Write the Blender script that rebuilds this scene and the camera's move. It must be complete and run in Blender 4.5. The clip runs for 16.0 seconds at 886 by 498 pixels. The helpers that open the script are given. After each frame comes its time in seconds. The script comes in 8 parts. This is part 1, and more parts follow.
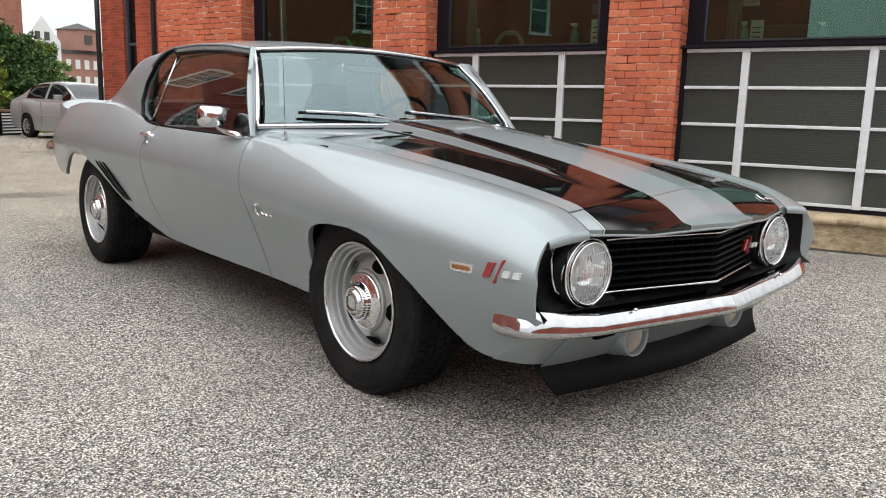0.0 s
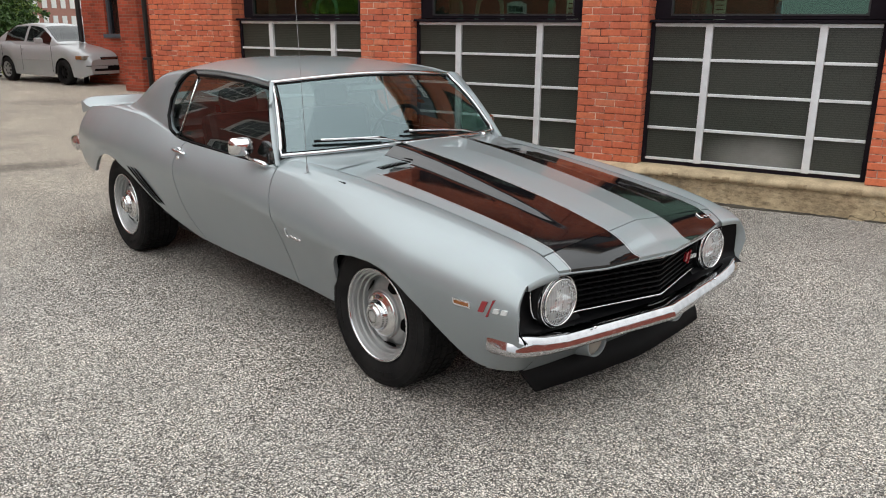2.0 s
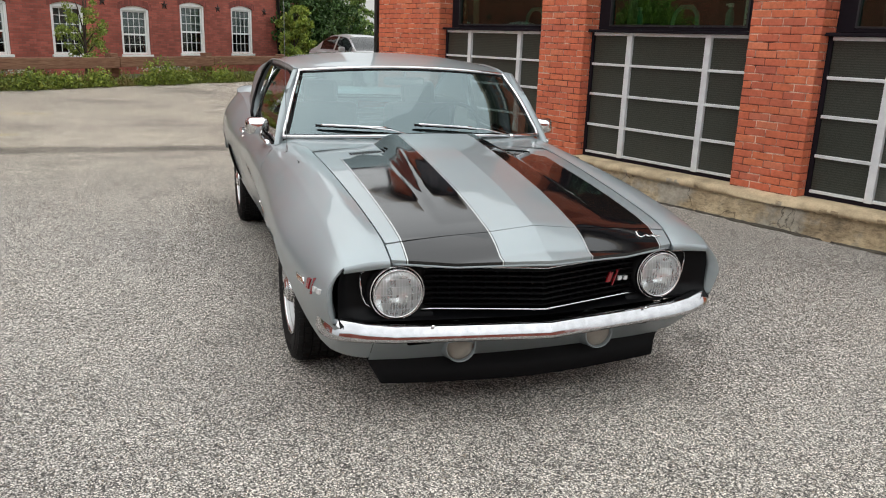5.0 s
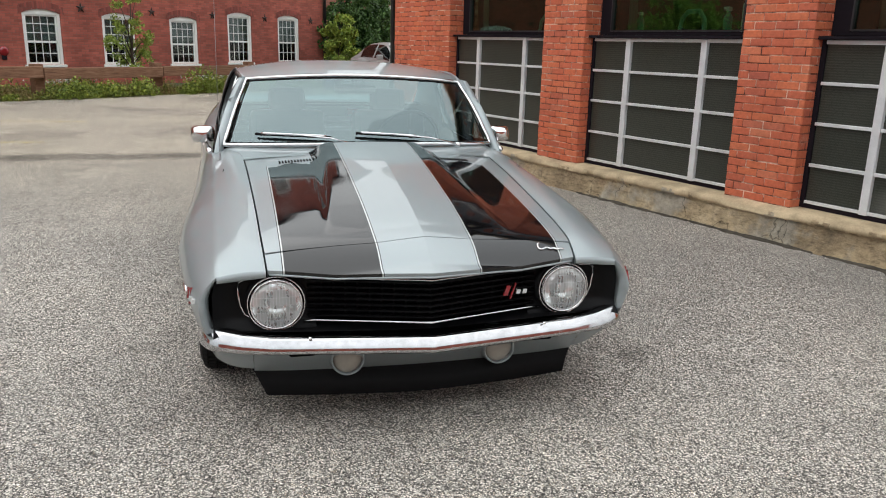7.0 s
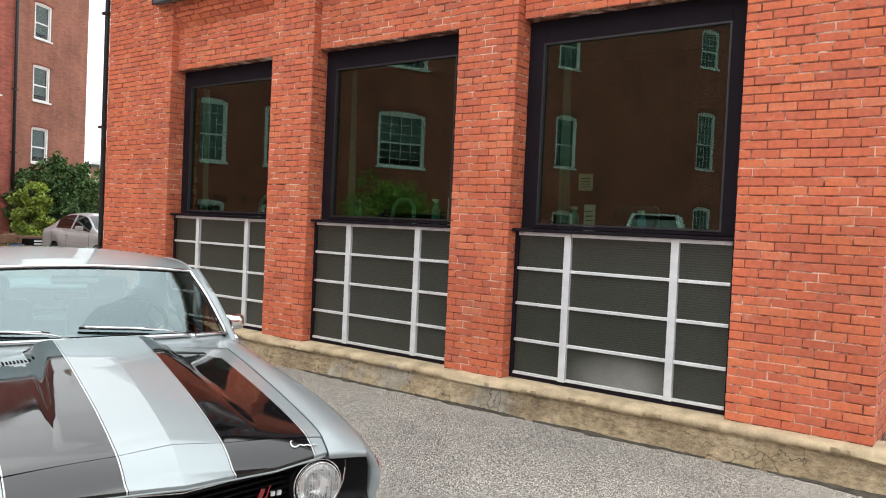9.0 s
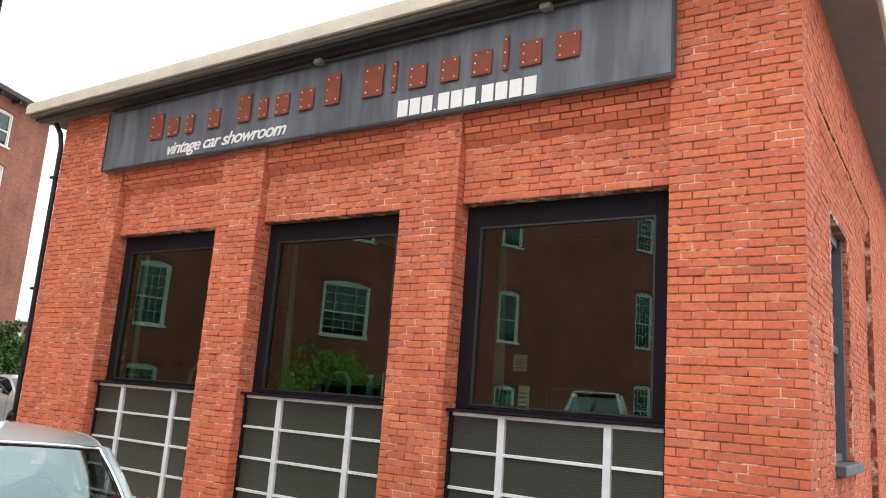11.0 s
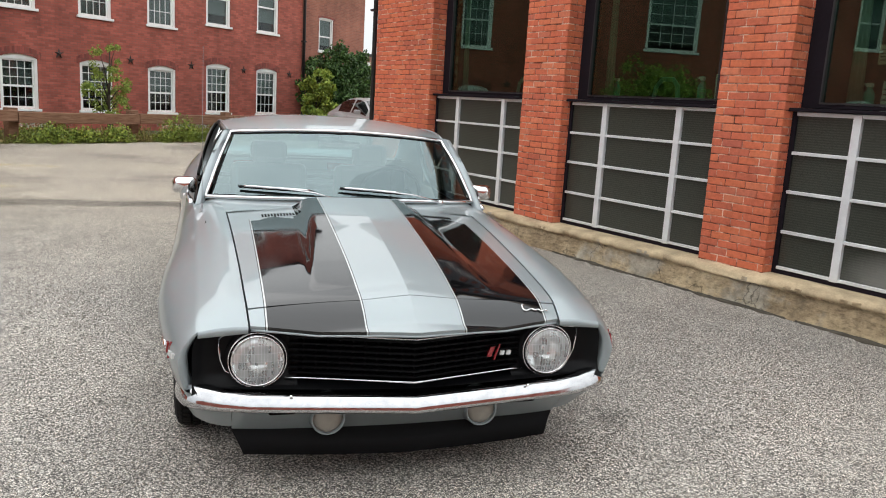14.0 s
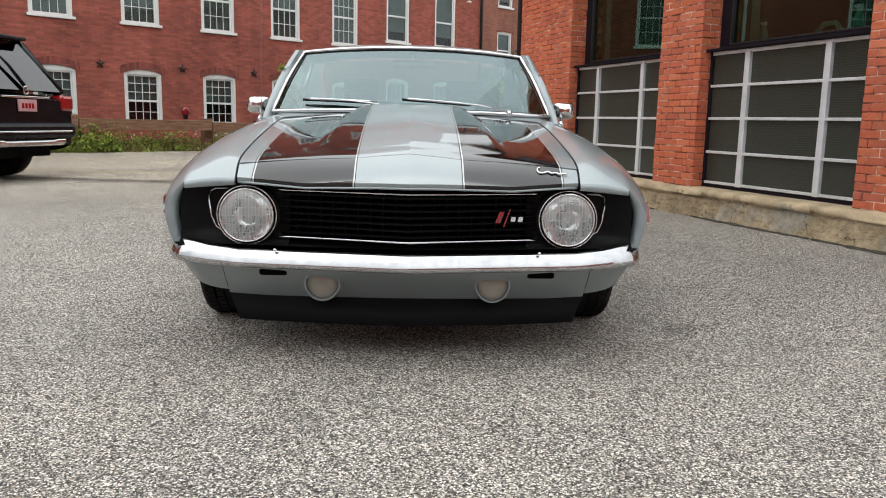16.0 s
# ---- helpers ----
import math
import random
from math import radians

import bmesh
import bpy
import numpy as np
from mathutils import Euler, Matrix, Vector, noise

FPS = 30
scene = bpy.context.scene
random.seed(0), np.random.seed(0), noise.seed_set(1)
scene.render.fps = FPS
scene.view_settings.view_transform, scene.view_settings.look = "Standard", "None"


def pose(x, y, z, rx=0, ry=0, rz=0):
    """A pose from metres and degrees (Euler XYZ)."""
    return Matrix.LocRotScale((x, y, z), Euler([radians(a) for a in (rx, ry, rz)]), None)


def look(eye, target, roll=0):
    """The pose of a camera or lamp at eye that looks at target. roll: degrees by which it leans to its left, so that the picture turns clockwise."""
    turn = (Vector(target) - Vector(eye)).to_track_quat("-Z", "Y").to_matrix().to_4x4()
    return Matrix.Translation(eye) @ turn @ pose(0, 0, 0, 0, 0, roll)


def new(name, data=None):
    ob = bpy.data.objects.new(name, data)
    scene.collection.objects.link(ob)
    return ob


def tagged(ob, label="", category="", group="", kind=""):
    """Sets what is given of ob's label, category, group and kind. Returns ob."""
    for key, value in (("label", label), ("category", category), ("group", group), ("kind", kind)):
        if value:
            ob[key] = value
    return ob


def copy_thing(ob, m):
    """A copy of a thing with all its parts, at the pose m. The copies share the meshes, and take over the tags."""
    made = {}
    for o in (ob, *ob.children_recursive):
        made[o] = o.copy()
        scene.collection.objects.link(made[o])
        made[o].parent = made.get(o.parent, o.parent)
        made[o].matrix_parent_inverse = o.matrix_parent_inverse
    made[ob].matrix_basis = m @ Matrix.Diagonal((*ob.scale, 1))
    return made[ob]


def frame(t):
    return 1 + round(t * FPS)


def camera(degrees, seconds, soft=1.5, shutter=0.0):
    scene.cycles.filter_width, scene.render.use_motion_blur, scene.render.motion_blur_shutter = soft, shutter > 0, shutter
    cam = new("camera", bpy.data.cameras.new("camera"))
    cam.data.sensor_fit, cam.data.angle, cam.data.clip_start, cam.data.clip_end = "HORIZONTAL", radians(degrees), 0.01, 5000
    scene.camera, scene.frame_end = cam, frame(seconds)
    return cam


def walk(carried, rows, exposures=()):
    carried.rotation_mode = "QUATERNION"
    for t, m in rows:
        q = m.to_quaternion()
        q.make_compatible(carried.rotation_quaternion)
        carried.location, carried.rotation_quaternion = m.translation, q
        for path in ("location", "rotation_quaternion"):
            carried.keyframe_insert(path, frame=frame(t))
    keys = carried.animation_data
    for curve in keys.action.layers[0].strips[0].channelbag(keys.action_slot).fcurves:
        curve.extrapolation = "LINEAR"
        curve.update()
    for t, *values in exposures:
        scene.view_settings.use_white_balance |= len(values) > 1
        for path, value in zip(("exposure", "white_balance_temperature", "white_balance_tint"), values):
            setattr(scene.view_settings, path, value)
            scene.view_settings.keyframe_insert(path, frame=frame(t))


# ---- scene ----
cam = camera(59.6, 16.0, soft=1.05)
PATH = [
    (0, (-2.239, -2.017, 0.93), (-0.965, -0.515, 0.582), 1.6),
    (0.5, (-2.268, -2.028, 1.226), (-0.972, -0.581, 0.748), 3.1),
    (1, (-2.379, -2.193, 1.455), (-1.096, -0.765, 0.892), 2.3),
    (1.5, (-2.51, -2.285, 1.461), (-1.236, -0.856, 0.882), 1.1),
    (2, (-2.634, -2.363, 1.466), (-1.357, -0.929, 0.908), 0.4),
    (2.5, (-2.601, -2.451, 1.463), (-1.382, -0.973, 0.889), 0.1),
    (3, (-2.398, -2.598, 1.431), (-1.352, -0.991, 0.863), -0.1),
    (3.5, (-2.143, -2.739, 1.395), (-1.201, -1.059, 0.855), 0.3),
    (4, (-1.842, -2.9, 1.385), (-0.988, -1.169, 0.861), 0.9),
    (4.2, (-1.72, -2.976, 1.365), (-0.928, -1.216, 0.841), 1.0),
    (6.3, (-0.661, -3.266, 1.367), (-0.199, -1.393, 0.84), 1.6),
    (6.5, (-0.632, -3.275, 1.378), (-0.187, -1.398, 0.849), 1.1),
    (7, (-0.608, -3.28, 1.383), (-0.142, -1.403, 0.874), 1.5),
    (7.5, (-0.612, -3.274, 1.388), (-0.08, -1.408, 0.905), 1.8),
    (8, (-0.706, -3.279, 1.396), (-0.034, -1.446, 0.964), 1.6),
    (8.5, (-0.783, -3.28, 1.438), (0.145, -1.533, 1.143), 1.6),
    (9, (-0.778, -3.295, 1.501), (0.36, -1.651, 1.443), 2.6),
    (9.5, (-0.748, -3.304, 1.545), (0.452, -1.714, 1.721), 3.6),
    (10, (-0.734, -3.317, 1.569), (0.48, -1.757, 1.874), 3.8),
    (12.3, (-0.698, -3.365, 1.551), (0.499, -1.815, 1.956), 4.6),
    (12.5, (-0.699, -3.351, 1.545), (0.494, -1.794, 1.934), 4.4),
    (13, (-0.695, -3.345, 1.532), (0.384, -1.671, 1.718), 4.0),
    (13.5, (-0.813, -3.248, 1.445), (0.003, -1.429, 1.282), 3.4),
    (13.6, (-0.815, -3.244, 1.435), (-0.056, -1.408, 1.213), 3.2),
    (14, (-0.66, -3.257, 1.396), (-0.118, -1.367, 1.027), 3.4),
    (14.5, (-0.407, -3.236, 1.341), (-0.049, -1.318, 0.9), 3.6),
    (15, (-0.162, -3.167, 1.233), (0.075, -1.226, 0.811), 2.2),
    (15.5, (-0.01, -3.184, 1.046), (0.112, -1.228, 0.646), 0.8),
    (16, (0.032, -3.23, 0.818), (0.087, -1.258, 0.492), 1.2),
]
walk(cam, [(t, look(eye, target, roll)) for t, eye, target, roll in PATH],
     [(0, 0.27), (0.6, 0.13), (3.5, 0.06), (6.5, 0.06), (7.5, 0.08), (8.0, 0.15), (8.5, 0.34), (9.0, 0.5), (9.5, 0.55), (12.6, 0.58), (13.0, 0.62), (13.5, 0.58), (14.0, 0.22), (14.5, 0.13), (15.0, 0.1), (16, 0.06)])

# ---- sky and light: a bright overcast day ----
world = bpy.data.worlds.new("world")
scene.world = world
world.use_nodes = True
_n, _l = world.node_tree.nodes, world.node_tree.links
_bg = _n["Background"]
_sky = _n.new("ShaderNodeTexSky")
_sky.sky_type = "NISHITA"
_sky.sun_disc = False
_sky.sun_elevation = radians(59)
_sky.sun_rotation = radians(286)
_sky.air_density, _sky.dust_density, _sky.ozone_density = 1.0, 3.0, 1.0
_cloud = _n.new("ShaderNodeTexNoise")
_cloud.inputs["Scale"].default_value, _cloud.inputs["Detail"].default_value = 1.6, 5
_tc = _n.new("ShaderNodeTexCoord")
_l.new(_tc.outputs["Generated"], _cloud.inputs["Vector"])
_cr = _n.new("ShaderNodeValToRGB")
_cr.color_ramp.elements[0].position, _cr.color_ramp.elements[0].color = 0.30, (10.0, 10.5, 10.8, 1)
_cr.color_ramp.elements[1].position, _cr.color_ramp.elements[1].color = 0.72, (12.4, 12.7, 12.7, 1)
_l.new(_cloud.outputs["Fac"], _cr.inputs["Fac"])
_mx = _n.new("ShaderNodeMix")
_mx.data_type = "RGBA"
_mx.inputs[0].default_value = 0.93
_l.new(_sky.outputs[0], _mx.inputs[6])
_l.new(_cr.outputs[0], _mx.inputs[7])
# overcast: brighter towards the zenith
_sep, _el, _dim = _n.new("ShaderNodeSeparateXYZ"), _n.new("ShaderNodeValToRGB"), _n.new("ShaderNodeMix")
_l.new(_tc.outputs["Generated"], _sep.inputs[0])
_l.new(_sep.outputs[2], _el.inputs["Fac"])
_e = _el.color_ramp.elements
_e[0].position, _e[0].color = 0.0, (0.50, 0.505, 0.51, 1)
_e[1].position, _e[1].color = 1.0, (1.32, 1.32, 1.32, 1)
for _p, _c in ((0.22, 0.68), (0.5, 0.98)):
    _k = _e.new(_p)
    _k.color = (_c, _c, _c, 1)
_dim.data_type, _dim.blend_type = "RGBA", "MULTIPLY"
_dim.inputs[0].default_value = 1.0
_l.new(_mx.outputs[2], _dim.inputs[6])
_l.new(_el.outputs[0], _dim.inputs[7])
_l.new(_dim.outputs[2], _bg.inputs[0])
_bg.inputs[1].default_value = 0.136
sun = new("sun", bpy.data.lights.new("sun", "SUN"))
sun.data.energy, sun.data.angle, sun.data.color = 0.9, radians(100), (1.0, 0.97, 0.93)
sun.matrix_basis = look((-14, 4, 24), (0, 0, 0))
scene.view_settings.exposure = 0.0

# ---- small builders ----
def part(name, bm, material, parent=None, label="", smooth=False):
    """Link a bmesh as one mesh object under a parent."""
    me = bpy.data.meshes.new(name)
    bm.to_mesh(me)
    bm.free()
    for m in (material if isinstance(material, (list, tuple)) else [material]):
        me.materials.append(m)
    if smooth:
        me.polygons.foreach_set("use_smooth", [True] * len(me.polygons))
    ob = new(name, me)
    if parent is not None:
        ob.parent = parent
    if label:
        ob["label"] = label
    return ob


def thing(name, label, category, m=None, group="", kind=""):
    ob = new(name)
    ob.empty_display_size = 0.1
    if m is not None:
        ob.matrix_basis = m
    return tagged(ob, label, category, group, kind)


def add_box(bm, lo, hi, bevel=0.0, m=None, mat=0):
    r = bmesh.ops.create_cube(bm, size=1)
    vs = r["verts"]
    for v in vs:
        v.co = Vector([l + (c + 0.5) * (h - l) for l, h, c in zip(lo, hi, v.co)])
    fs = list({f for v in vs for f in v.link_faces})
    if bevel > 0:
        es = list({e for v in vs for e in v.link_edges})
        r = bmesh.ops.bevel(bm, geom=es, offset=bevel, segments=2, profile=0.5, affect="EDGES")
        fs = list(set(r["faces"]) | {f for f in fs if f.is_valid})
        vs = list({v for f in fs for v in f.verts})
    for f in fs:
        f.material_index = mat
    if m is not None:
        for v in vs:
            v.co = m @ v.co
    return vs


def box(lo, hi, bevel=0.0, m=None):
    bm = bmesh.new()
    add_box(bm, lo, hi, bevel, m)
    return bm


def add_grid(bm, pts, flip=False, mat=0, skip=None):
    """Quads over a table of points pts[i][j]."""
    vs = [[bm.verts.new(p) for p in row] for row in pts]
    for i in range(len(vs) - 1):
        for j in range(len(vs[0]) - 1):
            if skip and skip(i, j):
                continue
            q = [vs[i][j], vs[i + 1][j], vs[i + 1][j + 1], vs[i][j + 1]]
            f = bm.faces.new(q[::-1] if flip else q)
            f.material_index = mat(i, j) if callable(mat) else mat
            f.smooth = True
    return vs


def add_lathe(bm, profile, segments, m=None, mat=0, closed=False):
    """Spin (radius, along) about the x axis."""
    rows = []
    for r, a in profile:
        rows.append([(a, r * math.cos(2 * math.pi * k / segments), r * math.sin(2 * math.pi * k / segments)) for k in range(segments)])
    vs = [[bm.verts.new(m @ Vector(p) if m else p) for p in row] for row in rows]
    n = len(vs) if closed else len(vs) - 1
    for i in range(n):
        a, b = vs[i], vs[(i + 1) % len(vs)]
        for k in range(segments):
            k2 = (k + 1) % segments
            f = bm.faces.new([a[k], b[k], b[k2], a[k2]])
            f.material_index = mat
            f.smooth = True
    return vs


def add_tube(bm, path, radius, sides=8, caps=True, mat=0, flat=1.0):
    """A tube along a list of points; radius may be a list."""
    path = [Vector(p) for p in path]
    rings = []
    up = Vector((0, 0, 1))
    for i, p in enumerate(path):
        d = (path[min(i + 1, len(path) - 1)] - path[max(i - 1, 0)]).normalized()
        s = d.cross(up)
        if s.length < 1e-3:
            s = d.cross(Vector((0, 1, 0)))
        s.normalize()
        u = s.cross(d).normalized()
        r = radius[i] if isinstance(radius, (list, tuple)) else radius
        rings.append([bm.verts.new(p + s * r * math.cos(2 * math.pi * k / sides) + u * r * flat * math.sin(2 * math.pi * k / sides)) for k in range(sides)])
    for a, b in zip(rings, rings[1:]):
        for k in range(sides):
            f = bm.faces.new([a[k], a[(k + 1) % sides], b[(k + 1) % sides], b[k]])
            f.material_index = mat
            f.smooth = True
    if caps:
        bm.faces.new(rings[0][::-1]).material_index = mat
        bm.faces.new(rings[-1]).material_index = mat
    return rings


def curve_of(xs, ys):
    """A smooth function through points, with no overshoot."""
    xs, ys = np.array(xs, float), np.array(ys, float)
    d = np.diff(ys) / np.diff(xs)
    m = np.zeros(len(xs))
    m[0], m[-1] = d[0], d[-1]
    for i in range(1, len(xs) - 1):
        m[i] = 0 if d[i - 1] * d[i] <= 0 else 2 * d[i - 1] * d[i] / (d[i - 1] + d[i])

    def f(x):
        x = min(max(x, xs[0]), xs[-1])
        i = min(int(np.searchsorted(xs, x, side="right")) - 1, len(xs) - 2)
        h = xs[i + 1] - xs[i]
        t = (x - xs[i]) / h
        return float((1 + 2 * t) * (1 - t) ** 2 * ys[i] + t * (1 - t) ** 2 * h * m[i] + t * t * (3 - 2 * t) * ys[i + 1] + t * t * (t - 1) * h * m[i + 1])
    return f


# ---- materials ----
class Mat:
    """A node material with a few short ways to wire it."""

    def __init__(self, name, color=(0.5, 0.5, 0.5), rough=0.5, metal=0.0, coat=0.0, spec=0.5):
        self.m = bpy.data.materials.new(name)
        self.m.use_nodes = True
        self.nt = self.m.node_tree
        self.n, self.l = self.nt.nodes, self.nt.links
        self.b = self.n["Principled BSDF"]
        self.b.inputs["Base Color"].default_value = (*color, 1)
        self.b.inputs["Roughness"].default_value = rough
        self.b.inputs["Metallic"].default_value = metal
        self.b.inputs["Coat Weight"].default_value = coat
        self.b.inputs["Coat Roughness"].default_value = 0.02
        self.b.inputs["Specular IOR Level"].default_value = spec
        self.co = self.n.new("ShaderNodeTexCoord").outputs["Object"]

    def node(self, kind, **values):
        nd = self.n.new(kind)
        for k, v in values.items():
            nd.inputs[k.replace("_", " ")].default_value = v
        return nd

    def noise(self, scale, detail=4.0, rough=0.55, co=None):
        nd = self.node("ShaderNodeTexNoise", Scale=scale, Detail=detail, Roughness=rough)
        self.l.new(co or self.co, nd.inputs["Vector"])
        return nd.outputs["Fac"]

    def voronoi(self, scale, co=None, out="Color", feature="F1"):
        nd = self.n.new("ShaderNodeTexVoronoi")
        nd.feature = feature
        nd.inputs["Scale"].default_value = scale
        self.l.new(co or self.co, nd.inputs["Vector"])
        return nd.outputs[out]

    def ramp(self, fac, stops):
        nd = self.n.new("ShaderNodeValToRGB")
        e = nd.color_ramp.elements
        while len(e) < len(stops):
            e.new(0.5)
        for el, (p, c) in zip(e, stops):
            el.position = p
            el.color = (*c, 1) if isinstance(c, tuple) else (c, c, c, 1)
        self.l.new(fac, nd.inputs["Fac"])
        return nd.outputs["Color"]

    def mix(self, fac, a, b, mode="MIX"):
        nd = self.n.new("ShaderNodeMix")
        nd.data_type, nd.blend_type = "RGBA", mode
        for sock, v in ((nd.inputs[0], fac), (nd.inputs[6], a), (nd.inputs[7], b)):
            if isinstance(v, (int, float)):
                sock.default_value = v if sock.type == "VALUE" else (v, v, v, 1)
            elif isinstance(v, tuple):
                sock.default_value = (*v, 1)
            else:
                self.l.new(v, sock)
        return nd.outputs[2]

    def stretch(self, sx, sy, sz, co=None):
        nd = self.n.new("ShaderNodeMapping")
        nd.inputs["Scale"].default_value = (sx, sy, sz)
        self.l.new(co or self.co, nd.inputs["Vector"])
        return nd.outputs[0]

    def random(self):
        return self.n.new("ShaderNodeObjectInfo").outputs["Random"]

    def island(self):
        return self.n.new("ShaderNodeNewGeometry").outputs["Random Per Island"]

    def color(self, c):
        self.l.new(c, self.b.inputs["Base Color"])
        return self

    def roughness(self, r):
        self.l.new(r, self.b.inputs["Roughness"])
        return self

    def bump(self, h, strength=0.3, distance=0.01):
        nd = self.node("ShaderNodeBump", Strength=strength, Distance=distance)
        self.l.new(h, nd.inputs["Height"])
        self.l.new(nd.outputs[0], self.b.inputs["Normal"])
        return self


def plain(name, color, rough=0.5, metal=0.0, coat=0.0, wear=0.15, scale=6.0, spec=0.5):
    """A simple surface with gentle blotches and fine grain."""
    m = Mat(name, color, rough, metal, coat, spec)
    blot = m.noise(scale, 5)
    fine = m.noise(scale * 14, 3)
    lo, hi = tuple(c * (1 - wear) for c in color), tuple(min(1, c * (1 + wear)) for c in color)
    c = m.ramp(blot, [(0.3, lo), (0.7, hi)])
    m.color(m.mix(0.25, c, m.ramp(fine, [(0.3, lo), (0.7, hi)])))
    m.roughness(m.ramp(blot, [(0.3, max(0.02, rough - 0.06)), (0.7, min(1, rough + 0.08))]))
    return m.m


def glass_mat(name, tint, base=0.045, rough=0.0, gloss=(1.0, 1.0, 1.0)):
    """Thin clear sheet: tinted see-through, mirror gloss that grows towards grazing."""
    m = bpy.data.materials.new(name)
    m.use_nodes = True
    n, l = m.node_tree.nodes, m.node_tree.links
    n.remove(n["Principled BSDF"])
    tr, gl, mx, lw = n.new("ShaderNodeBsdfTransparent"), n.new("ShaderNodeBsdfGlossy"), n.new("ShaderNodeMixShader"), n.new("ShaderNodeLayerWeight")
    lw.inputs["Blend"].default_value = 0.5
    pw, ml = n.new("ShaderNodeMath"), n.new("ShaderNodeMath")
    pw.operation, ml.operation = "POWER", "MULTIPLY_ADD"
    pw.inputs[1].default_value = 5.0
    ml.inputs[1].default_value, ml.inputs[2].default_value = 1.0 - base, base
    tr.inputs[0].default_value = (*tint, 1)
    gl.inputs["Roughness"].default_value = rough
    gl.inputs[0].default_value = (*gloss, 1)
    l.new(lw.outputs["Facing"], pw.inputs[0])
    l.new(pw.outputs[0], ml.inputs[0])
    l.new(ml.outputs[0], mx.inputs[0])
    l.new(tr.outputs[0], mx.inputs[1])
    l.new(gl.outputs[0], mx.inputs[2])
    l.new(mx.outputs[0], n["Material Output"].inputs[0])
    return m


def car_paint(name, color, metal=0.45):
    """Metallic lacquer: a flaked silver base under a clear coat with faint orange peel."""
    m = Mat(name, color, 0.45, metal, 0.75)
    flake = m.voronoi(900)
    m.color(m.mix(0.07, m.ramp(m.noise(1.3, 3), [(0.3, tuple(c * 0.96 for c in color)), (0.7, tuple(c * 1.04 for c in color))]), flake, "OVERLAY"))
    m.roughness(m.ramp(m.noise(3, 4), [(0.3, 0.41), (0.7, 0.48)]))
    m.b.inputs["Coat Roughness"].default_value = 0.02
    m.bump(m.noise(4.5, 2), 0.035, 0.02)
    return m.m


def asphalt_mat():
    m = Mat("asphalt", (0.2, 0.2, 0.19), 0.9)

    def cells(scale):
        sep = m.n.new("ShaderNodeSeparateColor")
        m.l.new(m.voronoi(scale), sep.inputs[0])
        return sep.outputs, m.voronoi(scale, out="Distance")
    (fr, fg, fb), fd = cells(235)
    fine = m.ramp(fr, [(0.0, (0.006, 0.0057, 0.0054)), (0.42, (0.090, 0.086, 0.080)), (0.74, (0.33, 0.315, 0.294)), (1.0, (0.95, 0.915, 0.865))])
    # scattered pebbles: most grey, some nearly white, some tan or dark
    (pr, pg, pb), pd = cells(135)
    tone = m.ramp(pg, [(0.0, (0.030, 0.029, 0.027)), (0.25, (0.15, 0.143, 0.133)), (0.48, (0.33, 0.315, 0.292)), (0.72, (0.68, 0.655, 0.615)), (1.0, (0.95, 0.925, 0.88))])
    tone = m.mix(m.ramp(pb, [(0.86, 0.0), (0.90, 0.5)]), tone, (0.40, 0.31, 0.22))
    here = m.mix(1.0, m.ramp(pr, [(0.34, 0.0), (0.38, 1.0)]), m.ramp(pd, [(0.36, 1.0), (0.48, 0.0)]), "MULTIPLY")
    c = m.mix(here, fine, tone)
    dist = pd
    (br, bg, bb), bd = cells(68)
    rare = m.mix(1.0, m.ramp(br, [(0.90, 0.0), (0.92, 1.0)]), m.ramp(bd, [(0.30, 1.0), (0.40, 0.0)]), "MULTIPLY")
    c = m.mix(rare, c, m.ramp(bg, [(0.0, (0.20, 0.19, 0.175)), (1.0, (0.72, 0.69, 0.64))]))
    big = m.noise(0.35, 6, 0.6)
    c = m.mix(1.0, c, m.ramp(big, [(0.30, (0.79, 0.775, 0.755)), (0.5, (1.025, 1.0, 0.962)), (0.72, (1.21, 1.17, 1.10))]), "MULTIPLY")
    mid = m.noise(2.4, 5, 0.65)
    c = m.mix(1.0, c, m.ramp(mid, [(0.28, 0.84), (0.5, 1.0), (0.75, 1.08)]), "MULTIPLY")
    spots = m.ramp(m.noise(1.3, 2, 0.4), [(0.70, 1.0), (0.76, 0.62)])
    c = m.mix(1.0, c, spots, "MULTIPLY")
    # darker trench seam across the yard
    sepp = m.n.new("ShaderNodeSeparateXYZ")
    wob = m.n.new("ShaderNodeVectorMath")
    wob.operation = "ADD"
    nz = m.node("ShaderNodeTexNoise", Scale=1.4, Detail=5.0)
    m.l.new(m.co, nz.inputs["Vector"])
    shr = m.n.new("ShaderNodeVectorMath")
    shr.operation = "SCALE"
    shr.inputs["Scale"].default_value = 0.5
    m.l.new(nz.outputs["Color"], shr.inputs[0])
    m.l.new(m.co, wob.inputs[0])
    m.l.new(shr.outputs[0], wob.inputs[1])
    m.l.new(wob.outputs[0], sepp.inputs[0])
    yy, xx = m.n.new("ShaderNodeMapRange"), m.n.new("ShaderNodeMapRange")
    yy.inputs[1].default_value, yy.inputs[2].default_value = 6.4, 7.6
    xx.inputs[1].default_value, xx.inputs[2].default_value = -12.0, 2.0
    m.l.new(sepp.outputs[1], yy.inputs[0])
    m.l.new(sepp.outputs[0], xx.inputs[0])
    band = m.ramp(yy.outputs[0], [(0.08, 0.0), (0.22, 1.0), (0.50, 1.0), (0.62, 0.0)])
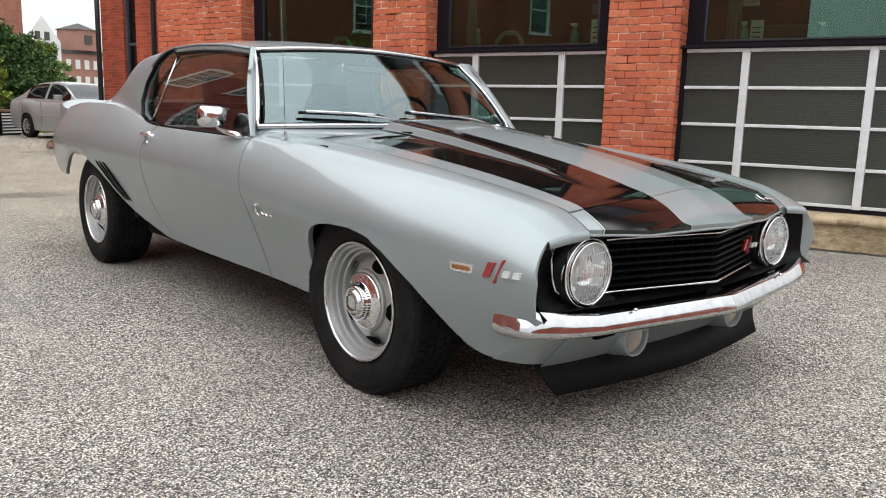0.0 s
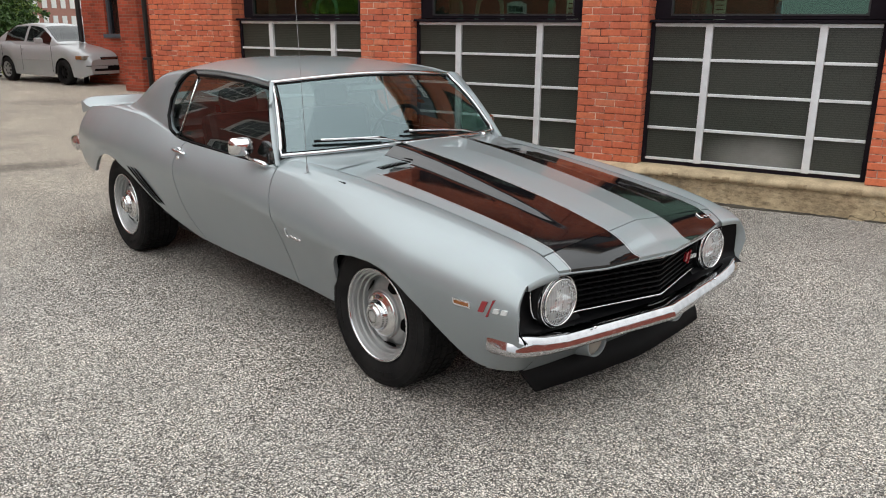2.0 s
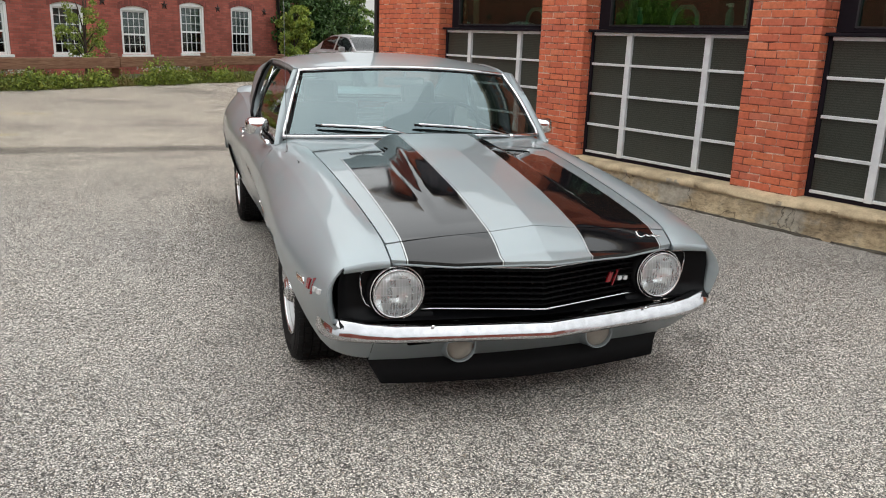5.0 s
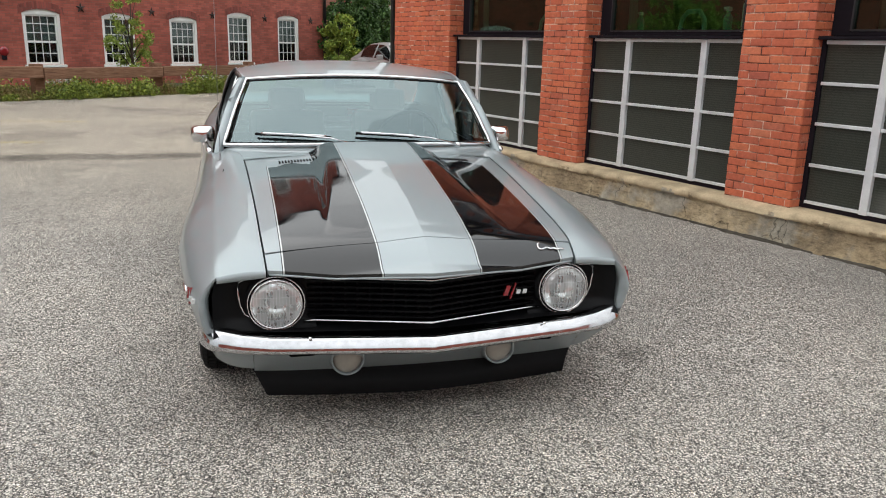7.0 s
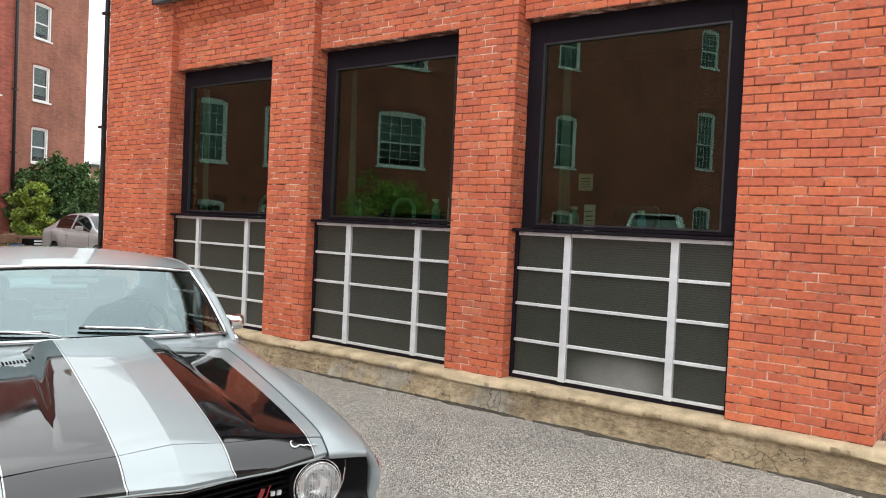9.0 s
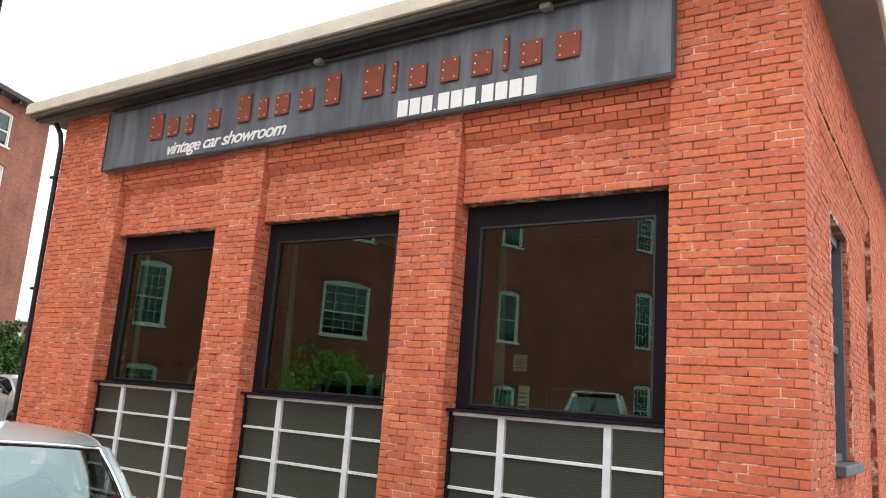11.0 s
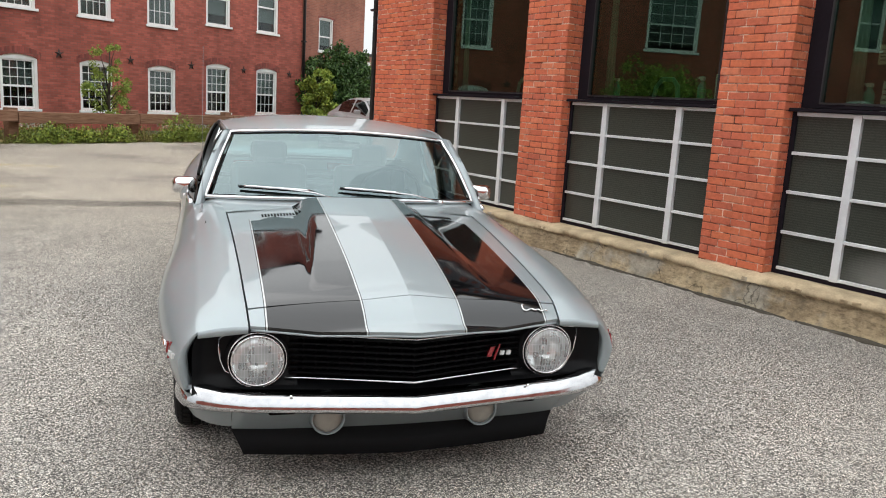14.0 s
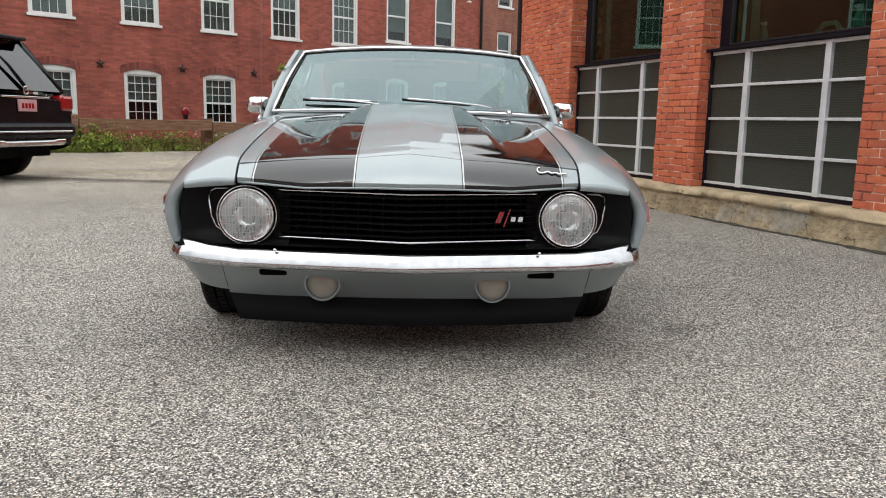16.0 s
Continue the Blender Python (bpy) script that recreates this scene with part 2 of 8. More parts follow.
    band = m.mix(1.0, band, m.ramp(xx.outputs[0], [(0.05, 0.0), (0.2, 1.0), (0.84, 1.0), (0.90, 0.0)]), "MULTIPLY")
    c = m.mix(1.0, c, m.ramp(band, [(0.0, 1.0), (1.0, 0.52)]), "MULTIPLY")
    # far half of the yard: lighter, warmer tint by position, with damp stains over it
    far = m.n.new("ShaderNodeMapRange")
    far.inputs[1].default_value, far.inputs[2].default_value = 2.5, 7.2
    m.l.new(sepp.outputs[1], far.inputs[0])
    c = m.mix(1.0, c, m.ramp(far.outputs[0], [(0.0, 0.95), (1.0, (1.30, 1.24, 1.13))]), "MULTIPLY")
    stain = m.mix(1.0, far.outputs[0], m.ramp(m.noise(0.42, 5, 0.62), [(0.52, 0.0), (0.60, 1.0)]), "MULTIPLY")
    c = m.mix(1.0, c, m.ramp(stain, [(0.0, 1.0), (1.0, 0.76)]), "MULTIPLY")
    m.color(c)
    m.bump(m.mix(0.35, m.ramp(dist, [(0.0, 1.0), (0.6, 0.0)]), m.noise(260, 2)), 0.8, 0.007)
    return m.m


def brick_wall_mat(name, brick, mortar, course=0.0677, length=0.213, vary=0.3, offset_z=0.0):
    """Brickwork for walls seen from afar, laid along x and z of the object."""
    m = Mat(name, brick, 0.85)
    sepc = m.n.new("ShaderNodeSeparateXYZ")
    m.l.new(m.co, sepc.inputs[0])
    add = m.n.new("ShaderNodeMath")
    add.operation = "ADD"
    m.l.new(sepc.outputs[0], add.inputs[0])
    m.l.new(sepc.outputs[1], add.inputs[1])
    comb = m.n.new("ShaderNodeCombineXYZ")
    m.l.new(add.outputs[0], comb.inputs[0])
    m.l.new(sepc.outputs[2], comb.inputs[1])
    bt = m.n.new("ShaderNodeTexBrick")
    bt.inputs["Scale"].default_value = 1.0
    bt.inputs["Brick Width"].default_value = length
    bt.inputs["Row Height"].default_value = course
    bt.inputs["Mortar Size"].default_value = 0.0055
    bt.inputs["Mortar Smooth"].default_value = 0.25
    bt.inputs["Bias"].default_value = 0.0
    bt.inputs["Color1"].default_value = (*[c * (1 - vary) for c in brick], 1)
    bt.inputs["Color2"].default_value = (*[c * (1 + vary) for c in brick], 1)
    bt.inputs["Mortar"].default_value = (*mortar, 1)
    m.l.new(comb.outputs[0], bt.inputs["Vector"])
    c = m.mix(1.0, bt.outputs["Color"], m.ramp(m.noise(0.5, 6, 0.6), [(0.25, 0.62), (0.5, 0.98), (0.75, 1.22)]), "MULTIPLY")
    c = m.mix(1.0, c, m.ramp(m.noise(1.0, 4, 0.6, m.stretch(2.2, 2.2, 0.25)), [(0.3, 0.8), (0.6, 1.05)]), "MULTIPLY")
    m.color(c)
    inv = m.ramp(bt.outputs["Fac"], [(0.0, 1.0), (1.0, 0.0)])
    m.bump(m.mix(0.2, inv, m.noise(60, 3)), 0.6, 0.012)
    return m.m


def loose_brick_mat(name, stops):
    """Single bricks: the colour goes by the piece."""
    m = Mat(name, (0.4, 0.1, 0.05), 0.82)
    mixr = m.n.new("ShaderNodeMath")
    mixr.operation = "FRACT"
    addr = m.n.new("ShaderNodeMath")
    addr.operation = "ADD"
    m.l.new(m.random(), addr.inputs[0])
    m.l.new(m.island(), addr.inputs[1])
    m.l.new(addr.outputs[0], mixr.inputs[0])
    geo = m.n.new("ShaderNodeNewGeometry").outputs["Position"]
    c = m.ramp(mixr.outputs[0], stops)
    c = m.mix(1.0, c, m.ramp(m.noise(0.9, 5, 0.6, geo), [(0.28, 0.80), (0.5, 1.0), (0.75, 1.10)]), "MULTIPLY")
    c = m.mix(1.0, c, m.ramp(m.noise(30, 5, 0.65, geo), [(0.3, 0.82), (0.6, 1.06)]), "MULTIPLY")
    lime = m.ramp(m.noise(7, 6, 0.7, geo), [(0.62, 0.0), (0.73, 0.55)])
    c = m.mix(lime, c, (0.58, 0.33, 0.24))
    m.color(c)
    m.bump(m.mix(0.5, m.noise(45, 5, 0.7, geo), m.noise(200, 3, 0.6, geo)), 0.7, 0.008)
    return m.m


def stone_mat():
    m = Mat("sandstone", (0.4, 0.31, 0.2), 0.9)
    a = m.noise(2.2, 7, 0.65)
    b = m.noise(14, 6, 0.7)
    c = m.ramp(a, [(0.25, (0.19, 0.145, 0.092)), (0.45, (0.37, 0.28, 0.17)), (0.6, (0.48, 0.375, 0.235)), (0.8, (0.54, 0.46, 0.345))])
    c = m.mix(1.0, c, m.ramp(b, [(0.3, 0.62), (0.55, 1.0), (0.8, 1.2)]), "MULTIPLY")
    c = m.mix(1.0, c, m.ramp(m.noise(26, 6, 0.75, m.stretch(0.6, 1.0, 1.8)), [(0.30, 0.50), (0.52, 1.05), (0.8, 1.25)]), "MULTIPLY")
    # grey cement patches and dark moss stains
    c = m.mix(m.ramp(m.noise(1.7, 5, 0.6), [(0.56, 0.0), (0.64, 0.75)]), c, m.ramp(b, [(0.3, (0.22, 0.205, 0.17)), (0.7, (0.46, 0.43, 0.37))]))
    c = m.mix(m.ramp(m.noise(4.5, 7, 0.7), [(0.62, 0.0), (0.72, 0.7)]), c, (0.10, 0.082, 0.055))
    crack = m.n.new("ShaderNodeTexVoronoi")
    crack.feature = "DISTANCE_TO_EDGE"
    crack.inputs["Scale"].default_value = 1.5
    wv = m.n.new("ShaderNodeVectorMath")
    wv.operation = "ADD"
    nz = m.node("ShaderNodeTexNoise", Scale=6.0, Detail=6.0)
    m.l.new(m.co, nz.inputs["Vector"])
    sc = m.n.new("ShaderNodeVectorMath")
    sc.operation = "SCALE"
    sc.inputs["Scale"].default_value = 0.35
    m.l.new(nz.outputs["Color"], sc.inputs[0])
    m.l.new(m.co, wv.inputs[0])
    m.l.new(sc.outputs[0], wv.inputs[1])
    m.l.new(wv.outputs[0], crack.inputs["Vector"])
    c = m.mix(1.0, c, m.mix(m.ramp(m.noise(0.8, 2), [(0.45, 0.0), (0.55, 1.0)]), 1.0, m.ramp(crack.outputs["Distance"], [(0.0, 0.3), (0.012, 1.0)])), "MULTIPLY")
    m.color(c)
    m.bump(m.mix(0.6, a, m.noise(40, 6, 0.75)), 1.0, 0.03)
    return m.m


ASPHALT = asphalt_mat()
PAINT = car_paint("silver_paint", (0.288, 0.328, 0.340))
STRIPE = plain("gloss_black_stripe", (0.004, 0.004, 0.0045), 0.06, coat=0.25, wear=0.1)
PIN = plain("white_pinstripe", (0.58, 0.60, 0.60), 0.2, coat=0.6, wear=0.05)
CHROME = plain("chrome", (0.78, 0.78, 0.79), 0.05, 1.0, wear=0.06, scale=20)
AGEDCHROME = plain("aged_chrome", (0.56, 0.56, 0.575), 0.09, 1.0, wear=0.14, scale=25)
BRIGHT = plain("bright_trim", (0.66, 0.67, 0.68), 0.14, 1.0, wear=0.06, scale=20)
RIMSILVER = plain("wheel_silver", (0.40, 0.41, 0.41), 0.36, 0.6, coat=0.4, wear=0.08, scale=12)
BLACKTRIM = plain("satin_black_trim", (0.0035, 0.0035, 0.004), 0.42, wear=0.2, spec=0.14)
MATTBLACK = plain("matt_black_plastic", (0.005, 0.005, 0.0055), 0.55, wear=0.25, spec=0.09)
# near-black that stands for the shade inside gaps, slots and recesses
GAPSHADE = plain("gap_shade", (0.003, 0.003, 0.003), 0.9, spec=0.05)
UNDER = plain("underbody", (0.008, 0.008, 0.008), 0.85, spec=0.1)
CABIN = plain("black_vinyl", (0.014, 0.014, 0.016), 0.45, wear=0.2)
REDPAINT = plain("badge_red", (0.26, 0.014, 0.02), 0.2, coat=0.8, wear=0.08)
AMBER = plain("amber_lens", (0.26, 0.085, 0.016), 0.12, coat=0.8, wear=0.1)
MILKY = plain("milky_lens", (0.25, 0.23, 0.195), 0.15, coat=0.8, wear=0.1, scale=30)
REDLENS = plain("red_lens", (0.30, 0.01, 0.012), 0.1, coat=1.0, wear=0.1)
WINDSHIELD = glass_mat("windshield_glass", (0.44, 0.57, 0.56), 0.17, 0.0, (0.78, 0.96, 0.99))
SIDEGLASS = glass_mat("side_glass", (0.50, 0.56, 0.54), 0.10)
SHOPGLASS = glass_mat("shop_glass", (0.55, 0.66, 0.58), 0.125, 0.0, (0.53, 0.80, 0.68))
PANEGLASS = glass_mat("pane_glass", (0.6, 0.65, 0.65), 0.045)

# ---- ground ----
def ground_z(x, y):
    """Level through the yard; the lot to its west lies a little higher."""
    a, b = max(0.0, min(1.0, (-9.5 - x) / 3.0)), max(0.0, min(1.0, (7.5 - y) / 2.0))
    return 0.42 * a * a * (3 - 2 * a) * b * b * (3 - 2 * b)


bm = bmesh.new()
xs = [-3000, -400, -120, -60, -30, -20, -15, -12.5, -12, -11.5, -11, -10.5, -10, -9.5, -8, -4, 0, 4, 8, 15, 30, 60, 120, 400, 3000]
ys = [-3000, -400, -120, -60, -30, -15, -8, -4, 0, 4, 5.5, 6, 6.5, 7, 7.5, 8, 12, 16, 20, 30, 60, 120, 400, 3000]
add_grid(bm, [[Vector((x, y, ground_z(x, y))) for y in ys] for x in xs])
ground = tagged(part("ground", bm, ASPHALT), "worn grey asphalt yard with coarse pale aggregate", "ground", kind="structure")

# ---- the silver coupe: x across, y towards its tail, z up; origin under the front axle ----
TYRE = Mat("tyre_rubber", (0.010, 0.010, 0.011), 0.75, spec=0.14)
TYRE.color(TYRE.ramp(TYRE.noise(9, 5), [(0.3, (0.007, 0.007, 0.0075)), (0.7, (0.017, 0.0165, 0.016))]))
TYRE.bump(TYRE.noise(120, 3), 0.15, 0.003)
TYRE = TYRE.m
WB = 2.743
car = thing("classic_coupe", "silver two-door classic muscle coupe with black hood stripes, parked on asphalt", "car", pose(-0.021, 0.004, 0, 0, 0, 0.65))

seam_x = curve_of([-0.72, -0.57, -0.2, 0.3, 0.74], [0.562, 0.575, 0.59, 0.612, 0.634])
seam_z = curve_of([-0.72, -0.66, -0.57, -0.3, 0.0, 0.3, 0.74], [0.612, 0.644, 0.676, 0.722, 0.760, 0.792, 0.825])
# crest where the top turns into the side
crest_x = curve_of([-0.70, -0.6, -0.4, 0.0, 0.4, 0.87, 1.4, 1.85, 2.25, 2.6, 3.0, 3.4, 3.62], [0.731, 0.738, 0.742, 0.756, 0.765, 0.785, 0.795, 0.800, 0.800, 0.795, 0.79, 0.765, 0.72])
crest_z = curve_of([-0.70, -0.63, -0.5, -0.3, 0.0, 0.4, 0.87, 1.4, 1.85, 2.2, 2.5, 2.9, 3.3, 3.62], [0.592, 0.632, 0.668, 0.706, 0.742, 0.775, 0.803, 0.815, 0.828, 0.890, 0.924, 0.930, 0.905, 0.855])
waist_x = curve_of([-0.70, -0.6, -0.4, -0.1, 0.2, 0.5, 0.87, 1.4, 1.85, 2.2, 2.6, 3.0, 3.4, 3.62], [0.792, 0.826, 0.862, 0.893, 0.898, 0.886, 0.880, 0.882, 0.892, 0.91, 0.925, 0.918, 0.875, 0.80])
waist_z = curve_of([-0.70, -0.3, 0.0, 0.16, 0.3, 0.78, 1.3, 1.85, 2.4, 2.9, 3.62], [0.50, 0.545, 0.572, 0.568, 0.566, 0.597, 0.640, 0.66, 0.68, 0.68, 0.66])
low_x = curve_of([-0.70, -0.4, 0.0, 0.35, 0.87, 1.8, 2.3, 3.0, 3.62], [0.70, 0.79, 0.84, 0.795, 0.770, 0.780, 0.83, 0.84, 0.74])
bottom_z = curve_of([-0.72, -0.6, -0.5, -0.45, -0.405, -0.36, -0.3, -0.235, -0.165, -0.1, -0.03, 0.05, 0.12, 0.19, 0.25, 0.29, 0.315, 0.328, 0.336, 0.35, 0.5, 1.2, 1.74, 1.90, 2.06, 2.22, 2.36, 2.48, 2.6, 2.75, 2.88, 2.96, 3.01, 3.04, 3.06, 3.10, 3.3, 3.62],
                    [0.250, 0.250, 0.256, 0.274, 0.312, 0.352, 0.407, 0.460, 0.512, 0.543, 0.560, 0.567, 0.566, 0.556, 0.535, 0.500, 0.450, 0.39, 0.30, 0.264, 0.262, 0.265, 0.280, 0.32, 0.385, 0.47, 0.545, 0.60, 0.640, 0.655, 0.630, 0.590, 0.550, 0.525, 0.505, 0.495, 0.508, 0.55])


def side_x(y, z):
    xt, zt, xc, zc = crest_x(y), crest_z(y), waist_x(y), waist_z(y)
    if z >= zc:
        u = min(1.0, (z - zc) / max(zt - zc, 0.02))
        return xc - (xc - xt) * u ** 2.1
    u = max(0.0, (zc - z) / (zc - 0.27))
    # under the crease that runs back from the front arch the flank turns in at once; it fades along the door
    fade = max(0.0, min(1.0, (1.95 - y) / 0.7)) * max(0.0, min(1.0, (y + 0.15) / 0.35))
    soft, sharp = u ** 1.5, 1.18 * u - 0.18 * u * u
    x = xc - (xc - low_x(y)) * (soft + (sharp - soft) * fade)
    # rolled lip round the arches
    for yc, z0, rr in ((0.04, 0.29, 0.29), (WB, 0.34, 0.34)):
        d = math.hypot(y - yc, z - z0) - rr
        if 0 <= d < 0.05:
            x += 0.006 * (1 - d / 0.05) * max(0.0, min(1.0, (z - 0.40) / 0.08))
    return x


seam_front = curve_of([0.25, 0.35, 0.6, 0.80, 0.86], [0.735, 0.745, 0.785, 0.872, 0.885])   # fender to door: y by z
seam_rear = curve_of([0.25, 0.33, 0.42, 0.55, 0.75, 0.9], [1.66, 1.735, 1.80, 1.825, 1.828, 1.815])


def side_panel(y_from, y_to, ny, nz, gap_from, gap_to, top=None):
    """Body side between two edges (functions of z), down to the arch or sill, on the +x side."""
    bm = bmesh.new()
    rows = []
    for u in (np.linspace(0, 1, ny) if isinstance(ny, int) else ny):
        u = float(u)
        zt, y0 = 0.7, 0.0
        for _ in range(5):
            y0 = y_from(zt) + gap_from + (y_to(zt) - gap_to - y_from(zt) - gap_from) * u
            zt = crest_z(y0)
        zb = zt
        while zb > 0.2:
            y = y_from(zb) + gap_from + (y_to(zb) - gap_to - y_from(zb) - gap_from) * u
            if zb <= bottom_z(y):
                break
            zb -= 0.002
        row = list(top(y0)) if top else []
        for t in np.linspace(0, 1, nz):
            t = float(t)
            z = zt + (zb - zt) * (0.55 * t + 0.45 * t * t)
            zw = waist_z(y0)
            if abs(z - zw) < 0.5 * (zt - zb) / nz:
                z = zw - 0.0005
            a, b = y_from(z) + gap_from, y_to(z) - gap_to
            y = a + (b - a) * u
            row.append(Vector((side_x(y, z), y, z)))
        rows.append(row)
    add_grid(bm, rows)
    # turned-in lower edge and ends, so that arches and gaps have depth
    add_grid(bm, [[r[-1], r[-1] + Vector((-0.010, 0, 0.001)), r[-1] + Vector((-0.020, 0, 0.008))] for r in rows])
    if gap_from:
        add_grid(bm, [[p + Vector((-0.03, 0.006, 0)) for p in rows[0]], rows[0]])
    if gap_to:
        add_grid(bm, [rows[-1], [p + Vector((-0.03, -0.006, 0)) for p in rows[-1]]])
    return bm, rows


def fender_row(y):
    """From the hood seam out to the crest, without the crest itself."""
    d = max(0.0, min(1.0, (y + 0.675) / 0.14))
    xs, zs, xt, zt = seam_x(y) + 0.0042, seam_z(y), crest_x(y), crest_z(y)
    row = []
    for u in np.linspace(0.0, 0.93, 11):
        u = float(u)
        bow = 0.016 * math.sin(math.pi * max(u, 0.02) ** 0.9) * (0.35 + 0.65 * d)
        row.append(Vector((xs + (xt - xs) * u, y, zs + (zt - zs) * u + bow - 0.016 * (1 - u) * (1 - d) ** 2.2)))
    return row


def both(name, make, mat, parent, label=""):
    """One part on each flank."""
    obs = []
    for sgn in (1, -1):
        bm = make()
        if sgn < 0:
            for v in bm.verts:
                v.co.x = -v.co.x
            bmesh.ops.reverse_faces(bm, faces=bm.faces[:])
        obs.append(part(name, bm, mat, parent, label))
    return obs


def nose_edge(z):
    """Front edge of the fender; below the bumper it gives way to the corner piece."""
    return -0.675 - 0.018 * max(0.0, 1 - abs(z - 0.5) / 0.1) + 0.175 * max(0.0, (0.40 - z) / 0.155) ** 1.6


def make_fender():
    bm, rows = side_panel(nose_edge, seam_front, sorted({*np.linspace(0, 1, 80), *np.linspace(0.60, 0.72, 80)}), 34, 0, 0.002, fender_row)
    # folded edge round the grille opening
    edge = [p for p in rows[0][11:] if p.z > 0.40]
    add_grid(bm, [[p + Vector((-0.030, 0.05, 0)) for p in edge], [p + Vector((-0.010, 0.0, 0)) for p in edge], edge])
    top = rows[0][:12]
    lip = []
    for k, p in enumerate(top):
        z = 0.600 - 0.014 * k / 11
        lip.append([p, Vector((p.x, p.y - 0.005, p.z - 0.3 * (p.z - z))), Vector((p.x, p.y - 0.007, z)), Vector((p.x, p.y + 0.004, z - 0.002)), Vector((p.x, p.y + 0.06, z))])
    add_grid(bm, lip)
    # turned-down edge along the hood
    add_grid(bm, [[r[0] + Vector((0, 0, -0.03)), r[0]] for r in rows])
    return bm


def make_door():
    return side_panel(seam_front, seam_rear, 30, 34, 0.0042, 0.0042)[0]


def make_quarter():
    bm, rows = side_panel(seam_rear, lambda z: 3.60 - 2.1 * max(0.0, 0.63 - z), 90, 30, 0.002, 0)
    return bm


both("front_fender", make_fender, PAINT, car)
both("door", make_door, PAINT, car)
both("quarter_panel", make_quarter, PAINT, car)

# ---- hood and header panel with stripes ----
def nose_y(x):
    return -0.786 + 0.114 * (abs(x) / 0.56) ** 1.1


def hood_z(x, y):
    ax = abs(x)
    xs, zs = seam_x(y), seam_z(y)
    u = min(1.0, ax / xs)
    crown = 0.022 + 0.012 * max(0.0, min(1.0, (y + 0.78) / 0.5))
    z = zs + crown * (1 - u * u)
    # narrow ridge on the centre line
    z += 0.015 * max(0.0, 1 - ax / 0.185) * max(0.0, min(1.0, (0.55 - y) / 0.4)) * max(0.0, min(1.0, (y + 0.80) / 0.2))
    # raised cowl bulge, wider and higher towards the windshield
    k = max(0.0, min(1.0, (y + 0.52) / 1.1))
    half = 0.335 - 0.11 * k
    slope = 0.012 + 0.085 * k
    h = 0.044 * k ** 0.85
    t = (half + slope - ax) / slope
    t = max(0.0, min(1.0, t))
    z += h * t * t * (3 - 2 * t)
    return z


def stripe_in(y):
    return 0.180 + 0.010 * (y + 0.74) / 1.4


def stripe_out(y):
    return 0.508 + 0.015 * (y + 0.72) / 1.2


def make_hood(y0, y1, ny, header=False):
    bm = bmesh.new()
    ys = np.linspace(0, 1, ny)
    base = [0.0, 0.003, 0.02, 0.05, 0.09, 0.13, 0.165]
    n_band = 22
    rows = []
    kinds = []
    for t in ys:
        row, kind = [], []
        for sgn in (-1, 1):
            pts = []
            ref = y0 + (y1 - y0) * t
            edge = nose_y(0.565)
            si, so, sx = stripe_in(ref), stripe_out(ref), seam_x(edge + (y1 - edge) * t if header else ref) - 0.0026
            xs = [(b, 0) for b in base] + [(si - 0.0076, 3), (si - 0.0046, 2), (si, 1)]
            xs += [(si + (so - si) * k / n_band, 1) for k in range(1, n_band)]
            xs += [(so, 2), (so + 0.0046, 3), (so + 0.0076, 0), (so + 0.0100, 0)]
            xs += [(so + 0.0100 + (sx - so - 0.0100) * k / 4, 0) for k in range(1, 5)]
            for x, kd in xs:
                yy0 = nose_y(x) if header else y0
                y = yy0 + (y1 - yy0) * t
                z = hood_z(x, y)
                if header:
                    d = (y - nose_y(x)) / 0.14
                    z = z - 0.016 * max(0.0, 1 - d) ** 2.2
                pts.append((Vector((sgn * x, y, z)), kd))
            if sgn < 0:
                left = pts
            else:
                row = [p for p, _ in left[::-1]] + [p for p, _ in pts[1:]]
                kind = [left[i][1] for i in range(len(left) - 2, -1, -1)] + [pts[i][1] for i in range(len(pts) - 1)]
        rows.append(row)
        kinds = kind
    edges = [[[r[0], r[0] + Vector((0, 0, -0.03))] for r in rows], [[r[-1] + Vector((0, 0, -0.03)), r[-1]] for r in rows],
             [[p + Vector((0, 0.003, -0.012)) for p in rows[0]], rows[0]], [rows[-1], [p + Vector((0, -0.003, -0.03)) for p in rows[-1]]]]
    n = len(rows)

    def mat(i, j):
        k = kinds[j]
        if k == 1 and not header:
            y = rows[i][j].y
            ax = abs(rows[i][j].x)
            end = 0.40 + 0.05 * max(0.0, 1 - abs(ax - 0.42) / 0.07)
            if y > end and ax > 0.325:
                return 0
        if k in (2, 3) and not header and rows[i][j].y > 0.42 and abs(rows[i][j].x) > 0.4:
            return 0
        return {0: 0, 1: 1, 2: 2, 3: 3}[k]
    add_grid(bm, rows, flip=True, mat=mat)
    for e in edges[:2] + edges[3:]:
        add_grid(bm, e, flip=True)
    add_grid(bm, edges[2], flip=True, mat=lambda i, j: mat(0, j))
    return bm


SEAM_Y = -0.605
hood = part("hood", make_hood(SEAM_Y + 0.0014, 0.655, 90), [PAINT, STRIPE, PIN, BLACKTRIM, BLACKTRIM], car, "silver hood with a raised cowl bulge and two gloss black stripes")
header = part("header_panel", make_hood(-0.772, SEAM_Y - 0.0014, 16, True), [PAINT, STRIPE, PIN, BLACKTRIM, BRIGHT], car)

# near-black sheet under the hood gaps, coloured for the shade in them
bm = bmesh.new()
rows = []
for y in np.linspace(-0.66, 0.88, 24):
    y = float(y)
    rows.append([Vector((x, y, min(hood_z(x, y), seam_z(y)) - 0.035)) for x in np.linspace(-0.70, 0.70, 15)])
add_grid(bm, rows, flip=True)
part("engine_bay_cover", bm, GAPSHADE, car)

